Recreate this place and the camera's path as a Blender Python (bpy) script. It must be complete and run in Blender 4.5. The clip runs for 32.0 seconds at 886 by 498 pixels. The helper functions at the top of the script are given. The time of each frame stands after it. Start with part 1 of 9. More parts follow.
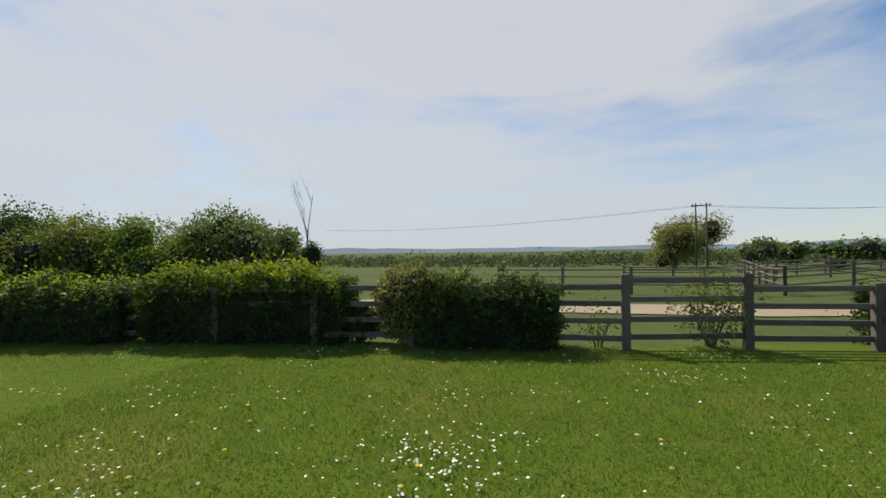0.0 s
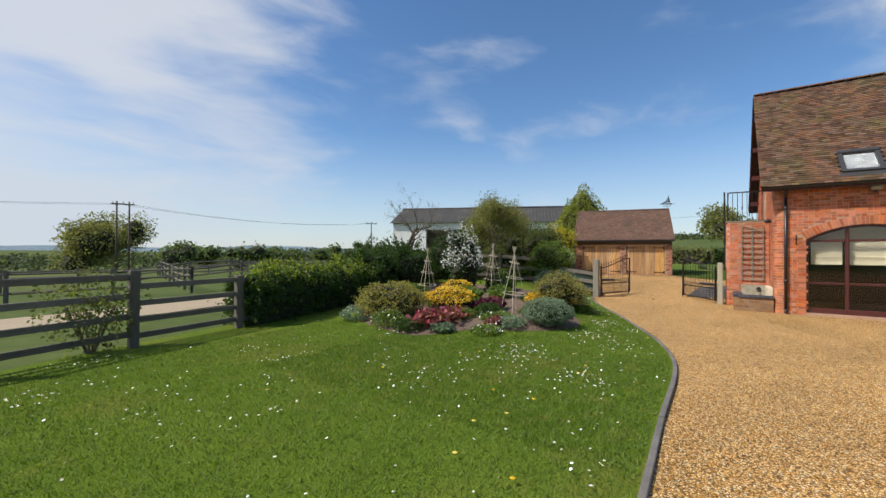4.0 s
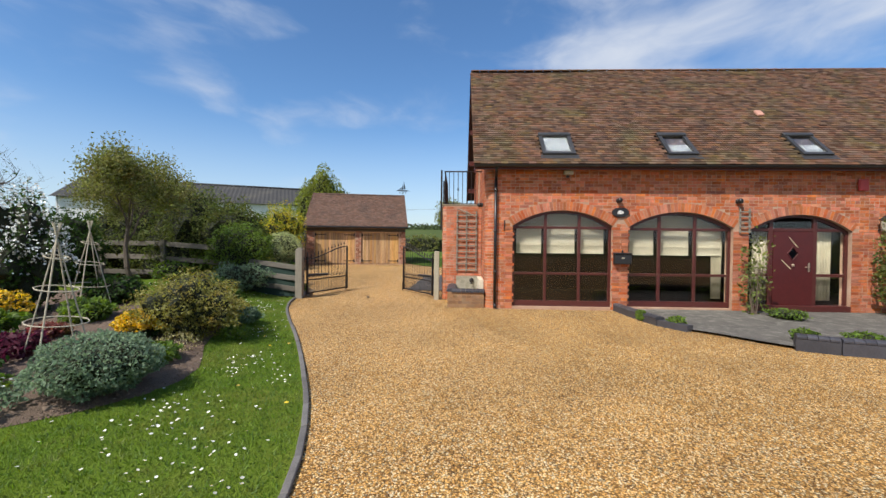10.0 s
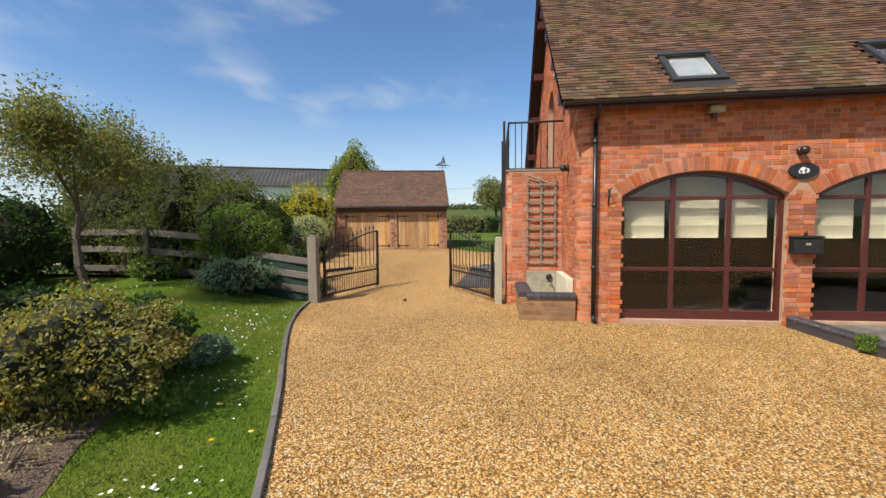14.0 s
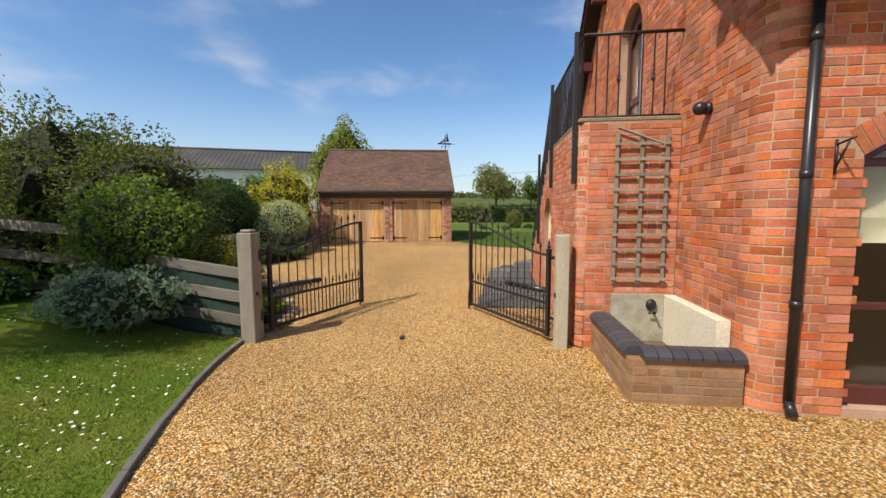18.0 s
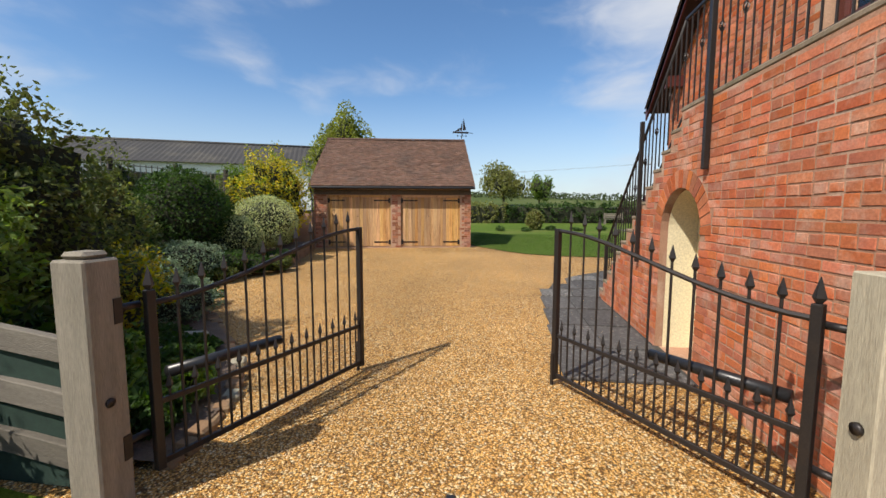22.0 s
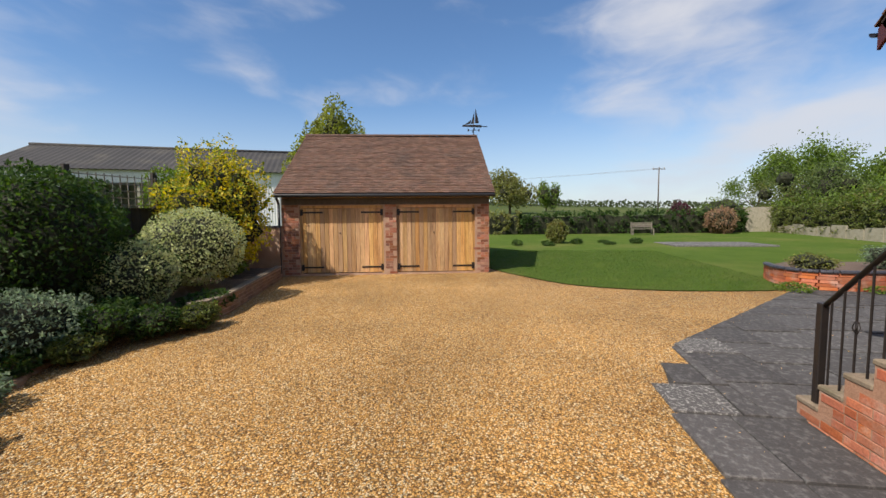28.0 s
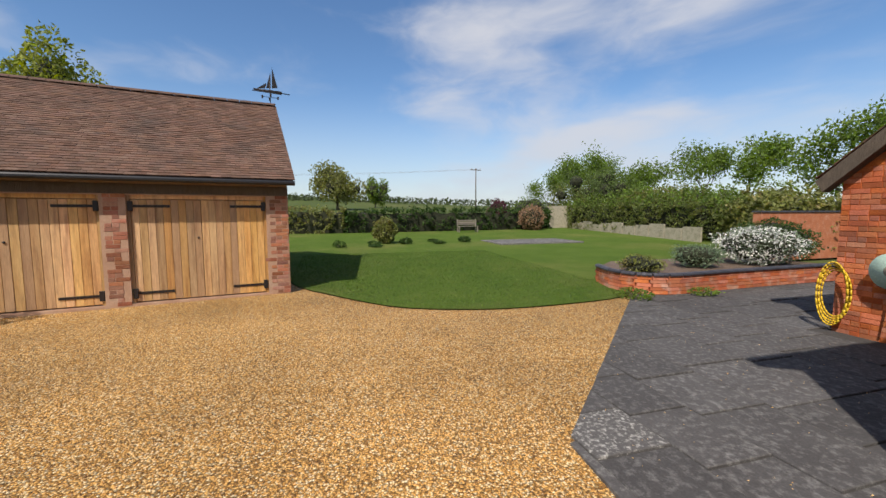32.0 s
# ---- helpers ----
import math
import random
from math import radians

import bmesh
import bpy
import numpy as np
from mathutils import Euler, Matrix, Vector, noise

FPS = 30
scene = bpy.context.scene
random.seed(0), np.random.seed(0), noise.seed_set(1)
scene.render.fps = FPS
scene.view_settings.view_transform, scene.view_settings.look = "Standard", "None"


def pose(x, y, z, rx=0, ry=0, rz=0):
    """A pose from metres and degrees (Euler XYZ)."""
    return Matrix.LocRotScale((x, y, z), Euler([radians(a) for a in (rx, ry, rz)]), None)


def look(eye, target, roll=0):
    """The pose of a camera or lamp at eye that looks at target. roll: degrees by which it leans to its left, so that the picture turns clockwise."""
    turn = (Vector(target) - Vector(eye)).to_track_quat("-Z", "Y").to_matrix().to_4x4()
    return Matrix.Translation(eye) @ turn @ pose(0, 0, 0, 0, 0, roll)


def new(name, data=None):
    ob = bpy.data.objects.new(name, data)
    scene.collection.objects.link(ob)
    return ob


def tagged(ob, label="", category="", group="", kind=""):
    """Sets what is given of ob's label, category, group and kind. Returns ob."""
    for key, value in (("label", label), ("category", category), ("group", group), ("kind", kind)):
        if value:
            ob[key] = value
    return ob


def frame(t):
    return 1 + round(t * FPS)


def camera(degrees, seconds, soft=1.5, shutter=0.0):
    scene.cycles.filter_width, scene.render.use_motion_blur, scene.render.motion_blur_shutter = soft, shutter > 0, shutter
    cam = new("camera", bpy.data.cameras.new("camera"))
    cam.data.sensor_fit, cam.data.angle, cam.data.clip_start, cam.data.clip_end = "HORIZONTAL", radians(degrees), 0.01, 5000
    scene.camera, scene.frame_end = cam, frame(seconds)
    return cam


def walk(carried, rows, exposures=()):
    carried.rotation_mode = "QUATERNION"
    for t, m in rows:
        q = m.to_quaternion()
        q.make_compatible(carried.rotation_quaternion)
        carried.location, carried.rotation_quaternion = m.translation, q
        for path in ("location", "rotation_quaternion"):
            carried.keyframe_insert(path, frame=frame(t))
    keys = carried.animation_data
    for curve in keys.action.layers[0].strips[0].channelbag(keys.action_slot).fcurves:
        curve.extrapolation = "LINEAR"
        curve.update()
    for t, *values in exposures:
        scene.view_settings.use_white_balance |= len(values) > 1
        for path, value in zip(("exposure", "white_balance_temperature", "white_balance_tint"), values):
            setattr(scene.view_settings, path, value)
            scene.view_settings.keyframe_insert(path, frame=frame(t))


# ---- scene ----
cam = camera(95.2, 32.0)
PATH = [
    (0, (-1.306, 1.172, 1.742), (-1.842, 3.099, 1.755), -0.8),
    (0.5, (-1.4, 1.058, 1.8), (-2.312, 2.838, 1.802), -1.3),
    (1, (-1.468, 0.947, 1.858), (-2.574, 2.613, 1.847), -1.6),
    (1.5, (-1.439, 1.013, 1.798), (-2.442, 2.743, 1.799), -1.3),
    (2, (-1.338, 1.15, 1.744), (-1.921, 3.063, 1.757), -0.2),
    (2.5, (-1.254, 1.244, 1.688), (-1.216, 3.243, 1.718), 0.9),
    (3, (-1.098, 1.25, 1.689), (-0.4, 3.124, 1.718), 0.8),
    (3.5, (-0.95, 1.125, 1.643), (0.306, 2.682, 1.675), 0.7),
    (4, (-0.77, 1.0, 1.64), (0.868, 2.148, 1.656), 0.3),
    (4.5, (-0.663, 0.855, 1.653), (1.186, 1.616, 1.652), 0.4),
    (6.5, (0.979, 0.477, 1.619), (2.978, 0.533, 1.622), -0.6),
    (7, (1.349, 0.422, 1.612), (3.349, 0.431, 1.624), -0.6),
    (7.5, (1.764, 0.429, 1.602), (3.764, 0.415, 1.616), -0.3),
    (8, (2.153, 0.461, 1.639), (4.153, 0.446, 1.655), 0.0),
    (8.5, (2.588, 0.45, 1.606), (4.588, 0.436, 1.616), 0.4),
    (9, (3.029, 0.464, 1.628), (5.029, 0.464, 1.619), 0.7),
    (9.5, (3.441, 0.525, 1.648), (5.44, 0.55, 1.63), 0.8),
    (10, (3.849, 0.576, 1.613), (5.847, 0.649, 1.579), 0.6),
    (10.5, (4.263, 0.669, 1.601), (6.258, 0.803, 1.552), 0.3),
    (11, (4.686, 0.784, 1.648), (6.676, 0.978, 1.587), -0.2),
    (11.5, (5.096, 0.83, 1.632), (7.08, 1.077, 1.565), -1.0),
    (12, (5.492, 0.933, 1.64), (7.471, 1.211, 1.565), -1.4),
    (12.5, (5.885, 1.04, 1.651), (7.862, 1.331, 1.569), -1.5),
    (13, (6.265, 1.069, 1.638), (8.242, 1.359, 1.547), -1.2),
    (13.5, (6.642, 1.121, 1.665), (8.62, 1.398, 1.551), -0.8),
    (15.5, (8.359, 1.646, 1.576), (10.341, 1.86, 1.416), -0.2),
    (16, (8.779, 1.696, 1.569), (10.758, 1.926, 1.394), -0.5),
    (16.5, (9.205, 1.814, 1.59), (11.182, 2.052, 1.406), -0.3),
    (17, (9.626, 1.91, 1.635), (11.603, 2.155, 1.456), -0.2),
    (17.5, (10.027, 1.922, 1.631), (12.004, 2.169, 1.455), -0.1),
    (18, (10.419, 2.01, 1.635), (12.396, 2.248, 1.447), -0.2),
    (18.5, (10.783, 2.123, 1.671), (12.759, 2.363, 1.471), -0.2),
    (19, (11.141, 2.205, 1.637), (13.116, 2.449, 1.435), -0.2),
    (19.5, (11.513, 2.28, 1.64), (13.486, 2.544, 1.442), -0.4),
    (20, (11.883, 2.447, 1.65), (13.857, 2.708, 1.468), -0.3),
    (20.5, (12.274, 2.551, 1.657), (14.249, 2.811, 1.478), -0.2),
    (21, (12.658, 2.686, 1.653), (14.635, 2.942, 1.488), 0.1),
    (21.5, (12.987, 2.794, 1.631), (14.963, 3.071, 1.491), 0.4),
    (22, (13.323, 2.923, 1.625), (15.297, 3.177, 1.435), 0.1),
    (23, (14.05, 3.26, 1.71), (16.019, 3.497, 1.454), 0.3),
    (24, (14.62, 3.45, 1.75), (16.582, 3.7, 1.452), 0.0),
    (25, (15.19, 3.53, 1.81), (17.139, 3.861, 1.509), 0.1),
    (25.5, (15.5, 3.54, 1.84), (17.442, 3.913, 1.54), -0.3),
    (27.5, (16.779, 3.502, 1.767), (18.745, 3.824, 1.588), -0.8),
    (28, (17.106, 3.599, 1.79), (19.082, 3.87, 1.641), -0.5),
    (29, (17.914, 3.555, 1.732), (19.895, 3.799, 1.618), -0.5),
    (30.5, (18.983, 3.529, 1.845), (20.977, 3.647, 1.731), -1.4),
    (31, (19.328, 3.473, 1.868), (21.324, 3.454, 1.742), -1.5),
    (31.5, (19.735, 3.292, 1.878), (21.717, 3.07, 1.735), -1.2),
    (32, (20.1, 3.07, 1.84), (22.017, 2.527, 1.667), -0.2),
]
walk(cam, [(t, look(eye, target, roll)) for t, eye, target, roll in PATH], exposures=[
    (0, 0.05, 6780, 10), (0.5, -0.08, 6780, 10), (1.0, -0.25, 6780, 10), (2.0, -0.23, 6730, 10), (3.0, 0.02, 6630, 10), (4.2, 0.17, 6430, 11), (7.0, 0.17, 6210, 11), (11.0, 0.29, 6280, 11),
    (13.0, 0.31, 6610, 11), (17.0, 0.33, 6650, 11), (20.0, 0.27, 6510, 11), (23.0, 0.29, 6680, 12), (24.0, 0.33, 6830, 13), (25.0, 0.35, 6930, 14), (25.5, 0.37, 6930, 14), (27.5, 0.23, 6680, 14), (29.0, 0.17, 6630, 14), (32.0, 0.13, 6630, 14)])

# ---- light ----
SUN_AZ, SUN_EL = radians(139), radians(50)
SUN_WAY = Vector((math.cos(SUN_AZ) * math.cos(SUN_EL), math.sin(SUN_AZ) * math.cos(SUN_EL), math.sin(SUN_EL)))
sun = new("sun", bpy.data.lights.new("sun", "SUN"))
sun.data.energy, sun.data.angle, sun.data.color = 4.7, radians(0.8), (1.0, 0.93, 0.83)
sun.matrix_world = look(SUN_WAY * 60, (0, 0, 0))
world = bpy.data.worlds.new("sky")
scene.world = world
world.use_nodes = True


def sky_nodes():
    nt = world.node_tree
    n, l = nt.nodes, nt.links
    n.clear()
    out, bg = n.new("ShaderNodeOutputWorld"), n.new("ShaderNodeBackground")
    sky = n.new("ShaderNodeTexSky")
    sky.sky_type, sky.sun_disc = "NISHITA", False
    sky.sun_elevation, sky.sun_rotation = SUN_EL, math.pi / 2 - SUN_AZ
    sky.air_density, sky.dust_density, sky.ozone_density = 1.0, 0.3, 3.0
    tc, mp = n.new("ShaderNodeTexCoord"), n.new("ShaderNodeMapping")
    mp.inputs["Rotation"].default_value = (0, 0, radians(-35))
    mp.inputs["Scale"].default_value = (1.2, 2.9, 6.5)
    l.new(tc.outputs["Generated"], mp.inputs["Vector"])
    warp = n.new("ShaderNodeTexNoise")
    warp.inputs["Scale"].default_value, warp.inputs["Detail"].default_value = 1.4, 2
    l.new(mp.outputs[0], warp.inputs["Vector"])
    add = n.new("ShaderNodeVectorMath")
    add.operation = "MULTIPLY_ADD"
    add.inputs[1].default_value = (0.55, 0.55, 0.55)
    l.new(warp.outputs["Color"], add.inputs[0])
    l.new(mp.outputs[0], add.inputs[2])
    cl = n.new("ShaderNodeTexNoise")
    cl.inputs["Scale"].default_value, cl.inputs["Detail"].default_value, cl.inputs["Roughness"].default_value = 1.15, 9, 0.52
    l.new(add.outputs[0], cl.inputs["Vector"])
    # thin veil, denser towards the sun's quarter
    dot = n.new("ShaderNodeVectorMath")
    dot.operation = "DOT_PRODUCT"
    dot.inputs[1].default_value = (math.cos(radians(128)) * 0.9, math.sin(radians(128)) * 0.9, 0.25)
    l.new(tc.outputs["Generated"], dot.inputs[0])
    veil = n.new("ShaderNodeMapRange")
    veil.interpolation_type = "SMOOTHSTEP"
    for k, v in (("From Min", -0.05), ("From Max", 0.85), ("To Min", -0.1), ("To Max", 0.25)):
        veil.inputs[k].default_value = v
    l.new(dot.outputs["Value"], veil.inputs["Value"])
    s = n.new("ShaderNodeMath")
    s.operation = "ADD"
    l.new(cl.outputs["Fac"], s.inputs[0])
    l.new(veil.outputs[0], s.inputs[1])
    ramp = n.new("ShaderNodeMapRange")
    ramp.interpolation_type = "SMOOTHSTEP"
    for k, v in (("From Min", 0.40), ("From Max", 0.78), ("To Min", 0.02), ("To Max", 0.9)):
        ramp.inputs[k].default_value = v
    # a bank of fair-weather cloud low over the garden
    dot2 = n.new("ShaderNodeVectorMath")
    dot2.operation = "DOT_PRODUCT"
    dot2.inputs[1].default_value = (math.cos(radians(-38)) * 0.94, math.sin(radians(-38)) * 0.94, 0.34)
    l.new(tc.outputs["Generated"], dot2.inputs[0])
    heap = n.new("ShaderNodeMapRange")
    heap.interpolation_type = "SMOOTHSTEP"
    for k, v in (("From Min", 0.8), ("From Max", 1.0), ("To Min", 0.0), ("To Max", 0.2)):
        heap.inputs[k].default_value = v
    l.new(dot2.outputs["Value"], heap.inputs["Value"])
    s2 = n.new("ShaderNodeMath")
    s2.operation = "ADD"
    l.new(s.outputs[0], s2.inputs[0])
    l.new(heap.outputs[0], s2.inputs[1])
    l.new(s2.outputs[0], ramp.inputs["Value"])
    mix = n.new("ShaderNodeMix")
    mix.data_type = "RGBA"
    l.new(ramp.outputs[0], mix.inputs["Factor"])
    deep = n.new("ShaderNodeHueSaturation")
    deep.inputs["Saturation"].default_value, deep.inputs["Value"].default_value = 1.18, 1.2
    l.new(sky.outputs[0], deep.inputs["Color"])
    l.new(deep.outputs[0], mix.inputs["A"])
    mix.inputs["B"].default_value = (5.75, 6.05, 6.5, 1)
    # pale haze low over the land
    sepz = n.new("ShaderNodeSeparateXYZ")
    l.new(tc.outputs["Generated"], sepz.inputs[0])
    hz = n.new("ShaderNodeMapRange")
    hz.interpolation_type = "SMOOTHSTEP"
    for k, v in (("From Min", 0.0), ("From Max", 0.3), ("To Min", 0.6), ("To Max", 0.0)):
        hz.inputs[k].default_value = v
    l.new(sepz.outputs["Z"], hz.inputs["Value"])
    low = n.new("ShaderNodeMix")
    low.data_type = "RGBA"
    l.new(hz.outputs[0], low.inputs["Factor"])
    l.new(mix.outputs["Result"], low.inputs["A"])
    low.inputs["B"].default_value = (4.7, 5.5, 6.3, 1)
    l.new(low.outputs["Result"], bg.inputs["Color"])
    bg.inputs["Strength"].default_value = 0.105
    l.new(bg.outputs[0], out.inputs["Surface"])


sky_nodes()


# ---- materials ----
def mat(name, base, other=None, rough=0.8, metal=0.0, scale=6.0, fine=60.0, bump=0.3, depth=0.01, amount=0.6, island=0.0, objects=0.0, spec=0.5, stretch=(1, 1, 1), third=None, third_scale=1.2, third_amount=0.5, coords="Object", sheen=0.0):
    m = bpy.data.materials.new(name)
    m.use_nodes = True
    n, l = m.node_tree.nodes, m.node_tree.links
    b = n["Principled BSDF"]
    b.inputs["Roughness"].default_value, b.inputs["Metallic"].default_value = rough, metal
    b.inputs["Specular IOR Level"].default_value = spec
    tc, mp = n.new("ShaderNodeTexCoord"), n.new("ShaderNodeMapping")
    mp.inputs["Scale"].default_value = stretch
    if coords == "World":
        l.new(n.new("ShaderNodeNewGeometry").outputs["Position"], mp.inputs["Vector"])
    else:
        l.new(tc.outputs[coords], mp.inputs["Vector"])

    def noise_at(sc, detail=5, ro=0.6):
        t = n.new("ShaderNodeTexNoise")
        t.inputs["Scale"].default_value, t.inputs["Detail"].default_value, t.inputs["Roughness"].default_value = sc, detail, ro
        l.new(mp.outputs[0], t.inputs["Vector"])
        return t

    big, small = noise_at(scale), noise_at(fine, 4, 0.65)
    rng = n.new("ShaderNodeMapRange")
    for k, v in (("From Min", 0.34), ("From Max", 0.66), ("To Min", 0.0), ("To Max", amount)):
        rng.inputs[k].default_value = v
    l.new(big.outputs["Fac"], rng.inputs["Value"])
    mix = n.new("ShaderNodeMix")
    mix.data_type = "RGBA"
    l.new(rng.outputs[0], mix.inputs["Factor"])
    mix.inputs["A"].default_value = (*base, 1)
    mix.inputs["B"].default_value = (*(other or [c * 0.6 for c in base]), 1)
    col = mix.outputs["Result"]
    if third:
        bl = noise_at(third_scale, 6, 0.65)
        r3 = n.new("ShaderNodeMapRange")
        for k, v in (("From Min", 0.5), ("From Max", 0.68), ("To Min", 0.0), ("To Max", third_amount)):
            r3.inputs[k].default_value = v
        l.new(bl.outputs["Fac"], r3.inputs["Value"])
        m3 = n.new("ShaderNodeMix")
        m3.data_type = "RGBA"
        l.new(r3.outputs[0], m3.inputs["Factor"])
        l.new(col, m3.inputs["A"])
        m3.inputs["B"].default_value = (*third, 1)
        col = m3.outputs["Result"]
    val = None
    if island or objects:
        if island:
            g = n.new("ShaderNodeNewGeometry")
            rnd = g.outputs["Random Per Island"]
        else:
            g = n.new("ShaderNodeObjectInfo")
            rnd = g.outputs["Random"]
        amt = island or objects
        val = n.new("ShaderNodeMapRange")
        for k, v in (("From Min", 0), ("From Max", 1), ("To Min", 1 - amt), ("To Max", 1 + amt * 0.8)):
            val.inputs[k].default_value = v
        l.new(rnd, val.inputs["Value"])
    grain = n.new("ShaderNodeMapRange")
    for k, v in (("From Min", 0.3), ("From Max", 0.7), ("To Min", 0.8), ("To Max", 1.2)):
        grain.inputs[k].default_value = v
    l.new(small.outputs["Fac"], grain.inputs["Value"])
    factor = grain.outputs[0]
    if val:
        mm = n.new("ShaderNodeMath")
        mm.operation = "MULTIPLY"
        l.new(factor, mm.inputs[0])
        l.new(val.outputs[0], mm.inputs[1])
        factor = mm.outputs[0]
    hsv = n.new("ShaderNodeHueSaturation")
    if val:
        # each piece has a slightly different tint
        for socket, times, lo, hi in (("Hue", 7.31, 0.5 - 0.012 * amt, 0.5 + 0.03 * amt), ("Saturation", 13.7, 1 - 0.45 * amt, 1 + 0.2 * amt)):
            f1, f2, f3 = n.new("ShaderNodeMath"), n.new("ShaderNodeMath"), n.new("ShaderNodeMapRange")
            f1.operation, f2.operation = "MULTIPLY", "FRACT"
            f1.inputs[1].default_value = times
            l.new(rnd, f1.inputs[0])
            l.new(f1.outputs[0], f2.inputs[0])
            f3.inputs["To Min"].default_value, f3.inputs["To Max"].default_value = lo, hi
            l.new(f2.outputs[0], f3.inputs["Value"])
            l.new(f3.outputs[0], hsv.inputs[socket])
    l.new(factor, hsv.inputs["Value"])
    l.new(col, hsv.inputs["Color"])
    l.new(hsv.outputs[0], b.inputs["Base Color"])
    if bump:
        bp = n.new("ShaderNodeBump")
        bp.inputs["Strength"].default_value, bp.inputs["Distance"].default_value = bump, depth
        l.new(small.outputs["Fac"], bp.inputs["Height"])
        l.new(bp.outputs[0], b.inputs["Normal"])
    if sheen:
        b.inputs["Sheen Weight"].default_value = sheen
    return m


def leaf_mat(name, base, other, third=None, rough=0.5, trans=0.36):
    m = mat(name, base, other, rough=rough, scale=2.5, fine=30, bump=0, island=0.45, third=third, third_scale=3, third_amount=0.6, spec=0.15)
    n, l = m.node_tree.nodes, m.node_tree.links
    b = n["Principled BSDF"]
    t = n.new("ShaderNodeBsdfTranslucent")
    mx = n.new("ShaderNodeMixShader")
    mx.inputs[0].default_value = trans
    # light that comes through a leaf is yellower and fuller
    th = n.new("ShaderNodeHueSaturation")
    th.inputs["Hue"].default_value, th.inputs["Saturation"].default_value, th.inputs["Value"].default_value = 0.49, 1.15, 1.7
    l.new(b.inputs["Base Color"].links[0].from_socket, th.inputs["Color"])
    l.new(th.outputs[0], t.inputs["Color"])
    l.new(b.outputs[0], mx.inputs[1])
    l.new(t.outputs[0], mx.inputs[2])
    l.new(mx.outputs[0], n["Material Output"].inputs["Surface"])
    return m


def gravel_mat():
    m = bpy.data.materials.new("gravel_golden")
    m.use_nodes = True
    n, l = m.node_tree.nodes, m.node_tree.links
    b = n["Principled BSDF"]
    b.inputs["Roughness"].default_value = 0.75
    b.inputs["Specular IOR Level"].default_value = 0.25
    tc = n.new("ShaderNodeTexCoord")
    wn = n.new("ShaderNodeTexNoise")
    wn.inputs["Scale"].default_value = 40
    l.new(tc.outputs["Object"], wn.inputs["Vector"])
    wa = n.new("ShaderNodeVectorMath")
    wa.operation = "MULTIPLY_ADD"
    wa.inputs[1].default_value = (0.02, 0.02, 0.02)
    l.new(wn.outputs["Color"], wa.inputs[0])
    l.new(tc.outputs["Object"], wa.inputs[2])
    v = n.new("ShaderNodeTexVoronoi")
    v.inputs["Scale"].default_value = 62
    l.new(wa.outputs[0], v.inputs["Vector"])
    sep = n.new("ShaderNodeSeparateColor")
    l.new(v.outputs["Color"], sep.inputs[0])
    ramp = n.new("ShaderNodeValToRGB")
    els = ramp.color_ramp.elements
    els[0].position, els[0].color = 0.0, (0.22, 0.11, 0.038, 1)
    els[1].position, els[1].color = 1.0, (0.86, 0.71, 0.45, 1)
    for pos, c in ((0.18, (0.4, 0.2, 0.052)), (0.45, (0.63, 0.33, 0.085)), (0.72, (0.8, 0.46, 0.135)), (0.88, (0.83, 0.63, 0.33))):
        e = els.new(pos)
        e.color = (*c, 1)
    l.new(sep.outputs[0], ramp.inputs[0])
    patch = n.new("ShaderNodeTexNoise")
    patch.inputs["Scale"].default_value, patch.inputs["Detail"].default_value = 0.55, 5
    l.new(tc.outputs["Object"], patch.inputs["Vector"])
    pr = n.new("ShaderNodeMapRange")
    for k, val in (("From Min", 0.3), ("From Max", 0.7), ("To Min", 0.76), ("To Max", 1.16)):
        pr.inputs[k].default_value = val
    l.new(patch.outputs["Fac"], pr.inputs["Value"])
    # shade between the stones, put into the colour towards each cell's edge
    gap_shade = n.new("ShaderNodeMapRange")
    for k, val in (("From Min", 0.3), ("From Max", 0.66), ("To Min", 1.04), ("To Max", 0.3)):
        gap_shade.inputs[k].default_value = val
    l.new(v.outputs["Distance"], gap_shade.inputs["Value"])
    mu = n.new("ShaderNodeMath")
    mu.operation = "MULTIPLY"
    l.new(pr.outputs[0], mu.inputs[0])
    l.new(gap_shade.outputs[0], mu.inputs[1])
    hsv = n.new("ShaderNodeHueSaturation")
    l.new(ramp.outputs[0], hsv.inputs["Color"])
    l.new(mu.outputs[0], hsv.inputs["Value"])
    l.new(hsv.outputs[0], b.inputs["Base Color"])
    bp = n.new("ShaderNodeBump")
    bp.inputs["Strength"].default_value, bp.inputs["Distance"].default_value = 0.75, 0.009
    inv = n.new("ShaderNodeMath")
    inv.operation = "MULTIPLY_ADD"
    inv.inputs[1].default_value, inv.inputs[2].default_value = -1.6, 1
    l.new(v.outputs["Distance"], inv.inputs[0])
    ad = n.new("ShaderNodeMath")
    ad.operation = "MULTIPLY_ADD"
    ad.inputs[1].default_value = 0.6
    l.new(sep.outputs[1], ad.inputs[0])
    l.new(inv.outputs[0], ad.inputs[2])
    l.new(ad.outputs[0], bp.inputs["Height"])
    l.new(bp.outputs[0], b.inputs["Normal"])
    return m


def glass_mat(name, tint=(0.9, 0.93, 0.92)):
    m = bpy.data.materials.new(name)
    m.use_nodes = True
    b = m.node_tree.nodes["Principled BSDF"]
    b.inputs["Base Color"].default_value = (*tint, 1)
    b.inputs["Roughness"].default_value, b.inputs["Transmission Weight"].default_value, b.inputs["IOR"].default_value = 0.01, 1.0, 1.42
    return m


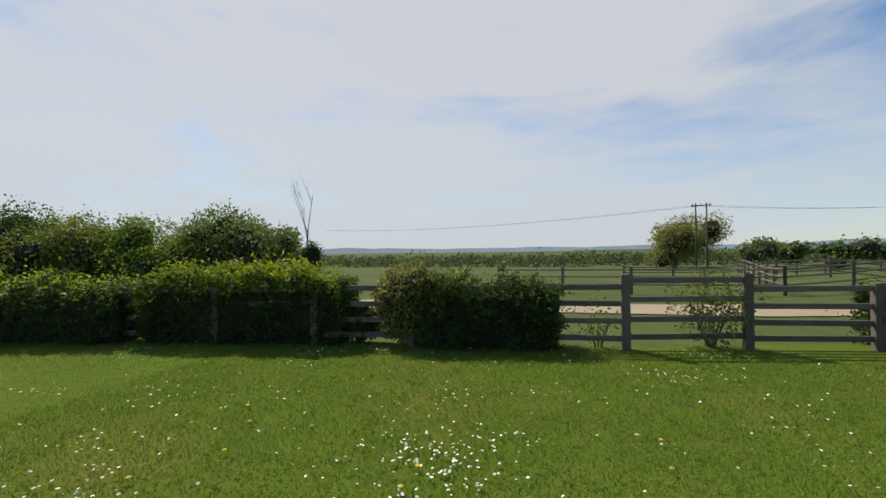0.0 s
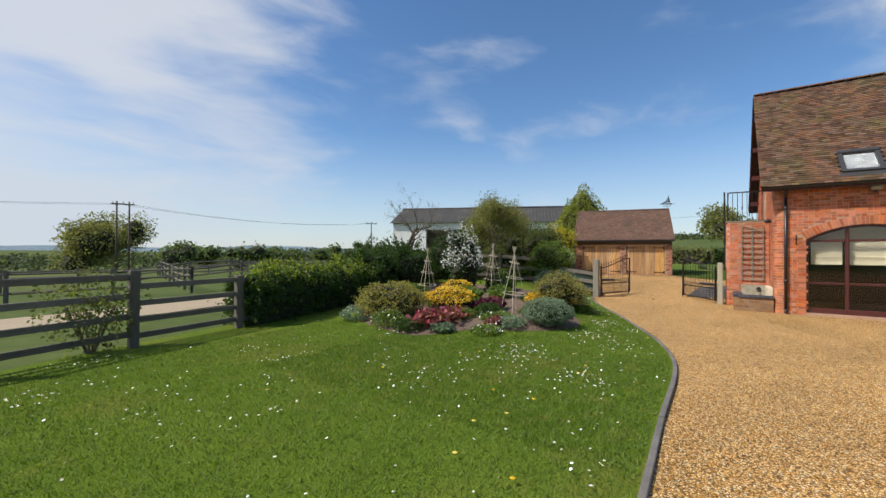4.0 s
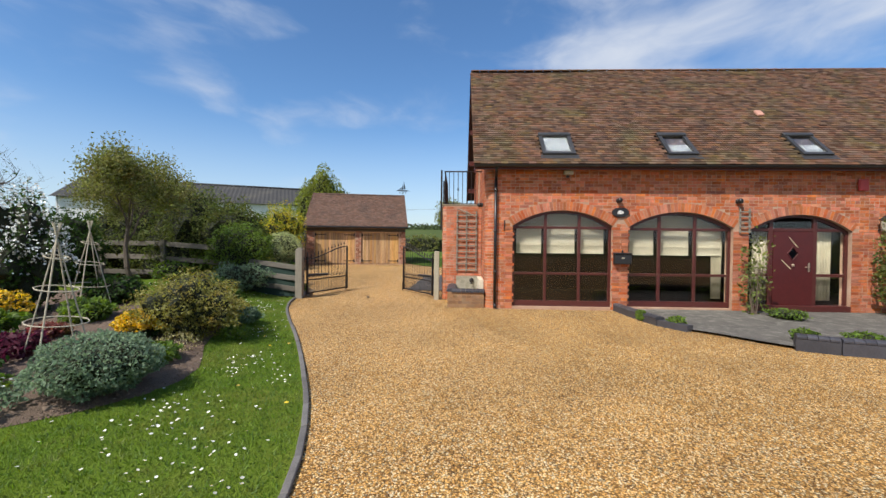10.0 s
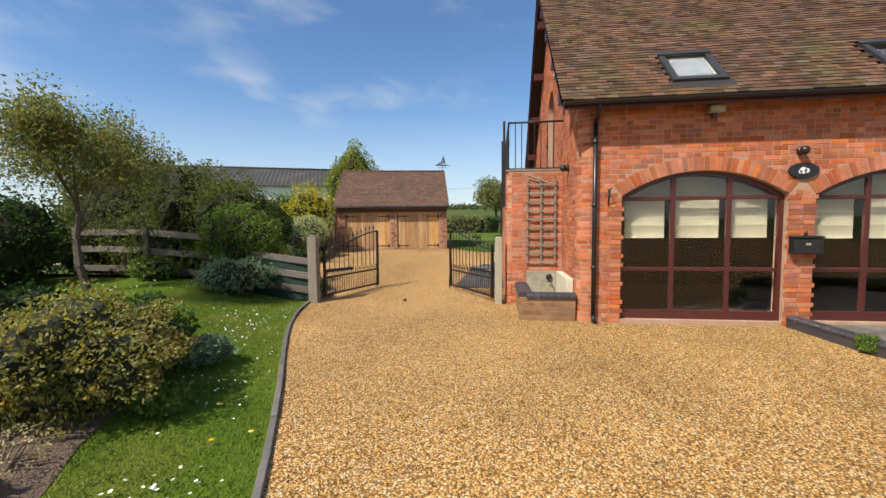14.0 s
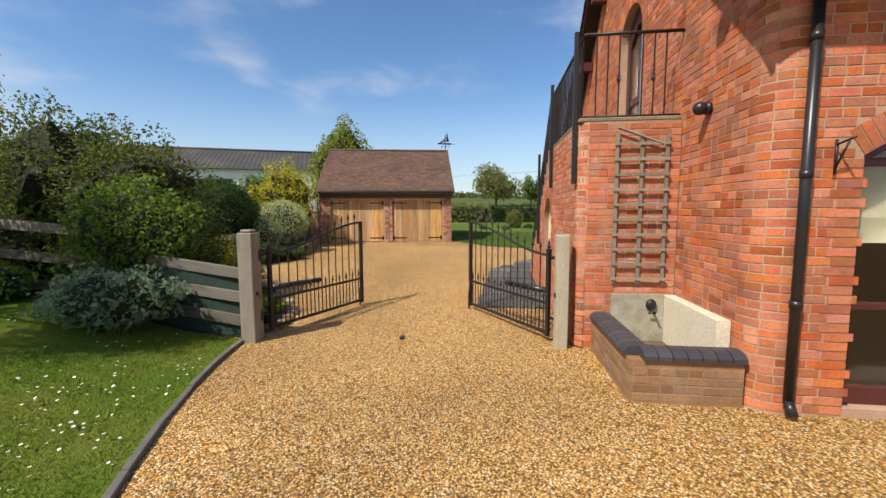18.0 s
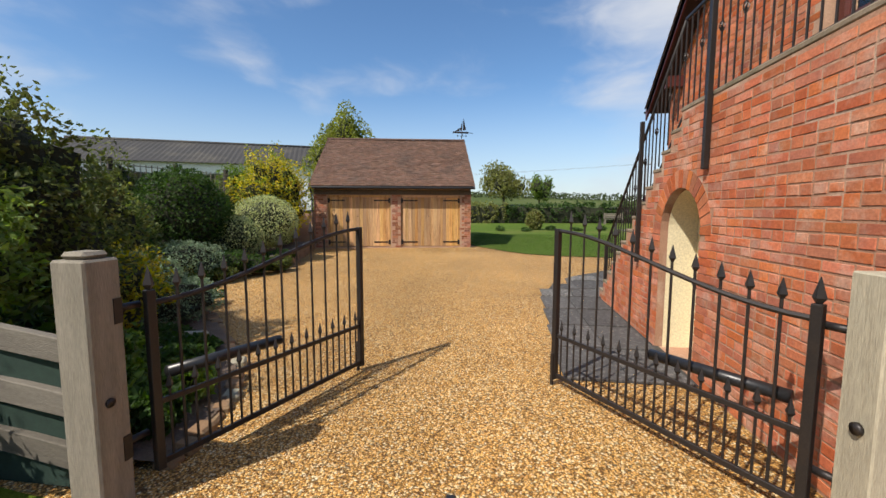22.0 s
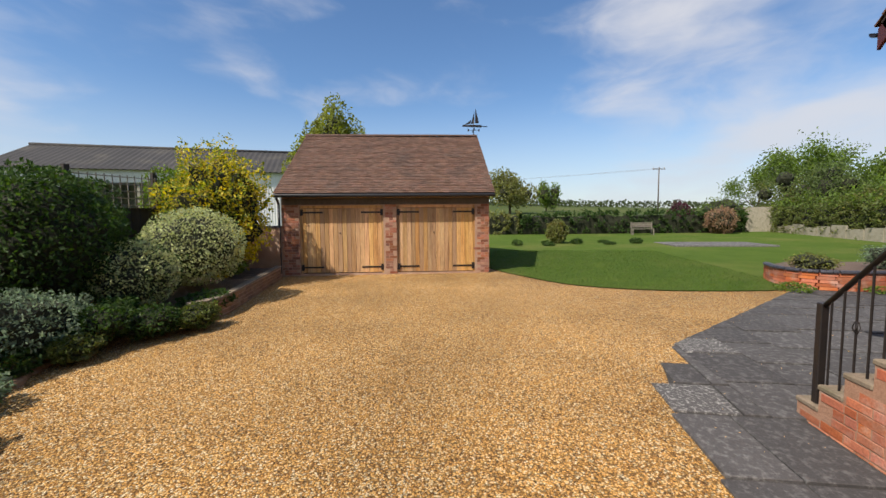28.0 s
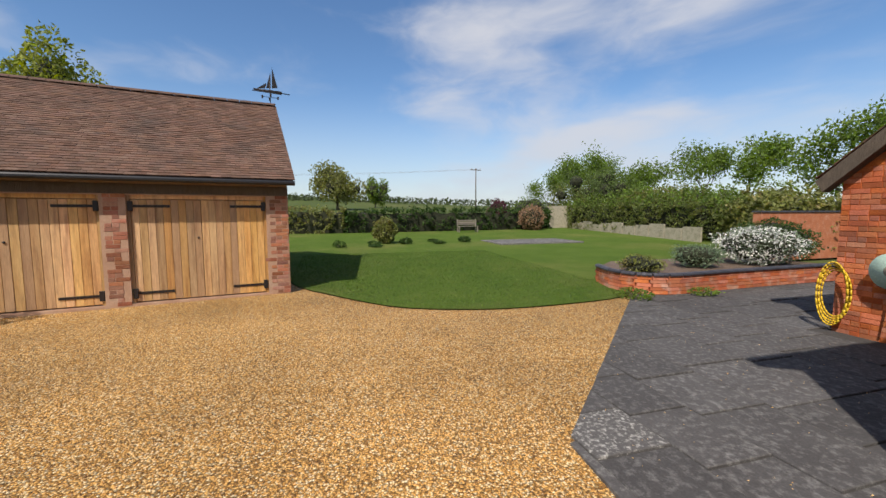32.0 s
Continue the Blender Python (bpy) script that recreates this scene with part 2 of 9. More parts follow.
M_GRASS = mat("lawn_grass", (0.13, 0.19, 0.022), (0.075, 0.14, 0.014), rough=0.95, scale=0.7, fine=45, bump=1.0, depth=0.04, third=(0.24, 0.21, 0.05), third_scale=0.45, third_amount=0.5, spec=0.05)
M_BLADE = leaf_mat("grass_blade", (0.13, 0.205, 0.024), (0.078, 0.148, 0.015), third=(0.28, 0.26, 0.06), trans=0.3)
M_GRASS_G = mat("garden_grass", (0.1, 0.155, 0.028), (0.06, 0.115, 0.018), rough=0.95, scale=0.7, fine=45, bump=1.0, depth=0.04, third=(0.17, 0.18, 0.055), third_scale=0.22, third_amount=0.75, spec=0.05)
M_BLADE_G = leaf_mat("garden_blade", (0.095, 0.16, 0.025), (0.055, 0.115, 0.016), third=(0.17, 0.19, 0.05), trans=0.3)
M_FIELD = mat("field_grass", (0.082, 0.108, 0.033), (0.052, 0.076, 0.022), rough=0.9, scale=0.05, fine=2, bump=0.3, depth=0.05, third=(0.15, 0.143, 0.06), third_scale=0.02, spec=0.05)
M_GRAVEL = gravel_mat()
M_SOIL = mat("bed_soil", (0.19, 0.13, 0.09), (0.1, 0.068, 0.047), scale=5, fine=40, bump=0.9, depth=0.05)
M_MORTAR = mat("lime_mortar", (0.44, 0.29, 0.2), (0.32, 0.185, 0.12), scale=3, fine=80, bump=0.4, spec=0.2, third=(0.5, 0.4, 0.3), third_scale=2.0, third_amount=0.5)
M_MORTAR_ST = mat("pale_worn_mortar", (0.4, 0.235, 0.155), (0.3, 0.16, 0.1), scale=3, fine=80, bump=0.5, spec=0.2, third=(0.58, 0.5, 0.4), third_scale=2.0, third_amount=0.5)
M_BRICK = mat("orange_brick", (0.53, 0.158, 0.066), (0.35, 0.09, 0.043), rough=0.9, scale=4, fine=55, bump=0.5, depth=0.006, island=0.32, third=(0.23, 0.1, 0.062), third_scale=1.3, third_amount=0.5, spec=0.2, amount=0.8)
M_BRICK_ST = mat("limewashed_old_brick", (0.53, 0.163, 0.074), (0.37, 0.1, 0.052), rough=0.9, scale=4, fine=55, bump=0.5, depth=0.006, island=0.25, third=(0.5, 0.36, 0.28), third_scale=4.5, third_amount=0.6, spec=0.2, amount=0.8)
M_BRICK_DIRTY = mat("dirty_brown_brick", (0.26, 0.14, 0.07), (0.17, 0.1, 0.055), rough=0.9, scale=7, fine=55, bump=0.5, depth=0.006, island=0.25, third=(0.3, 0.24, 0.14), third_scale=3, third_amount=0.5)
M_BRICK_OB = mat("orange_brick_near", (0.53, 0.163, 0.074), (0.37, 0.1, 0.052), rough=0.9, scale=4, fine=55, bump=0.5, depth=0.006, objects=0.25, third=(0.5, 0.36, 0.28), third_scale=4.5, third_amount=0.6, coords="World", spec=0.2, amount=0.8)
M_BRICK_G = mat("garage_brick", (0.36, 0.15, 0.09), (0.27, 0.1, 0.06), rough=0.9, scale=6, fine=55, bump=0.4, depth=0.005, island=0.4, third=(0.5, 0.36, 0.28), third_scale=4, third_amount=0.3, spec=0.2)
M_BRICK_BLUE = mat("blue_engineering_brick", (0.055, 0.055, 0.065), (0.035, 0.033, 0.04), rough=0.5, scale=8, fine=60, bump=0.3, objects=0.3)
M_TILE = mat("clay_roof_tile", (0.133, 0.065, 0.038), (0.066, 0.043, 0.031), rough=0.92, scale=1.3, fine=40, bump=0.4, depth=0.006, island=0.5, third=(0.093, 0.076, 0.03), third_scale=1.0, third_amount=0.75, spec=0.2)
M_TILE_G = mat("garage_roof_tile", (0.155, 0.088, 0.062), (0.105, 0.066, 0.05), rough=0.92, scale=1.5, fine=40, bump=0.4, depth=0.006, island=0.26, third=(0.08, 0.06, 0.05), third_scale=1.0, third_amount=0.7, spec=0.2)
M_OAK = mat("weathered_oak", (0.27, 0.24, 0.19), (0.17, 0.15, 0.115), rough=0.9, scale=3, fine=25, bump=0.6, depth=0.01, stretch=(6, 6, 0.7), objects=0.2)
M_RAIL = mat("weathered_rail", (0.165, 0.145, 0.115), (0.095, 0.083, 0.066), rough=0.9, scale=3, fine=25, bump=0.5, depth=0.008, stretch=(1, 5, 6), objects=0.25)
# darker copy of the oak: backlit and leaf-shaded sides put into the colour
M_POST = mat("shaded_old_post", (0.16, 0.14, 0.11), (0.095, 0.083, 0.066), rough=0.9, scale=3, fine=25, bump=0.6, depth=0.01, stretch=(6, 6, 0.7), objects=0.2)
M_LARCH = mat("oiled_larch_boards", (0.62, 0.37, 0.15), (0.42, 0.2, 0.065), rough=0.6, scale=2.2, fine=14, bump=0.25, depth=0.004, stretch=(5, 7, 0.55), objects=0.33, third=(0.24, 0.095, 0.03), third_scale=1.6, third_amount=0.75, coords="World")
M_IRON = mat("black_iron", (0.022, 0.02, 0.02), (0.035, 0.026, 0.022), rough=0.45, metal=0.3, scale=9, fine=90, bump=0.15)
M_FRAME = mat("mahogany_upvc", (0.085, 0.02, 0.016), (0.055, 0.014, 0.012), rough=0.38, scale=3, fine=30, bump=0.08, stretch=(1, 1, 6))
M_GLASS = glass_mat("window_glass")
M_BLIND = mat("cream_blind", (0.4, 0.36, 0.26), (0.33, 0.29, 0.21), rough=0.9, scale=4, fine=120, bump=0.2)
M_CURTAIN = mat("cream_curtain", (0.33, 0.29, 0.2), (0.26, 0.225, 0.15), rough=0.9, scale=4, fine=120, bump=0.2)
M_ROOF_PANEL = mat("roof_pane_panel", (0.17, 0.18, 0.19), (0.14, 0.15, 0.16), rough=0.6, scale=3, fine=50, bump=0)
# the rooms' dimness is put into this near-black colour
M_DARK = mat("unlit_room_dark", (0.02, 0.016, 0.013), (0.012, 0.01, 0.008), rough=0.9)
M_SLAB = mat("dark_paving", (0.085, 0.082, 0.08), (0.06, 0.057, 0.056), rough=0.85, scale=2.5, fine=60, bump=0.4, depth=0.006, objects=0.18, third=(0.3, 0.295, 0.28), third_scale=16, third_amount=0.4, spec=0.2)
M_SLAB_PALE = mat("pale_worn_slab", (0.1, 0.097, 0.093), (0.075, 0.072, 0.07), rough=0.85, scale=22, fine=60, bump=0.4, objects=0.1, third=(0.5, 0.49, 0.45), third_scale=26, third_amount=0.75, spec=0.2)
M_PATIO = mat("worn_patio_stone", (0.135, 0.125, 0.108), (0.072, 0.067, 0.06), rough=0.9, scale=1.8, fine=40, bump=0.4, third=(0.27, 0.26, 0.22), third_scale=5, third_amount=0.5, spec=0.2)
M_KERB = mat("kerb_stone", (0.155, 0.142, 0.13), (0.085, 0.078, 0.072), rough=0.85, scale=6, fine=60, bump=0.4, objects=0.25)
M_STONE = mat("pale_stone", (0.38, 0.35, 0.27), (0.26, 0.24, 0.17), rough=0.9, scale=5, fine=50, bump=0.5, third=(0.13, 0.13, 0.06), third_scale=4, third_amount=0.5)
M_CREAM = mat("cream_plaster", (0.72, 0.64, 0.43), (0.66, 0.57, 0.36), rough=0.8, scale=2, fine=50, bump=0.02)
M_RENDER = mat("pale_cement_render", (0.66, 0.6, 0.46), (0.55, 0.49, 0.37), rough=0.85, scale=2.5, fine=40, bump=0.12, third=(0.42, 0.37, 0.24), third_scale=2.0, third_amount=0.35)
M_WHITE = mat("white_barn_cladding", (0.78, 0.78, 0.76), (0.66, 0.66, 0.63), rough=0.7, scale=0.6, fine=20, bump=0.1)
M_FIBRO = mat("grey_fibre_cement", (0.05, 0.048, 0.046), (0.032, 0.032, 0.032), rough=0.9, scale=0.5, fine=10, bump=0.2, third=(0.11, 0.1, 0.075), third_scale=0.4)
M_BLACK = mat("black_plastic", (0.018, 0.018, 0.02), (0.012, 0.012, 0.012), rough=0.35, scale=5, fine=60, bump=0.05)
M_BARK = mat("tree_bark", (0.12, 0.095, 0.07), (0.07, 0.055, 0.042), rough=0.95, scale=6, fine=30, bump=0.7, depth=0.02, stretch=(3, 3, 0.6))
L_HEDGE = leaf_mat("hedge_leaf", (0.052, 0.098, 0.02), (0.028, 0.06, 0.014))
# yellow-green leaf; on the lawn hedges it carries the sunlit tops as colour
L_HEDGE_TOP = leaf_mat("yellow_green_leaf", (0.23, 0.281, 0.03), (0.128, 0.196, 0.024))
L_TREE = leaf_mat("tree_leaf", (0.147, 0.182, 0.045), (0.084, 0.119, 0.031), third=(0.21, 0.168, 0.056))
L_MASS = leaf_mat("dark_olive_leaf", (0.12, 0.15, 0.036), (0.065, 0.095, 0.024), third=(0.17, 0.14, 0.045))
L_BRIGHT = leaf_mat("spring_leaf", (0.15, 0.22, 0.035), (0.085, 0.15, 0.025))
L_OLIVE = leaf_mat("olive_leaf", (0.211, 0.229, 0.061), (0.131, 0.157, 0.046), third=(0.298, 0.194, 0.079))
L_BRONZE = leaf_mat("bronze_leaf", (0.3, 0.28, 0.07), (0.18, 0.2, 0.045), third=(0.33, 0.2, 0.06))
L_WOODS = leaf_mat("woods_leaf", (0.08, 0.105, 0.042), (0.05, 0.07, 0.03))
L_RUST = leaf_mat("rust_leaf", (0.24, 0.075, 0.065), (0.13, 0.06, 0.03), third=(0.16, 0.17, 0.04))
L_GREY = leaf_mat("lavender_leaf", (0.21, 0.285, 0.17), (0.115, 0.175, 0.1))
L_YELLOW = leaf_mat("yellow_flower", (0.75, 0.5, 0.02), (0.6, 0.4, 0.02), trans=0.2)
L_LEMON = leaf_mat("lemon_yellow_leaf", (0.62, 0.5, 0.025), (0.4, 0.38, 0.03))
L_GOLD = leaf_mat("golden_leaf", (0.5, 0.42, 0.03), (0.3, 0.3, 0.03))
L_WHITE = leaf_mat("white_blossom", (0.85, 0.85, 0.82), (0.75, 0.76, 0.7), trans=0.15)
L_VAR = leaf_mat("variegated_leaf", (0.57, 0.6, 0.3), (0.3, 0.36, 0.134))
L_STRAW = leaf_mat("straw_blade", (0.55, 0.5, 0.24), (0.42, 0.36, 0.15))
L_PURPLE = leaf_mat("purple_leaf", (0.11, 0.022, 0.045), (0.06, 0.02, 0.03))
L_PINK = leaf_mat("pink_flower", (0.45, 0.12, 0.16), (0.3, 0.08, 0.08))
L_SALMON = leaf_mat("salmon_young_leaf", (0.36, 0.22, 0.14), (0.24, 0.15, 0.08), third=(0.16, 0.16, 0.05))
L_CONIFER = leaf_mat("conifer_leaf", (0.26, 0.286, 0.046), (0.111, 0.156, 0.029))
L_FAR = leaf_mat("far_leaf", (0.13, 0.182, 0.052), (0.078, 0.117, 0.036))


# ---- mesh helpers ----
def obj(name, verts, faces, material, parent=None, smooth=False, label=""):
    me = bpy.data.meshes.new(name)
    me.from_pydata([tuple(v) for v in verts], [], faces)
    me.materials.append(material)
    if smooth:
        me.polygons.foreach_set("use_smooth", [True] * len(me.polygons))
    ob = new(name, me)
    if parent:
        ob.parent = parent
    if label:
        ob["label"] = label
    return ob


def part(name, bm, material, parent=None, label="", smooth=False):
    bmesh.ops.recalc_face_normals(bm, faces=bm.faces)
    me = bpy.data.meshes.new(name)
    bm.to_mesh(me)
    bm.free()
    me.materials.append(material)
    if smooth:
        me.polygons.foreach_set("use_smooth", [True] * len(me.polygons))
    ob = new(name, me)
    if parent:
        ob.parent = parent
    if label:
        ob["label"] = label
    return ob


def thing(name, at, label, category, group="", rz=0.0):
    e = new(name)
    e.empty_display_size = 0.1
    e.matrix_basis = pose(*at, 0, 0, rz)
    return tagged(e, label, category, group)


def add_box(bm, lo, hi, m=None, bevel=0.0):
    lo, hi = Vector(lo), Vector(hi)
    c, s = (lo + hi) / 2, hi - lo
    mm = Matrix.Translation(c) @ Matrix.Diagonal((*s, 1))
    r = bmesh.ops.create_cube(bm, size=1, matrix=(m @ mm) if m else mm)
    if bevel:
        es = list({e for v in r["verts"] for e in v.link_edges})
        bmesh.ops.bevel(bm, geom=es, offset=bevel, segments=1, affect="EDGES")
    return r["verts"]


def add_tube(bm, a, b, r0, r1=None, seg=6, caps=True):
    a, b = Vector(a), Vector(b)
    d = b - a
    q = d.to_track_quat("Z", "Y").to_matrix().to_4x4()
    bmesh.ops.create_cone(bm, cap_ends=caps, segments=seg, radius1=r0, radius2=r1 if r1 is not None else r0, depth=d.length, matrix=Matrix.Translation((a + b) / 2) @ q)


def box(name, lo, hi, material, parent=None, bevel=0.0, label=""):
    bm = bmesh.new()
    add_box(bm, lo, hi, None, bevel)
    return part(name, bm, material, parent, label)


def tube(name, a, b, r, material, parent=None, seg=8, r1=None, label=""):
    bm = bmesh.new()
    add_tube(bm, a, b, r, r1, seg)
    return part(name, bm, material, parent, label, smooth=seg > 6)


def arch_pts(y0, y1, z0, spring, apex, seg=14):
    """Outline of an opening with a segmental head, in (along, up)."""
    w, h = (y1 - y0) / 2, apex - spring
    r = (w * w + h * h) / (2 * h)
    a0 = math.asin(min(1, w / r)) if h < w else math.pi - math.asin(min(1, w / r))
    cy, cz = (y0 + y1) / 2, apex - r
    pts = [(y0, z0)]
    pts += [(cy + r * math.sin(-a0 + 2 * a0 * i / seg), cz + r * math.cos(-a0 + 2 * a0 * i / seg)) for i in range(seg + 1)]
    pts.append((y1, z0))
    return pts


def inside(p, poly):
    x, y = p
    hit, n = False, len(poly)
    for i in range(n):
        (x0, y0), (x1, y1) = poly[i], poly[i - 1]
        if (y0 > y) != (y1 > y) and x < (x1 - x0) * (y - y0) / (y1 - y0) + x0:
            hit = not hit
    return hit


def holed(bm, outline, holes, to3, thick):
    """A wall from an outline with holes; to3 maps (along, up, depth) to a place."""
    edges = []
    for loop in [outline, *holes]:
        vs = [bm.verts.new(to3(a, u, 0)) for a, u in loop]
        edges += [bm.edges.new((vs[i], vs[(i + 1) % len(vs)])) for i in range(len(vs))]
    r = bmesh.ops.triangle_fill(bm, use_beauty=True, edges=edges)
    faces = [f for f in r["geom"] if isinstance(f, bmesh.types.BMFace)]
    ex = bmesh.ops.extrude_face_region(bm, geom=faces)
    off = Vector(to3(0, 0, thick)) - Vector(to3(0, 0, 0))
    bmesh.ops.translate(bm, verts=[v for v in ex["geom"] if isinstance(v, bmesh.types.BMVert)], vec=off)


def gz(x, y):
    """Height of the ground: level court, a bank behind the lawn's kerb, a slight rise towards the garden."""
    z = max(0.0, (x - 16.0) * 0.0155)
    if 5.0 < x < 27.0 and y > 1.0:
        z += bank(x, y)
    if 21.0 < x < 28.0 and y > 8.4:
        z += 0.24 * ease((x - 21.0) / 0.8) * ease((y - 8.4) / 0.9)
    return z


def ease(t):
    t = max(0.0, min(1.0, t))
    return t * t * (3 - 2 * t)


FOOT = [(5.0, 1.6), (6.8, 1.78), (7.75, 2.07), (8.5, 2.37), (9.6, 2.85), (10.8, 3.42), (11.95, 4.0), (13.2, 4.6), (14.3, 5.0), (15.3, 5.22), (16.9, 5.6), (18.4, 6.8), (20.5, 8.6), (22.0, 9.2), (23.5, 8.5), (27.0, 9.5)]


def bank(x, y):
    """The lawn's bank towards the hedge, and the mound of the island bed."""
    for (ax, ay), (bx, by) in zip(FOOT, FOOT[1:]):
        if ax <= x <= bx:
            foot = ay + (by - ay) * (x - ax) / (bx - ax)
            break
    z = 0.46 * ease((y - foot) / 3.0) * ease((x - 9.0) / 4.5) * (1 - ease((x - 15.7) / 1.6))
    m = 1 - ((x - 9.0) / 3.4) ** 2 - ((y - 6.8) / 3.3) ** 2
    return z + 0.2 * max(0.0, m)


# ---- ground ----
def smooth_line(pts, step=0.3):
    """A rounded run through plan points."""
    out = []
    p = [Vector(q) for q in pts]
    for i in range(len(p) - 1):
        a, b, c, d = p[max(0, i - 1)], p[i], p[i + 1], p[min(len(p) - 1, i + 2)]
        k = max(2, int((c - b).length / step))
        for j in range(k):
            t = j / k
            out.append(0.5 * ((2 * b) + (c - a) * t + (2 * a - 5 * b + 4 * c - d) * t * t + (3 * b - a - 3 * c + d) * t ** 3))
    out.append(p[-1])
    return out


def terrain(x, y):
    z = gz(x, y) if x < 50 else 0.527 + (x - 50) * 0.03
    if x > 90:
        z = 0.527 + 1.2 + min(16, (x - 90) * 0.055 * max(0.0, min(1, 1 - abs(y - 25) / 240)))
    if y > 12:
        z -= min(14.0, (y - 12) * 0.03)
    r = math.hypot(x, y)
    if r > 500:
        z += (noise.noise(Vector((x / 900, y / 900, 0))) * 14 + 6) * min(1, (r - 500) / 900)
    return z - 0.045 - (0.2 if 5 < x < 27 and 1 < y < 14 else 0.0)


def ground_sheet():
    ax = [-3000, -1800, -1000, -600, -350, -200, -120, -70, -45, -30, *range(-24, 64, 2), 70, 80, 90, 105, 125, 150, 180, 220, 280, 350, 500, 800, 1200, 1800, 3000]
    ay = [-3000, -1800, -1000, -600, -350, -200, -120, -70, -45, *range(-34, 42, 2), 46, 52, 60, 70, 90, 120, 160, 220, 300, 420, 600, 900, 1300, 1900, 3000]
    verts = [(x, y, terrain(x, y)) for y in ay for x in ax]
    n = len(ax)
    faces = [(j * n + i, j * n + i + 1, (j + 1) * n + i + 1, (j + 1) * n + i) for j in range(len(ay) - 1) for i in range(n - 1)]
    tagged(obj("ground", verts, faces, M_FIELD, smooth=True), "open green pasture running to the horizon", "ground", kind="structure")


ground_sheet()


def sheet(name, outline, z, material, label, category, kind="structure", cell=1.0, across=0, level=False):
    """A flat piece of ground that follows the slope."""
    bm = bmesh.new()
    vs = [bm.verts.new((p[0], p[1], 0)) for p in outline]
    f = bm.faces.new(vs)
    xs, ys = [p[0] for p in outline], [p[1] for p in outline]
    for axis, vals, size in ((0, xs, cell), (1, ys, across)):
        k = math.ceil(min(vals) / size) if size else 10 ** 9
        while k * (size or 1) < max(vals):
            at = [0, 0, 0]
            at[axis] = k * size
            bmesh.ops.bisect_plane(bm, geom=[*bm.verts, *bm.edges, *bm.faces], plane_co=at, plane_no=[1 if q == axis else 0 for q in range(3)])
            k += 1
    for v in bm.verts:
        v.co.z = gz(v.co.x, 0 if level else v.co.y) + z
    ob = part(name, bm, material)
    return tagged(ob, label, category, kind=kind)


KERB = smooth_line([(-24, 3.75), (-15.4, 3.15), (-10.5, 2.8), (-7.8, 2.53), (-6.2, 2.28), (-4.5, 1.9), (-2, 1.45), (0.3, 1.4), (2.2, 1.46), (3.8, 1.53), (5.0, 1.55), (5.9, 1.6), (6.8, 1.75), (7.75, 2.05), (8.5, 2.36), (9.6, 2.84), (10.8, 3.41), (11.95, 3.99), (13.2, 4.58), (14.3, 4.97), (15.15, 5.16)], 0.5)
LAWN_EDGE = smooth_line([(31.4, 4.25), (29.7, 3.75), (28.7, 3.1), (27.7, 2.35), (27.1, 1.7), (26.7, 0.6), (26.6, -0.6), (26.75, -2.2), (27.0, -2.95)], 0.4)
sheet("lawn_front", [*[(p.x, p.y) for p in KERB], (15.25, 11.2), (9, 11.2), (5.2, 10.4), (1.9, 9.55), (-0.1, 8.95), (-4, 8.5), (-6, 8.3), (-12, 7.2), (-24, 5.2)], 0.0, M_GRASS, "mown front lawn dotted with daisies", "lawn", cell=0.5, across=0.5)
sheet("lawn_garden", [*[(p.x, p.y) for p in LAWN_EDGE], (28.3, -3.8), (33, -12), (40, -24), (62, -34), (64, 34), (37, 28), (31.2, 9)], 0.0, M_GRASS_G, "mown garden lawn behind the gravel court", "lawn")
sheet("gravel_drive", [(-24, 3.75), (-24, -26), (14.1, -26), (14.1, -4), (15.6, 0.2), (20.7, 0.96), (24, -3.9), (28.2, -3.8), *[(p.x, p.y) for p in reversed(LAWN_EDGE)], (31.2, 9), (29.8, 14), (15.4, 14), (15.25, 11.2), *[(p.x, p.y) for p in reversed(KERB)]], -0.022, M_GRAVEL, "golden gravel drive and court", "drive", level=True)


# ---- house shell ----
FX, GY, RX, RZ, EZ, BX = 13.87, -0.1, 17.5, 7.32, 3.5, 21.1
HOUSE_END = -19.0
OPENINGS = [(-3.2, -0.77, 0.05, 2.04, 2.42), (-6.07, -3.57, 0.07, 2.02, 2.40), (-8.84, -6.43, 0.07, 1.96, 2.36), (-12.46, -10.1, 0.07, 1.62, 2.04), (-16.77, -14.1, 0.07, 1.75, 2.1)]
house = thing("house", (0, 0, 0), "converted brick barn house with an old tiled roof", "house")
NICHE = (17.38, 18.3, 0.02, 1.4, 1.86)


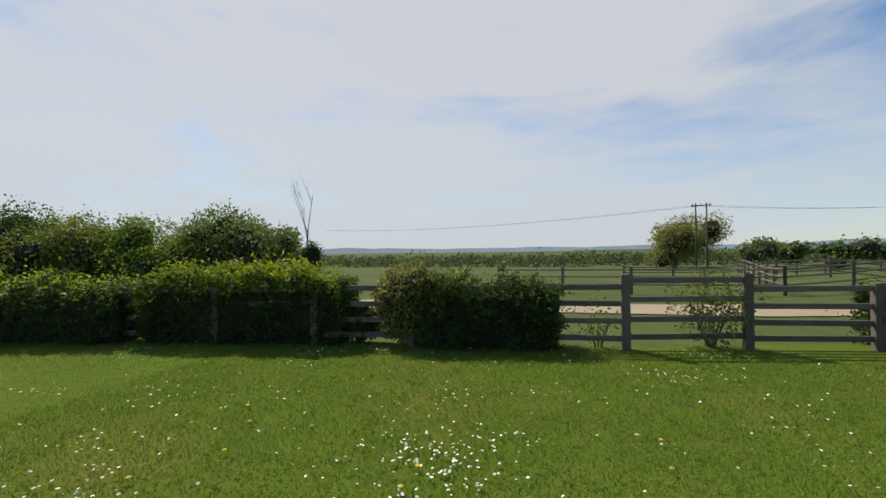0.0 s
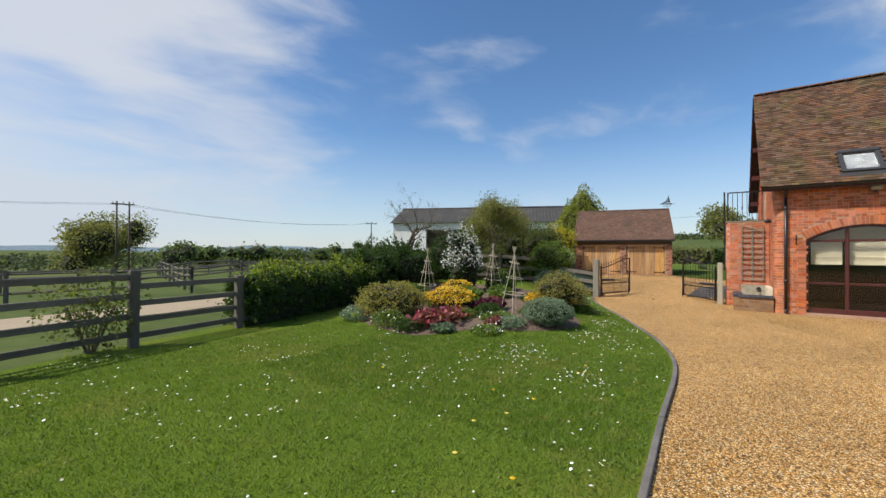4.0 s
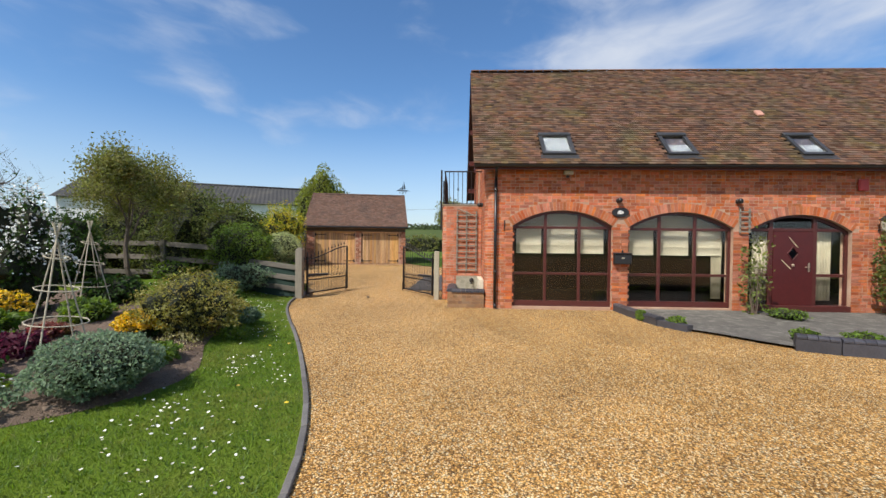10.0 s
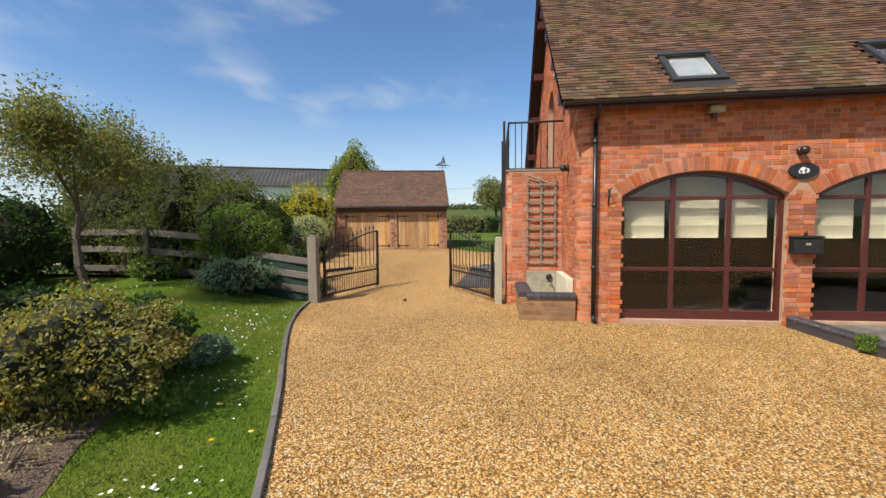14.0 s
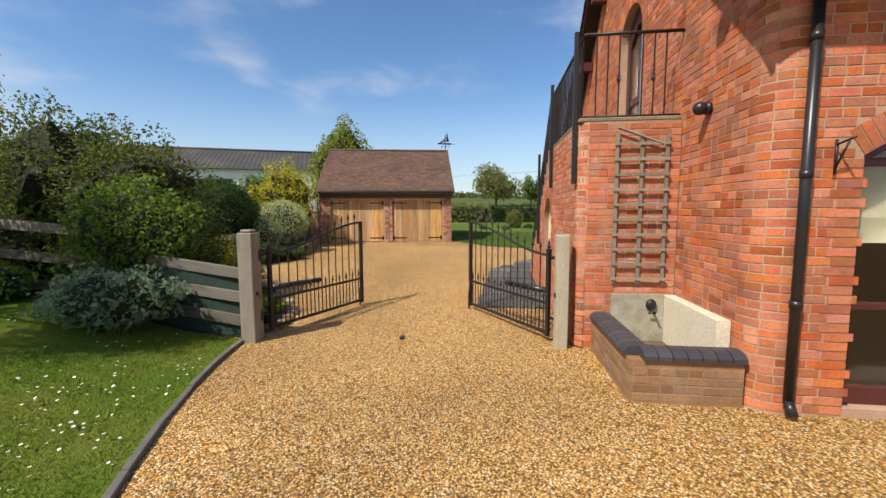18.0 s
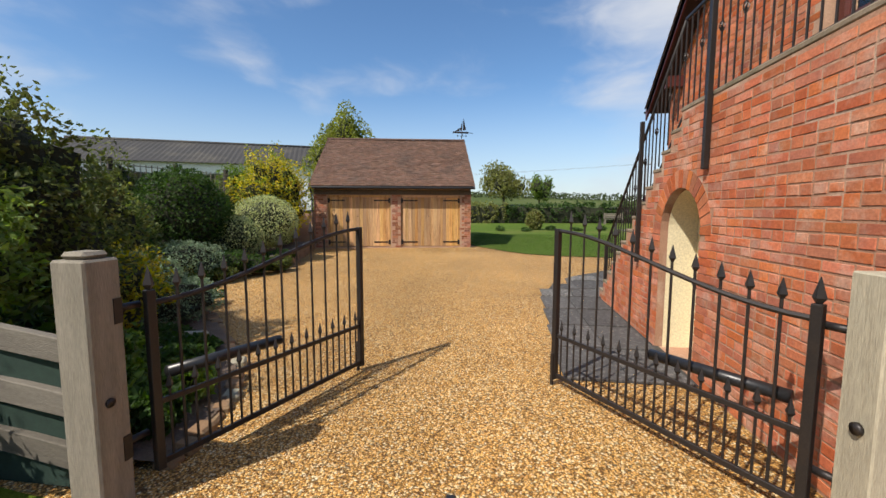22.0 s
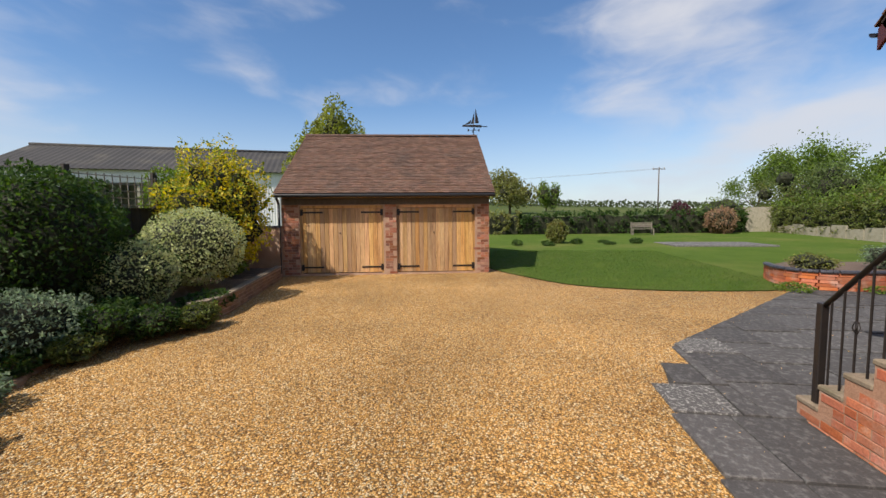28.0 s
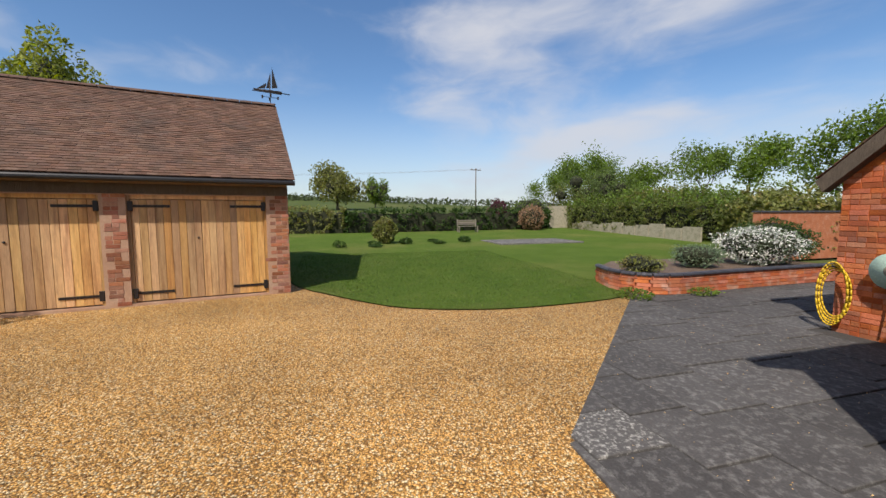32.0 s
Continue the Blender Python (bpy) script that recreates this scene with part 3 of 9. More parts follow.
def house_walls():
    bm = bmesh.new()
    holes = [arch_pts(*o) for o in OPENINGS]
    holed(bm, [(HOUSE_END, -0.2), (GY - 0.22, -0.2), (GY - 0.22, EZ + 0.05), (HOUSE_END, EZ + 0.05)], holes, lambda a, u, d: (FX + 0.0015 + d, a, u), 0.3)
    part("front_wall", bm, M_MORTAR, house)
    bm = bmesh.new()
    door = arch_pts(16.75, 17.75, 2.62, 4.25, 4.75)
    holed(bm, [(FX + 0.2, -0.2), (BX, -0.2), (BX, 3.7), (RX, RZ - 0.1), (FX + 0.2, 3.75)], [door], lambda a, u, d: (a, GY - 0.0015 - d, u), 0.3)
    part("gable_wall", bm, M_MORTAR, house)
    box("back_wall", (BX - 0.3, HOUSE_END, -0.2), (BX, GY - 0.31, 3.6), M_MORTAR, house)
    box("far_end_wall", (FX + 0.31, HOUSE_END - 0.3, -0.2), (BX, HOUSE_END, 5.5), M_MORTAR, house)
    # rounded front corner
    bm = bmesh.new()
    bmesh.ops.create_cone(bm, cap_ends=True, segments=32, radius1=0.2185, radius2=0.2185, depth=3.75, matrix=Matrix.Translation((FX + 0.22, GY - 0.22, 1.675)))
    part("corner", bm, M_MORTAR, house, smooth=False)
    # unseen near-black floor, ceiling and screen, added for the unlit rooms
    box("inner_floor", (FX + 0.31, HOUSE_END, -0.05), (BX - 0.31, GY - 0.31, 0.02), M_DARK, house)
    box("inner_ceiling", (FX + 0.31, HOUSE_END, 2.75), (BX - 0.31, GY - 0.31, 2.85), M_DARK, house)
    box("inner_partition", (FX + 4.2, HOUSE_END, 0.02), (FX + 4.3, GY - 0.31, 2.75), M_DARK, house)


house_walls()


def tiled_roof(name, eave0, eave1, ridge0, ridge1, material, parent, gauge=0.1, width=0.165, thick=0.02, sag=0.02, skip=(), seed=1):
    """Plain tiles laid in courses on the slope between an eave and a ridge."""
    rng = np.random.default_rng(seed)
    e0, e1, r0, r1 = (np.array(v, float) for v in (eave0, eave1, ridge0, ridge1))
    length, slope = np.linalg.norm(e1 - e0), np.linalg.norm(r0 - e0)
    nrm = np.cross(e1 - e0, r0 - e0)
    nrm /= np.linalg.norm(nrm)
    if nrm[2] < 0:
        nrm = -nrm
    along, up = (e1 - e0) / length, (r0 - e0) / slope
    rows, cols = int(slope / gauge), int(length / width)
    V, F = [], []
    for r in range(rows):
        off = 0.5 * width if r % 2 else 0.0
        for c in range(-1, cols + 1):
            a0, a1 = max(0, c * width + off + 0.002), min(length, (c + 1) * width + off - 0.002)
            if a1 - a0 < 0.03:
                continue
            u0 = r * gauge + rng.normal(0, 0.003)
            u1 = u0 + gauge * 1.25
            am, um = (a0 + a1) / 2, u0 / slope
            if any(s[0] < am < s[1] and s[2] < u0 + 0.05 < s[3] for s in skip):
                continue
            dip = -sag * (math.sin(am * 0.9) + math.sin(am * 0.37 + 1)) * um
            lift = thick * 1.6 + abs(rng.normal(0, 0.004)) + dip
            low = 0.002 + dip
            b = len(V)
            for a, u, h in ((a0, u0, lift), (a1, u0, lift + rng.normal(0, 0.002)), (a1, min(u1, slope), low + thick), (a0, min(u1, slope), low + thick), (a0, u0, lift - thick), (a1, u0, lift - thick)):
                V.append(e0 + along * a + up * u + nrm * h)
            F += [(b, b + 1, b + 2, b + 3), (b + 4, b + 5, b + 1, b), (b + 4, b, b + 3), (b + 5, b + 2, b + 1)]
    ob = obj(name, V, F, material, parent)
    return ob


def house_roof():
    bm = bmesh.new()
    y0, y1 = HOUSE_END, GY + 0.32
    for pts in ([(FX - 0.28, EZ - 0.02), (RX, RZ - 0.02), (RX, RZ - 0.16), (FX - 0.2, EZ - 0.1)], [(BX + 0.28, EZ + 0.02), (RX, RZ - 0.02), (RX, RZ - 0.16), (BX + 0.2, EZ - 0.1)]):
        vs = [bm.verts.new((x, y0, z)) for x, z in pts] + [bm.verts.new((x, y1 - 0.02, z)) for x, z in pts]
        bm.faces.new(vs[:4]), bm.faces.new(vs[4:][::-1])
        for i in range(4):
            bm.faces.new((vs[i], vs[(i + 1) % 4], vs[4 + (i + 1) % 4], vs[4 + i]))
    roof = part("roof", bm, mat("dark_roof_board", (0.035, 0.022, 0.018), rough=0.8), house)
    holes = [((y1 - b) , (y1 - a), 0.33, 1.38) for a, b in ROOF_LIGHTS]
    t = tiled_roof("roof_tiles", (FX - 0.3, y1, EZ - 0.02), (FX - 0.3, y0, EZ - 0.02), (RX, y1, RZ), (RX, y0, RZ), M_TILE, roof, seed=3, skip=holes)
    tagged(t, kind="stuff")
    t = tiled_roof("roof_tiles", (BX + 0.3, y1, EZ - 0.02), (BX + 0.3, y1 - 6, EZ - 0.02), (RX, y1, RZ), (RX, y1 - 6, RZ), M_TILE, roof, seed=4)
    tagged(t, kind="stuff")
    return roof


ROOF_LIGHTS = [(-2.29, -1.45), (-5.21, -4.46), (-8.34, -7.6), (-11.32, -10.58), (-14.3, -13.5)]
house_roof()

# ---- stair block at the gable ----
stair = thing("outside_staircase", (0, 0, 0), "brick outside staircase with a black iron railing against the gable", "staircase")
SX0, SX1, SY, STOP = 15.33, 17.9, 1.02, 2.64
RISERS, GOING = 14, 0.231


def stair_block():
    bm = bmesh.new()
    prof = [(SX0 + 0.12, -0.2), (SX0 + 0.12, STOP), (SX1, STOP)]
    for i in range(RISERS - 1):
        z = STOP - (i + 1) * STOP / RISERS
        prof += [(SX1 + i * GOING, z), (SX1 + (i + 1) * GOING, z)]
    prof += [(SX1 + (RISERS - 1) * GOING, -0.2)]
    holed(bm, prof, [arch_pts(*NICHE)], lambda a, u, d: (a, SY - 0.0015 - d, u), 0.42)
    part("wall", bm, M_MORTAR_ST, stair)
    box("end_wall", (SX0 + 0.0015, SY - 0.426, -0.2), (SX0 + 0.118, SY - 0.12, STOP), M_MORTAR_ST, stair)
    tube("rounded_corner", (SX0 + 0.12, SY - 0.12, -0.2), (SX0 + 0.12, SY - 0.12, STOP), 0.1185, M_MORTAR_ST, stair, 32)
    prof[0], prof[1] = (SX0 + 0.0015, -0.2), (SX0 + 0.0015, STOP)
    bm = bmesh.new()
    holed(bm, prof, [], lambda a, u, d: (a, SY - 0.428 - d, u), SY - GY - 0.436)
    part("inner_body", bm, M_MORTAR_ST, stair)


stair_block()

# ---- garage ----
GA = (29.15, 3.87, 0.2)
GRZ = 11.0
garage = thing("garage", GA, "brick double garage with larch doors and a clay tile roof", "garage", rz=GRZ)
G_L, G_D, G_E, G_R = 6.0, 6.8, 2.3, 4.62


def garage_shell():
    bm = bmesh.new()
    doors = [[(0.42, 0.02), (0.42, 2.0), (2.72, 2.0), (2.72, 0.02)], [(3.1, 0.02), (3.1, 2.0), (5.5, 2.0), (5.5, 0.02)]]
    holed(bm, [(0, -0.2), (0, G_E), (G_L, G_E), (G_L, -0.2)], doors, lambda a, u, d: (0.0015 + d, a, u), 0.22)
    part("front_wall", bm, M_MORTAR, garage)
    for y, nm in ((0.004, "side_wall"), (G_L - 0.224, "side_wall")):
        bm = bmesh.new()
        holed(bm, [(0.23, -0.2), (0.23, G_E), (G_D / 2, G_R - 0.12), (G_D - 0.01, G_E), (G_D - 0.01, -0.2)], [], lambda a, u, d: (a, y + d, u), 0.22)
        part(nm, bm, M_MORTAR, garage)
    box("back_wall", (G_D, 0, -0.2), (G_D + 0.2, G_L, G_E), M_MORTAR, garage)
    bm = bmesh.new()
    for pts in ([(-0.22, G_E + 0.02), (G_D / 2, G_R), (G_D / 2, G_R - 0.12), (-0.15, G_E - 0.06)], [(G_D + 0.22, G_E + 0.02), (G_D / 2, G_R), (G_D / 2, G_R - 0.12), (G_D + 0.15, G_E - 0.06)]):
        vs = [bm.verts.new((x, -0.1, z)) for x, z in pts] + [bm.verts.new((x, G_L + 0.1, z)) for x, z in pts]
        bm.faces.new(vs[:4]), bm.faces.new(vs[4:][::-1])
        for i in range(4):
            bm.faces.new((vs[i], vs[(i + 1) % 4], vs[4 + (i + 1) % 4], vs[4 + i]))
    roof = part("roof", bm, M_BARK, garage)
    t = tiled_roof("roof_tiles", (-0.25, -0.13, G_E + 0.02), (-0.25, G_L + 0.13, G_E + 0.02), (G_D / 2, -0.13, G_R + 0.02), (G_D / 2, G_L + 0.13, G_R + 0.02), M_TILE_G, roof, seed=8, sag=0.006)
    tagged(t, kind="stuff")


garage_shell()


# ---- house details ----
def front_window(i, y0, y1, z0, spring, apex, mull, transoms, blind=0.0, curtain=False):
    """An arched brown frame set back in its opening, with panes, a sill and what hangs behind."""
    w = tagged(new("window_%d" % (i + 1)), "arched mahogany-brown window with small panes in brick", "window", "front windows", kind="structure")
    x0, x1 = FX + 0.1, FX + 0.17
    head = arch_pts(y0, y1, z0, spring, apex, 18)
    bm = bmesh.new()
    t = 0.06
    inner = [(y0 + t, z0 + 0.14), *[(c + (t if c < (y0 + y1) / 2 else -t) * (0.9 if abs(c - (y0 + y1) / 2) > 0.5 else 0), u - t) for c, u in head[1:-1]], (y1 - t, z0 + 0.14)]
    holed(bm, head, [inner], lambda a, u, d: (x0 + d, a, u), x1 - x0)
    fr = part("window_frame", bm, M_FRAME, w)
    ys = [y0 + t + (y1 - y0 - 2 * t) * m for m in mull]

    def top_at(y):
        c, h = (y0 + y1) / 2, apex - spring
        r = (((y1 - y0) / 2) ** 2 + h * h) / (2 * h)
        return apex - r + math.sqrt(max(0, r * r - (y - c) ** 2)) - t

    for y in ys:
        box("mullion", (x0 + 0.003, y - 0.035, z0 + 0.14), (x1 - 0.003, y + 0.035, top_at(y) + 0.01), M_FRAME, w, 0.008)
    edges = [y0 + t, *ys, y1 - t]
    for z in transoms:
        for a, b in zip(edges, edges[1:]):
            box("transom", (x0 + 0.006, a + (0.035 if a in ys else 0), z - 0.03), (x1 - 0.006, b - (0.035 if b in ys else 0), z + 0.03), M_FRAME, w, 0.008)
    for a, b in zip(edges, edges[1:]):
        ga, gb = a + (0.035 if a in ys else 0) + 0.004, b - (0.035 if b in ys else 0) - 0.004
        levels = [z0 + 0.14, *transoms, min(top_at(ga), top_at(gb))]
        for u0, u1 in zip(levels, levels[1:]):
            lo = u0 + (0.034 if u0 in transoms else 0.002)
            if u1 in transoms:
                p = box("pane", (x0 + 0.03, ga, lo), (x0 + 0.038, gb, u1 - 0.034), M_GLASS, w)
            else:
                bm = bmesh.new()
                n = 8
                up = [(ga + (gb - ga) * k / n, top_at(ga + (gb - ga) * k / n)) for k in range(n + 1)]
                holed(bm, [(ga, lo), *up, (gb, lo)], [], lambda a_, u_, d: (x0 + 0.03 + d, a_, u_), 0.008)
                p = part("pane", bm, M_GLASS, w)
            p.visible_shadow = False
    box("window_sill", (FX + 0.02, y0 + 0.003, z0 - 0.05), (x1, y1 - 0.003, z0 - 0.002), M_FRAME, w, 0.012)
    if blind:
        # pale panel added so that the arched top panes come out pale
        pel = thing("pelmet", (x1 + 0.16, (y0 + y1) / 2, transoms[-1]), "pale panel added behind the arched window head", "pelmet", "pelmets")
        bm = bmesh.new()
        n = 12
        hw = (y1 - y0) / 2 - 0.08
        holed(bm, [(-hw, 0.03), *[(-hw + 2 * hw * k / n, top_at((y0 + y1) / 2 - hw + 2 * hw * k / n) - transoms[-1]) for k in range(n + 1)], (hw, 0.03)], [], lambda a_, u_, d: (d, a_, u_), 0.02)
        part("cloth", bm, M_CURTAIN, pel)
        for a, b in zip(edges, edges[1:]):
            bl = thing("roman_blind", (x1 + 0.1, (a + b) / 2, transoms[-1]), "cream roman blind half drawn behind the window", "blind", "roman blinds")
            hw = (b - a) / 2 - 0.07
            n = 3
            for k in range(n):
                za, zb = -0.02 - blind * k / n, -0.02 - blind * (k + 1) / n
                bm = bmesh.new()
                vs = [bm.verts.new((0.012 * math.sin(q / 6 * math.pi) - 0.004 * k, s, za + (zb - za) * q / 6)) for q in range(7) for s in (-hw, hw)]
                for q in range(6):
                    bm.faces.new((vs[2 * q], vs[2 * q + 1], vs[2 * q + 3], vs[2 * q + 2]))
                o = part("fold", bm, M_BLIND, bl)
                o.modifiers.new("thickness", "SOLIDIFY").thickness = 0.004
    if curtain:
        c = thing("curtain", (x1 + 0.14, y0 + t + 0.15, z0 + 0.2), "cream gathered curtain beside the window", "curtain", "curtains")
        bm = bmesh.new()
        cols = 24
        h = transoms[-1] - z0 - 0.22
        vs = []
        for k in range(cols + 1):
            yy = -0.15 + 0.3 * k / cols
            off = 0.03 * math.sin(k * 1.5)
            vs += [bm.verts.new((off, yy * 0.8, 0)), bm.verts.new((off * 0.9, yy, h))]
        for k in range(cols):
            bm.faces.new((vs[2 * k], vs[2 * k + 2], vs[2 * k + 3], vs[2 * k + 1]))
        o = part("cloth", bm, M_CURTAIN, c, smooth=True)
        o.modifiers.new("thickness", "SOLIDIFY").thickness = 0.004


front_window(0, *OPENINGS[0], (0.31, 0.67), (0.86, 2.0), blind=0.62)
front_window(1, *OPENINGS[1], (0.33, 0.69), (0.86, 1.98), blind=0.62, curtain=True)
front_window(3, *OPENINGS[3], (0.34, 0.66), (0.85, 1.6), curtain=True)
front_window(4, *OPENINGS[4], (0.34, 0.66), (0.85, 1.7))


def front_door():
    y0, y1, z0, spring, apex = OPENINGS[2]
    d = tagged(new("door_1"), "mahogany-red front door with a small diamond pane and sidelights", "door", kind="structure")
    x0, x1 = FX + 0.1, FX + 0.17
    head = arch_pts(y0, y1, z0, spring, apex, 18)
    t = 0.06
    bm = bmesh.new()
    inner = [(y0 + t, z0 + 0.1), *[(c + (t if c < (y0 + y1) / 2 else -t) * (0.9 if abs(c - (y0 + y1) / 2) > 0.5 else 0), u - t) for c, u in head[1:-1]], (y1 - t, z0 + 0.1)]
    holed(bm, head, [inner], lambda a, u, dd: (x0 + dd, a, u), x1 - x0)
    part("door_frame", bm, M_FRAME, d)
    da, db = -8.02, -7.08
    red = mat("dark_red_door", (0.08, 0.012, 0.011), (0.06, 0.01, 0.009), rough=0.4, scale=3, fine=40, bump=0.05)
    for y in (da - 0.05, db + 0.05):
        box("jamb", (x0 + 0.002, y - 0.05, z0 + 0.1), (x1 - 0.002, y + 0.05, 2.27), M_FRAME, d, 0.008)
    for a, b in ((y0 + t, da - 0.1), (da, db), (db + 0.1, y1 - t)):
        box("transom", (x0 + 0.005, a, 1.96), (x1 - 0.005, b, 2.03), M_FRAME, d, 0.006)
        p = box("pane", (x0 + 0.03, a + 0.003, 2.032), (x0 + 0.038, b - 0.003, 2.2), M_GLASS, d)
        p.visible_shadow = False
    for a, b in ((y0 + t, da - 0.1), (db + 0.1, y1 - t)):
        box("transom", (x0 + 0.005, a, 0.86), (x1 - 0.005, b, 0.93), M_FRAME, d, 0.006)
        for u0, u1 in ((z0 + 0.102, 0.858), (0.932, 1.958)):
            p = box("pane", (x0 + 0.03, a + 0.003, u0), (x0 + 0.038, b - 0.003, u1), M_GLASS, d)
            p.visible_shadow = False
    bm = bmesh.new()
    cy, cz = (da + db) / 2, 1.42
    dia = [(cy - 0.13, cz), (cy, cz + 0.17), (cy + 0.13, cz), (cy, cz - 0.17)]
    holed(bm, [(da + 0.004, z0 + 0.1), (da + 0.004, 1.955), (db - 0.004, 1.955), (db - 0.004, z0 + 0.1)], [dia], lambda a, u, dd: (x0 - 0.006 + dd, a, u), 0.05)
    leaf = part("door_leaf", bm, red, d, "dark red door leaf")
    p = box("pane", (x0 + 0.01, cy - 0.14, cz - 0.18), (x0 + 0.018, cy + 0.14, cz + 0.18), M_GLASS, leaf)
    bm = bmesh.new()
    for k in range(4):
        a, b = dia[k], dia[(k + 1) % 4]
        add_tube(bm, (x0 - 0.01, a[0], a[1]), (x0 - 0.01, b[0], b[1]), 0.014, seg=6)
    part("moulding", bm, red, leaf)
    for yy, zz, dy, dz in ((-0.1, 0.2, 0.2, 0.24), (0.05, -0.33, 0.22, 0.22)):
        tube("moulding", (x0 - 0.01, cy + yy, cz + zz - 0.04), (x0 - 0.01, cy + yy + dy, cz + zz + dz - 0.04), 0.01, M_CREAM, leaf, 5)
    brass = mat("brass", (0.7, 0.6, 0.42), (0.55, 0.45, 0.3), rough=0.3, metal=0.9)
    h = box("handle", (x0 - 0.012, da + 0.07, 0.98), (x0 - 0.006, da + 0.11, 1.2), brass, leaf, 0.002, "brass handle plate")
    tube("lever", (x0 - 0.04, da + 0.09, 1.1), (x0 - 0.04, da + 0.2, 1.1), 0.009, brass, h)
    tube("knocker", (x0 - 0.03, cy, 1.12), (x0 - 0.006, cy, 1.16), 0.03, brass, leaf)
    box("door_sill", (FX - 0.03, y0 + 0.003, z0 - 0.05), (x1, y1 - 0.003, z0 + 0.098), M_FRAME, d, 0.012)
    for a in (y0 + 0.45, y1 - 0.45):
        c = thing("curtain", (x1 + 0.1, a, z0 + 0.2), "cream gathered curtain behind the door's sidelight", "curtain", "curtains")
        bm = bmesh.new()
        vs = []
        for k in range(25):
            yy = -0.2 + 0.4 * k / 24
            vs += [bm.verts.new((0.03 * math.sin(k * 1.5), yy, 0)), bm.verts.new((0.025 * math.sin(k * 1.5), yy, 1.7))]
        for k in range(24):
            bm.faces.new((vs[2 * k], vs[2 * k + 2], vs[2 * k + 3], vs[2 * k + 1]))
        o = part("cloth", bm, M_CURTAIN, c, smooth=True)
        o.modifiers.new("thickness", "SOLIDIFY").thickness = 0.004


front_door()

# roof windows lie in the slope
SLOPE = math.atan2(RZ - EZ, RX - (FX - 0.3))


def roof_light(y0, y1, panel_full):
    u0, u1 = 0.36, 1.34
    dx, dz = math.cos(SLOPE), math.sin(SLOPE)
    o = (FX - 0.3 + dx * (u0 + u1) / 2, (y0 + y1) / 2, EZ - 0.02 + dz * (u0 + u1) / 2)
    e = thing("roof_window", o, "grey-framed tilting roof window in the tiled slope", "roof window", "roof windows")
    e.matrix_basis = Matrix.Translation(o) @ Matrix.Rotation(-SLOPE, 4, "Y")
    hw, hl = (y1 - y0) / 2 - 0.02, (u1 - u0) / 2 - 0.02
    grey = mat("grey_flashing", (0.09, 0.088, 0.085), (0.06, 0.06, 0.06), rough=0.45, metal=0.6, scale=4)
    bm = bmesh.new()
    holed(bm, [(-hl, -hw), (hl, -hw), (hl, hw), (-hl, hw)], [[(-hl + 0.09, -hw + 0.09), (hl - 0.12, -hw + 0.09), (hl - 0.12, hw - 0.09), (-hl + 0.09, hw - 0.09)]], lambda a, u, d: (a, u, 0.075 - d), 0.12)
    part("frame", bm, grey, e)
    p = box("pane", (-hl + 0.09, -hw + 0.09, 0.03), (hl - 0.12, hw - 0.09, 0.038), M_GLASS, e)
    p.visible_shadow = False
    box("flashing", (-hl - 0.16, -hw - 0.06, 0.022), (-hl - 0.002, hw + 0.06, 0.034), grey, e)
    box("top_cover", (hl - 0.1, -hw - 0.01, 0.076), (hl + 0.02, hw + 0.01, 0.1), grey, e, 0.008)
    # grey panel under the glass sets how pale the pane looks
    box("inner_blind", (-hl + 0.092, -hw + 0.092, 0.008), (hl - 0.122 - (0.0 if panel_full else 0.34), hw - 0.092, 0.016), M_ROOF_PANEL, e, label="plain grey panel just under the pane")


for k, (a, b) in enumerate(ROOF_LIGHTS):
    roof_light(a, b, k in (0, 3))


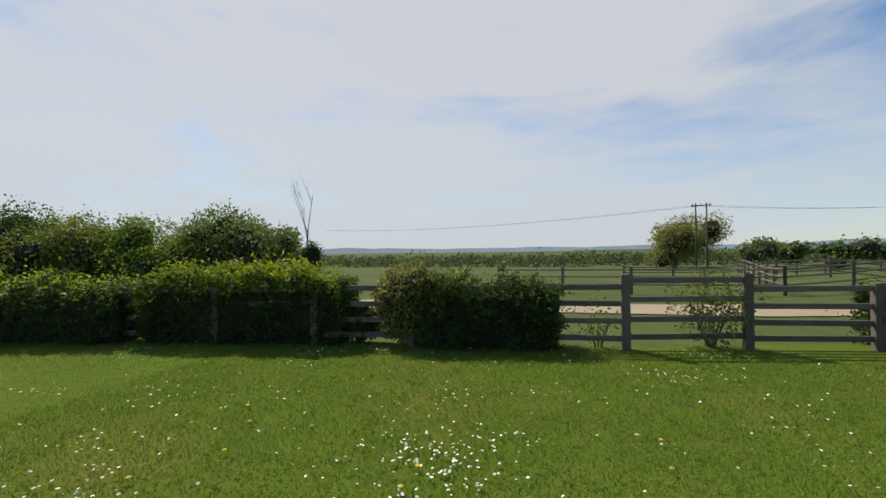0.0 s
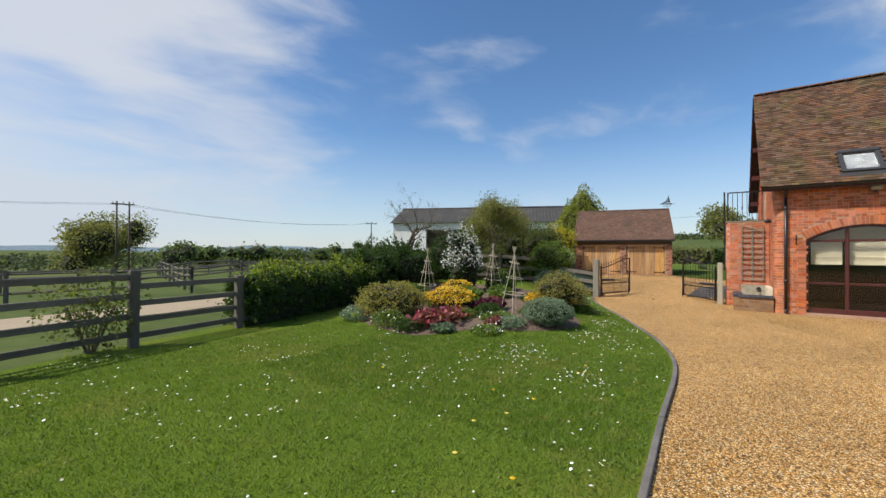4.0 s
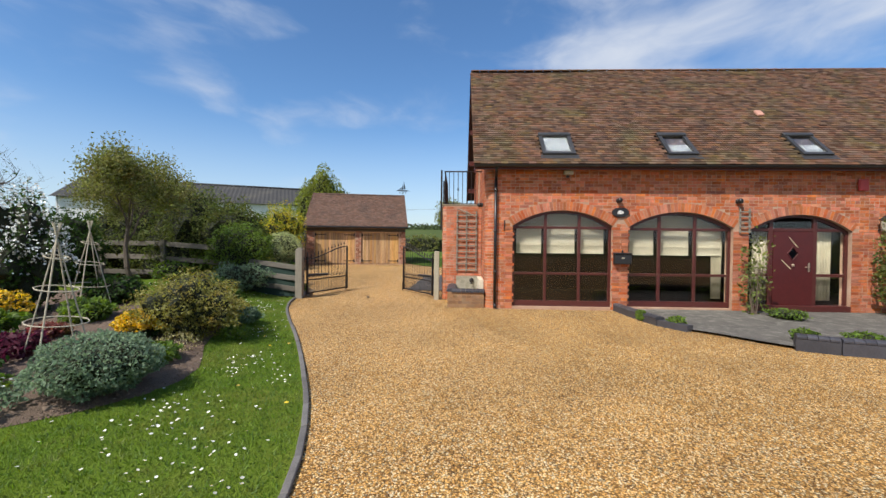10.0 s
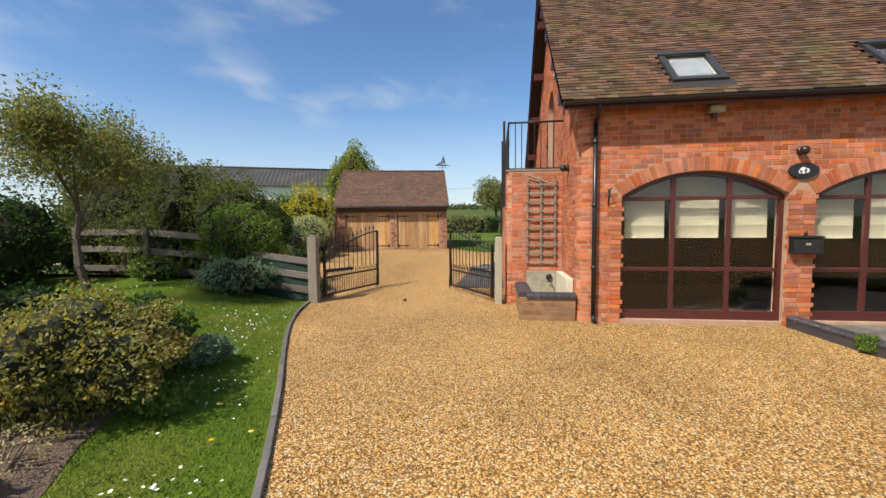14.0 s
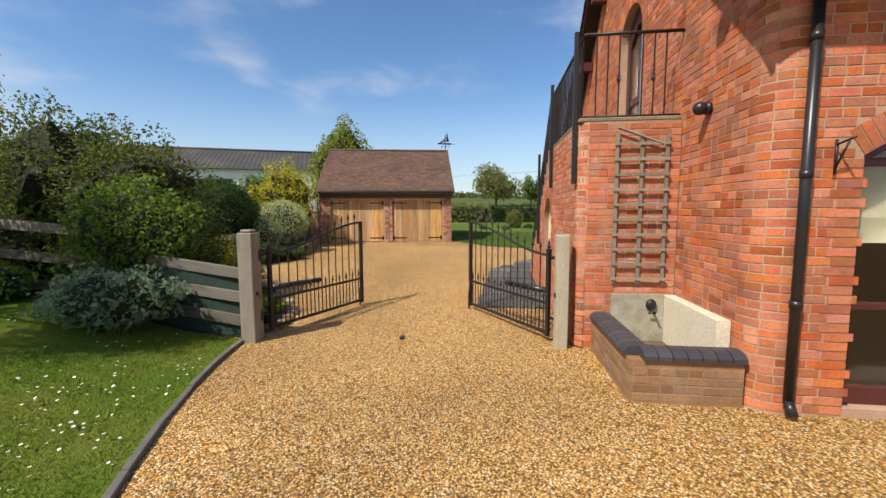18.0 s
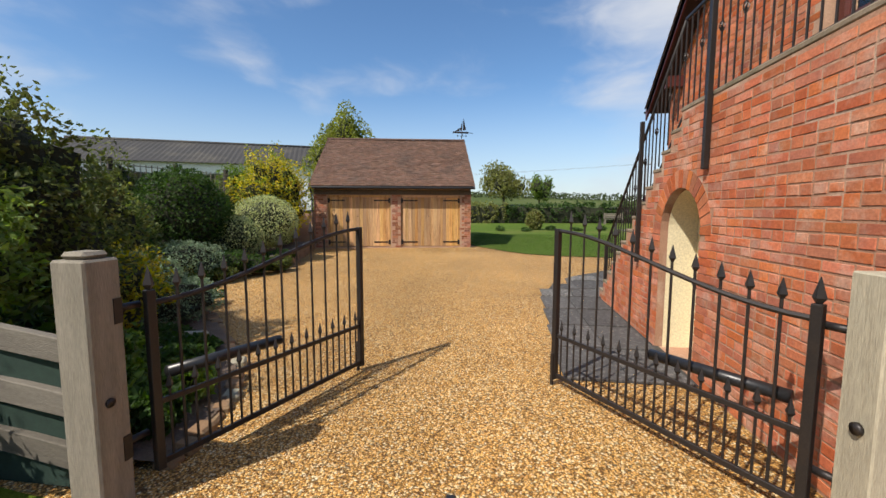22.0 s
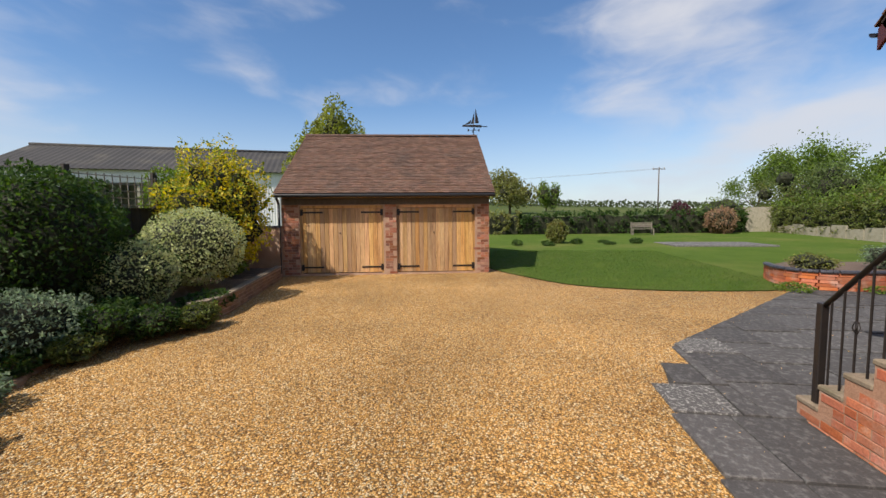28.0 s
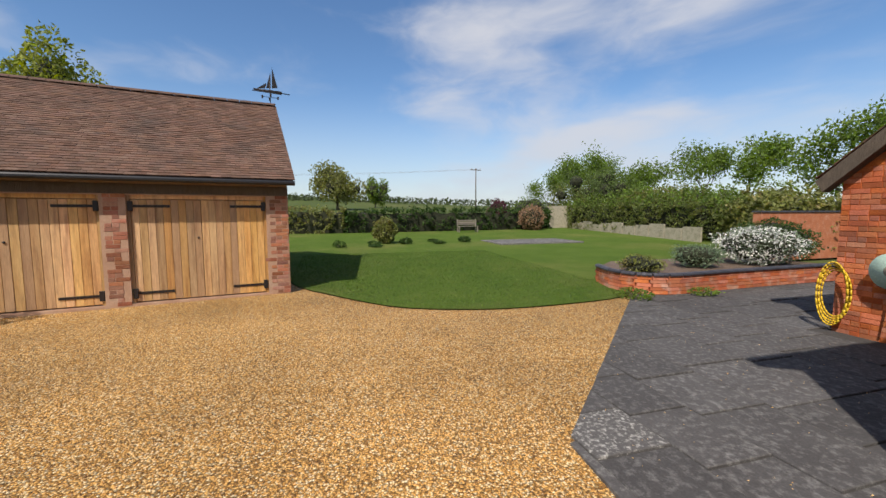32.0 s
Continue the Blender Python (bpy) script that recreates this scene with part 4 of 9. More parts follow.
def roof_trim():
    # ridge tiles
    t_red = M_TILE
    n = 0
    y = GY + 0.3
    while y > HOUSE_END:
        bm = bmesh.new()
        vs = []
        for q in range(7):
            a = math.pi * (0.12 + 0.76 * q / 6)
            for yy in (y, y - 0.29):
                vs.append(bm.verts.new((RX + 0.13 * math.cos(a), yy, RZ - 0.05 + 0.1 * math.sin(a) - 0.008 * (yy == y))))
        for q in range(6):
            bm.faces.new((vs[2 * q], vs[2 * q + 1], vs[2 * q + 3], vs[2 * q + 2]))
        o = part("ridge_tile", bm, M_TILE, house)
        y -= 0.3
    # barge board, gutter, downpipe
    bm = bmesh.new()
    for s, ex in ((1, FX - 0.3), (-1, BX + 0.3)):
        a, b = Vector((ex, 0, EZ - 0.02)), Vector((RX, 0, RZ))
        vs = [bm.verts.new((p.x, yy, p.z + dz)) for p in (a, b) for yy in (GY + 0.27, GY + 0.3) for dz in (-0.2, -0.015)]
        for f in ((0, 1, 3, 2), (4, 6, 7, 5), (0, 4, 5, 1), (2, 3, 7, 6), (0, 2, 6, 4), (1, 5, 7, 3)):
            bm.faces.new([vs[k] for k in f])
    part("barge_board", bm, M_FRAME, house)
    for k in range(4):
        xx = FX + 0.4 + k * 0.95
        box("purlin_end", (xx, GY + 0.006, EZ + (xx - FX) * 0.985 - 0.25), (xx + 0.14, GY + 0.265, EZ + (xx - FX) * 0.985 - 0.08), M_FRAME, house)
        xx = BX - 0.4 - k * 0.95
        box("purlin_end", (xx - 0.14, GY + 0.006, EZ + (BX - xx) * 0.985 - 0.25), (xx, GY + 0.265, EZ + (BX - xx) * 0.985 - 0.08), M_FRAME, house)
    for gx in (FX - 0.34, BX + 0.34):
        bm = bmesh.new()
        prof = [(0.055 * math.cos(a), 0.055 * math.sin(a)) for a in [math.pi + math.pi * q / 8 for q in range(9)]]
        vs = [bm.verts.new((gx + px, yy, EZ - 0.035 + pz)) for yy in (GY + 0.3, HOUSE_END) for px, pz in prof]
        for q in range(8):
            bm.faces.new((vs[q], vs[q + 1], vs[9 + q + 1], vs[9 + q]))
        o = part("gutter", bm, M_BLACK, house, "black half-round gutter")
        o.modifiers.new("thickness", "SOLIDIFY").thickness = 0.004
    box("fascia", (FX - 0.27, HOUSE_END, EZ - 0.13), (FX - 0.245, GY + 0.26, EZ - 0.03), M_FRAME, house)
    for yy in (GY - 0.24, -13.1):
        pipe = tube("downpipe", (FX - 0.06, yy, 0.1), (FX - 0.06, yy, 3.2), 0.036, M_BLACK, house, 12, label="black round downpipe")
        tube("swan_neck", (FX - 0.06, yy, 3.2), (FX - 0.32, yy, 3.43), 0.036, M_BLACK, pipe, 12)
        tube("shoe", (FX - 0.06, yy, 0.12), (FX - 0.12, yy, 0.02), 0.038, M_BLACK, pipe, 12)
        for z in (0.9, 1.9, 2.9):
            tube("bracket", (FX - 0.06, yy, z - 0.03), (FX - 0.06, yy, z + 0.03), 0.043, M_BLACK, pipe, 12)
    for y, u in ((-7.62, 2.45), (-13.0, 2.4)):
        dx, dz = math.cos(SLOPE), math.sin(SLOPE)
        o = (FX - 0.3 + dx * u, y, EZ - 0.02 + dz * u)
        v = box("roof_vent_tile", (-0.13, -0.09, 0.02), (0.13, 0.09, 0.09), mat("pale_clay", (0.5, 0.26, 0.19), rough=0.9), None, 0.02)
        v.matrix_basis = Matrix.Translation(o) @ Matrix.Rotation(-SLOPE, 4, "Y")
        tagged(v, "pale clay ventilation tile standing proud of the roof", "vent")


roof_trim()

# ---- wall furniture ----
def wall_lamp(x, y, z, nx, ny):
    e = thing("wall_lamp", (x, y, z), "small round black lamp on the brick wall", "lamp", "wall lamps", rz=math.degrees(math.atan2(ny, nx)))
    tube("base", (0.002, 0, 0), (0.04, 0, 0), 0.06, M_BLACK, e, 16)
    bm = bmesh.new()
    bmesh.ops.create_uvsphere(bm, u_segments=14, v_segments=8, radius=0.065, matrix=Matrix.Translation((0.09, 0, 0)))
    part("shade", bm, M_BLACK, e, smooth=True)


for y in (-3.32, -6.15):
    wall_lamp(FX - 0.012, y, 2.67, -1, 0)
wall_lamp(14.75, GY + 0.012, 2.62, 0, 1)


def floodlight(x, y, z, rz):
    e = thing("floodlight", (x, y, z), "small grey floodlight under the eaves", "lamp", "floodlights", rz=rz)
    box("bracket", (0.0, -0.03, -0.09), (0.06, 0.03, -0.02), M_BLACK, e)
    box("housing", (0.03, -0.11, -0.03), (0.15, 0.11, 0.08), M_STONE, e, 0.015)
    box("lens", (0.151, -0.09, -0.01), (0.156, 0.09, 0.06), M_BLIND, e)


floodlight(FX - 0.012, -2.08, 3.3, 180)
floodlight(15.6, GY + 0.012, 4.55, 90)

mb = thing("mailbox", (FX - 0.012, -3.41, 1.13), "black metal wall mailbox with a pitched lid", "mailbox")
box("body", (-0.13, -0.2, 0.0), (-0.002, 0.2, 0.23), M_BLACK, mb, 0.01)
box("lid", (-0.15, -0.21, 0.232), (-0.002, 0.21, 0.27), M_BLACK, mb, 0.012)
box("name_plate", (-0.135, -0.03, 0.13), (-0.131, 0.04, 0.16), M_STONE, mb, label="pale name plate")
tube("finial", (-0.06, 0, 0.27), (-0.06, 0, 0.34), 0.02, M_BLACK, mb, 8)

pl = thing("house_sign", (FX - 0.012, -3.37, 2.38), "black oval house sign with a pale picture", "sign")
bm = bmesh.new()
bmesh.ops.create_cone(bm, cap_ends=True, segments=28, radius1=0.5, radius2=0.48, depth=0.03, matrix=Matrix.Translation((-0.015, 0, 0)) @ Matrix.Rotation(-math.pi / 2, 4, "Y") @ Matrix.Diagonal((0.24, 0.42, 1, 1)))
part("plate", bm, M_BLACK, pl)
bm = bmesh.new()
for yy, zz, r in ((0.02, 0.0, 0.05), (-0.03, -0.005, 0.035), (0.06, -0.02, 0.025)):
    bmesh.ops.create_cone(bm, cap_ends=True, segments=14, radius1=r, radius2=r, depth=0.006, matrix=Matrix.Translation((-0.034, yy, zz)) @ Matrix.Rotation(-math.pi / 2, 4, "Y"))
part("picture", bm, M_WHITE, pl, "pale painted shape")

al = thing("alarm_box", (FX - 0.012, -9.02, 2.93), "red alarm box high on the brick wall", "alarm")
box("body", (-0.07, -0.11, 0), (-0.002, 0.11, 0.28), mat("red_plastic", (0.45, 0.04, 0.035), (0.36, 0.035, 0.03), rough=0.4), al, 0.02)

hk = thing("plant_bracket", (FX - 0.012, -0.56, 2.0), "black iron hanging-basket bracket beside the window", "bracket")
tube("back_bar", (-0.01, 0, -0.1), (-0.01, 0, 0.16), 0.01, M_IRON, hk)
tube("arm", (-0.01, 0, 0.12), (-0.17, 0, 0.15), 0.009, M_IRON, hk)
tube("brace", (-0.01, 0, -0.06), (-0.12, 0, 0.13), 0.008, M_IRON, hk)

lan = thing("lantern", (FX - 0.012, -9.42, 1.98), "grey lantern on a wall bracket", "lamp")
tube("bracket", (0, 0, 0.02), (-0.16, 0, 0.06), 0.015, M_IRON, lan)
tube("body", (-0.16, 0, 0.0), (-0.16, 0, 0.26), 0.07, M_STONE, lan, 6, 0.1)
tube("roof", (-0.16, 0, 0.26), (-0.16, 0, 0.36), 0.13, M_IRON, lan, 6, 0.02)


def trellis(name, x, y0, y1, z0, z1, nx, nz, axis, at_y=0.0, label="weathered wooden trellis fixed to the brick wall", peak=False):
    e = thing(name, (x if axis == "y" else y0, at_y if axis != "y" else y0, z0), label, "trellis", "trellises")
    w, h = y1 - y0, z1 - z0
    for k in range(nx):
        yy = w * k / (nx - 1)
        box("upright", (-0.03, yy - 0.018, 0), (-0.012, yy + 0.018, h), M_OAK, e)
    for k in range(nz):
        zz = h * (k + 0.3) / nz
        box("slat", (-0.046, -0.03, zz - 0.016), (-0.0305, w + 0.03, zz + 0.016), M_OAK, e)
    if peak:
        tube("brace", (-0.038, 0.05, h - 0.13), (-0.038, w, h + 0.06), 0.016, M_OAK, e, 4)
    return e


trellis("trellis", SX0 - 0.012, 0.06, 0.6, 0.79, 2.5, 3, 10, "y", peak=True)
trellis("trellis", FX - 0.012, -6.42, -6.2, 1.9, 2.5, 2, 5, "y")
trellis("trellis", FX - 0.012, -12.4, -10.2, 2.1, 2.36, 12, 2, "y")


# ---- iron railing on the stair ----
rail_thing = thing("stair_railing", (0, 0, 0), "black wrought-iron railing with basket twists along the stair", "railing")


def rail_z(x):
    return 3.62 if x < 18.05 else 3.62 - (x - 18.05) * 0.95


def railing():
    yy = SY - 0.06
    fx = SX0 + 0.06

    def knob(bm, p):
        for q in range(4):
            a = q * math.pi / 2
            pts = [(p[0] + 0.022 * math.cos(a + s * 1.6) * math.sin(math.pi * s), p[1] + 0.022 * math.sin(a + s * 1.6) * math.sin(math.pi * s), p[2] - 0.055 + 0.11 * s) for s in (0, 0.25, 0.5, 0.75, 1)]
            for u, v in zip(pts, pts[1:]):
                add_tube(bm, u, v, 0.005, seg=4)

    # level run across the front
    n = 8
    for k in range(1, n):
        y = GY + 0.06 + (yy - GY - 0.06) * k / n
        bm = bmesh.new()
        add_tube(bm, (fx, y, STOP + 0.07), (fx, y, 3.6), 0.009, seg=6)
        if k in (2, 5):
            knob(bm, (fx, y, 3.12))
        part("bar", bm, M_IRON, rail_thing)
    tube("handrail", (fx, GY + 0.01, 3.62), (fx, yy, 3.62), 0.02, M_IRON, rail_thing)
    tube("bottom_rail", (fx, GY + 0.01, STOP + 0.07), (fx, yy, STOP + 0.07), 0.012, M_IRON, rail_thing)
    # side run and the flight
    xs = [fx + 0.115 * k for k in range(1, int((20.74 - fx) / 0.115) + 1)]
    for k, x in enumerate(xs):
        lo = STOP + 0.07 if x < 17.95 else rail_z(x) - 0.93
        bm = bmesh.new()
        add_tube(bm, (x, yy, lo), (x, yy, rail_z(x) - 0.02), 0.009, seg=6)
        if k % 3 == 1:
            knob(bm, (x, yy, (lo + rail_z(x)) / 2 + 0.08))
        part("bar", bm, M_IRON, rail_thing)
    tube("handrail", (fx, yy, 3.62), (18.05, yy, 3.62), 0.02, M_IRON, rail_thing)
    tube("handrail", (18.05, yy, 3.62), (20.77, yy, rail_z(20.77)), 0.02, M_IRON, rail_thing)
    tube("bottom_rail", (fx, yy, STOP + 0.07), (17.95, yy, STOP + 0.07), 0.012, M_IRON, rail_thing)
    tube("bottom_rail", (17.95, yy, rail_z(17.95) - 0.93), (20.75, yy, rail_z(20.75) - 0.93), 0.012, M_IRON, rail_thing)
    for x, lo, hi in ((fx + 0.02, 1.95, 3.66), (17.3, 2.0, 3.64), (18.95, 0.95, rail_z(18.95))):
        box("post", (x - 0.025, SY + 0.012, lo), (x + 0.025, SY + 0.06, hi), M_IRON, rail_thing, 0.004)
    box("newel", (20.74, SY - 0.09, gz(20.7, 1)), (20.8, SY - 0.03, rail_z(20.76) + 0.03), M_IRON, rail_thing, 0.006)


railing()
M_STEP = mat("worn_mossy_step", (0.25, 0.2, 0.14), (0.16, 0.12, 0.08), rough=0.95, scale=6, fine=45, bump=0.6, third=(0.1, 0.1, 0.05), third_scale=4, third_amount=0.6)
box("platform_slab", (SX0 + 0.004, GY + 0.012, STOP), (17.93, SY + 0.004, STOP + 0.05), M_STEP, stair, 0.012)
for k in range(RISERS - 1):
    z = STOP - (k + 1) * STOP / RISERS
    box("tread", (SX1 + k * GOING + 0.004, GY + 0.012, z), (SX1 + (k + 1) * GOING + 0.02, SY + 0.006, z + 0.045), M_STEP, stair, 0.01)

# upper door on the landing
ud = tagged(new("door_2"), "glazed brown door in an arched opening on the stair landing", "door", kind="structure")
bm = bmesh.new()
hd = arch_pts(16.75, 17.75, 2.62, 4.25, 4.75)
holed(bm, hd, [[(16.85, 2.75), (16.85, 3.3), (17.65, 3.3), (17.65, 2.75)], [(16.85, 3.4), (16.85, 4.25), (17.2, 4.5), (17.3, 4.5), (17.65, 4.25), (17.65, 3.4)]], lambda a, u, d: (a, GY - 0.12 - d, u), 0.06)
part("door_leaf", bm, M_FRAME, ud)
for u0, u1 in ((2.74, 3.31), (3.39, 4.52)):
    p = box("pane", (16.84, GY - 0.16, u0), (17.66, GY - 0.152, u1), M_GLASS, ud)
    p.visible_shadow = False
tube("handle", (16.82, GY - 0.09, 3.6), (16.95, GY - 0.09, 3.6), 0.012, M_STONE, ud)

# niche with its cream lining and wall fountain
nb = thing("niche_lining", (0, 0, 0), "cream-painted plaster lining of the arched niche", "niche")
bm = bmesh.new()
holed(bm, [(a, u) for a, u in arch_pts(NICHE[0] + 0.005, NICHE[1] - 0.005, NICHE[2], NICHE[3], NICHE[4] - 0.005)], [], lambda a, u, d: (a, SY - 0.395 - d, u), 0.02)
part("back", bm, M_CREAM, nb)
bm = bmesh.new()
pts = arch_pts(NICHE[0] + 0.012, NICHE[1] - 0.012, NICHE[2], NICHE[3], NICHE[4] - 0.012, 20)
vs = [bm.verts.new((a, y, u)) for a, u in pts for y in (SY - 0.08, SY - 0.393)]
for k in range(len(pts) - 1):
    bm.faces.new((vs[2 * k], vs[2 * k + 1], vs[2 * k + 3], vs[2 * k + 2]))
o = part("side", bm, M_CREAM, nb)
o.modifiers.new("thickness", "SOLIDIFY").thickness = 0.005
fo = thing("wall_fountain", (17.68, SY - 0.39, 0.75), "black cast-iron wall fountain with a small basin", "fountain")
bm = bmesh.new()
bmesh.ops.create_cone(bm, cap_ends=True, segments=18, radius1=0.06, radius2=0.17, depth=0.13, matrix=Matrix.Translation((0, 0.12, 0.06)))
part("basin", bm, M_IRON, fo, smooth=True)
box("back_plate", (-0.12, 0.002, 0.0), (0.12, 0.03, 0.5), M_IRON, fo, 0.03)
bm = bmesh.new()
bmesh.ops.create_uvsphere(bm, u_segments=14, v_segments=9, radius=0.11, matrix=Matrix.Translation((0, 0.05, 0.52)) @ Matrix.Diagonal((1, 0.6, 1.05, 1)))
part("crest", bm, M_IRON, fo, smooth=True)
tube("spout", (0, 0.03, 0.3), (0, 0.12, 0.27), 0.018, M_IRON, fo)

# ---- brick trough in the corner ----
trough = thing("brick_trough", (0, 0, 0), "low brick trough with a blue-brick coping in the wall corner", "trough")
TQ = [(14.05, -0.1), (14.05, 0.72), (15.3, 0.72)]


def blue_coping(parent, pts, z, w=0.13, h=0.085, step=0.115):
    for (ax, ay), (bx, by) in zip(pts, pts[1:]):
        L = math.hypot(bx - ax, by - ay)
        n = max(1, int(L / step))
        ang = math.atan2(by - ay, bx - ax)
        me = None
        for k in range(n):
            c = (k + 0.5) / n
            if me is None:
                bm = bmesh.new()
                prof = [(-w, 0), (-w, h * 0.45), (-w * 0.7, h * 0.85), (-w * 0.25, h), (w * 0.25, h), (w * 0.7, h * 0.85), (w, h * 0.45), (w, 0)]
                hw = L / n / 2 - 0.004
                vs = [bm.verts.new((s, p, q)) for s in (-hw, hw) for p, q in prof]
                m = len(prof)
                for q in range(m):
                    bm.faces.new((vs[q], vs[(q + 1) % m], vs[m + (q + 1) % m], vs[m + q]))
                bm.faces.new(vs[:m]), bm.faces.new(vs[m:])
                o = part("coping_brick", bm, M_BRICK_BLUE, parent)
                me = o.data
            else:
                o = new("coping_brick", me)
                o.parent = parent
            x, y = ax + (bx - ax) * c, ay + (by - ay) * c
            o.matrix_basis = pose(x, y, z(x, y) if callable(z) else z, 0, 0, math.degrees(ang))


box("wall", (13.95, GY + 0.01, -0.1), (14.17, 0.82, 0.36), M_BRICK_DIRTY, trough)
box("wall", (14.175, 0.62, -0.1), (15.32, 0.82, 0.36), M_BRICK_DIRTY, trough)
blue_coping(trough, TQ, 0.362)
box("lining", (14.18, GY + 0.012, 0.05), (15.3, 0.03, 0.66), M_RENDER, trough, label="cream rendered lining")
box("lining", (15.27, 0.035, 0.05), (15.318, 0.615, 0.66), M_STONE, trough, label="mossy stone lining")
box("bed", (14.18, 0.035, 0.0), (15.26, 0.615, 0.12), M_SOIL, trough)
tp = thing("garden_tap", (15.25, 0.18, 0.55), "old iron lion-head tap on the trough's back wall", "tap")
bm = bmesh.new()
bmesh.ops.create_uvsphere(bm, u_segments=12, v_segments=8, radius=0.06, matrix=Matrix.Diagonal((0.6, 1, 1.1, 1)))
part("mask", bm, M_IRON, tp, smooth=True)
tube("spout", (-0.02, 0, -0.03), (-0.12, 0, -0.06), 0.014, M_IRON, tp)
tube("ring", (-0.04, -0.04, -0.09), (-0.04, 0.04, -0.09), 0.01, M_IRON, tp)


# ---- planting helpers ----
def fast_mesh(name, verts, quads, material, parent=None, kind=""):
    """One mesh from arrays of corners and of four- or three-cornered faces."""
    verts, quads = np.asarray(verts, np.float32), np.asarray(quads, np.int32)
    me = bpy.data.meshes.new(name)
    k = quads.shape[1]
    me.vertices.add(len(verts))
    me.vertices.foreach_set("co", verts.ravel())
    me.loops.add(quads.size)
    me.loops.foreach_set("vertex_index", quads.ravel())
    me.polygons.add(len(quads))
    me.polygons.foreach_set("loop_start", np.arange(0, quads.size, k, dtype=np.int32))
    me.polygons.foreach_set("use_smooth", np.zeros(len(quads), bool))
    me.update(calc_edges=True)
    me.materials.append(material)
    ob = new(name, me)
    if parent:
        ob.parent = parent
    if kind:
        ob["kind"] = kind
    return ob


def leaf_cards(pts, size, rng, long=1.9, out=None, droop=0.2):
    """Small folded leaves, one at each point; out: the way that they lean."""
    n = len(pts)
    d = rng.normal(size=(n, 3))
    if out is not None:
        d = d * 0.75 + out
    d[:, 2] -= droop
    d /= np.linalg.norm(d, axis=1)[:, None] + 1e-9
    s = np.cross(d, rng.normal(size=(n, 3)))
    s /= np.linalg.norm(s, axis=1)[:, None] + 1e-9
    nn = np.cross(d, s)
    sz = (size * rng.uniform(0.6, 1.35, n))[:, None]
    base, tip = pts - d * sz * long * 0.5, pts + d * sz * long * 0.5
    left, right = pts + s * sz * 0.5 + nn * sz * 0.18, pts - s * sz * 0.5 + nn * sz * 0.18
    v = np.stack([base, left, tip, right], 1).reshape(-1, 3)
    return v, np.arange(4 * n).reshape(-1, 4)


def lump(dirs, seed, amp, freq=2.2):
    return np.array([1 + amp * noise.fractal(Vector(d * freq) + Vector((seed * 3.1, seed * 1.7, seed)), 0.9, 2.0, 3) for d in dirs])


def core_mesh(name, c, r, seed, amp, material, parent, k=0.78):
    bm = bmesh.new()
    bmesh.ops.create_icosphere(bm, subdivisions=3, radius=1)
    for v in bm.verts:
        d = v.co.normalized()
        f = k * (1 + amp * noise.fractal(d * 2.2 + Vector((seed * 3.1, seed * 1.7, seed)), 0.9, 2.0, 3))
        v.co = Vector((c[0] + d.x * r[0] * f, c[1] + d.y * r[1] * f, max(0.0, c[2] + d.z * r[2] * f)))
    return part(name, bm, material, parent)


# near-black solid cores: the shade inside foliage is put into this colour
M_INNER = mat("foliage_shade", (0.026, 0.03, 0.012), (0.015, 0.018, 0.008), rough=0.95, scale=8, fine=40, bump=0.8, depth=0.03)
M_TWIG = mat("twig", (0.16, 0.12, 0.085), (0.1, 0.075, 0.055), rough=0.95, scale=8)


def shrub(name, x, y, r, label, leaf, n=2600, size=0.035, seed=1, amp=0.35, z0=0.0, category="shrub", flower=None, nf=0, fsize=0.03, stems=5, group="", core=True, top_only=True, fill=0.3):
    """A bush: stems, a near-black shade core and many small leaves on an uneven outline; r: half width, half depth,
    height.
    """
    rng = np.random.default_rng(seed)
    g = gz(x, y) + z0
    e = thing(name, (x, y, g), label, category, group)
    hz = r[2] / 2
    rr = np.array((r[0], r[1], hz))
    d = rng.normal(size=(n, 3))
    d /= np.linalg.norm(d, axis=1)[:, None]
    f = lump(d, seed, amp) * (1 - fill * rng.random(n) ** 2)
    p = d * rr * f[:, None] + (0, 0, hz)
    p[:, 2] = np.maximum(p[:, 2], 0.02)
    v, q = leaf_cards(p, size, rng, out=d * 0.6)
    fast_mesh("foliage", v, q, leaf, e)
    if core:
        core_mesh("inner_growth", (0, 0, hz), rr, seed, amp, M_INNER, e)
    if flower:
        d = rng.normal(size=(nf, 3))
        if top_only:
            d[:, 2] = np.abs(d[:, 2]) * 0.9 - 0.15
        d /= np.linalg.norm(d, axis=1)[:, None]
        p = d * rr * (lump(d, seed, amp) * 1.02)[:, None] + (0, 0, hz)
        p[:, 2] = np.maximum(p[:, 2], 0.03)
        v, q = leaf_cards(p, fsize, rng, long=1.1, out=d * 0.6)
        fast_mesh("blossom", v, q, flower, e)
    for k in range(stems):
        a = rng.uniform(0, 6.28)
        tube("stem", (0.05 * math.cos(a), 0.05 * math.sin(a), 0), (r[0] * 0.5 * math.cos(a), r[1] * 0.5 * math.sin(a), hz * 1.1), 0.012, M_TWIG, e, 5, 0.006)
    return e


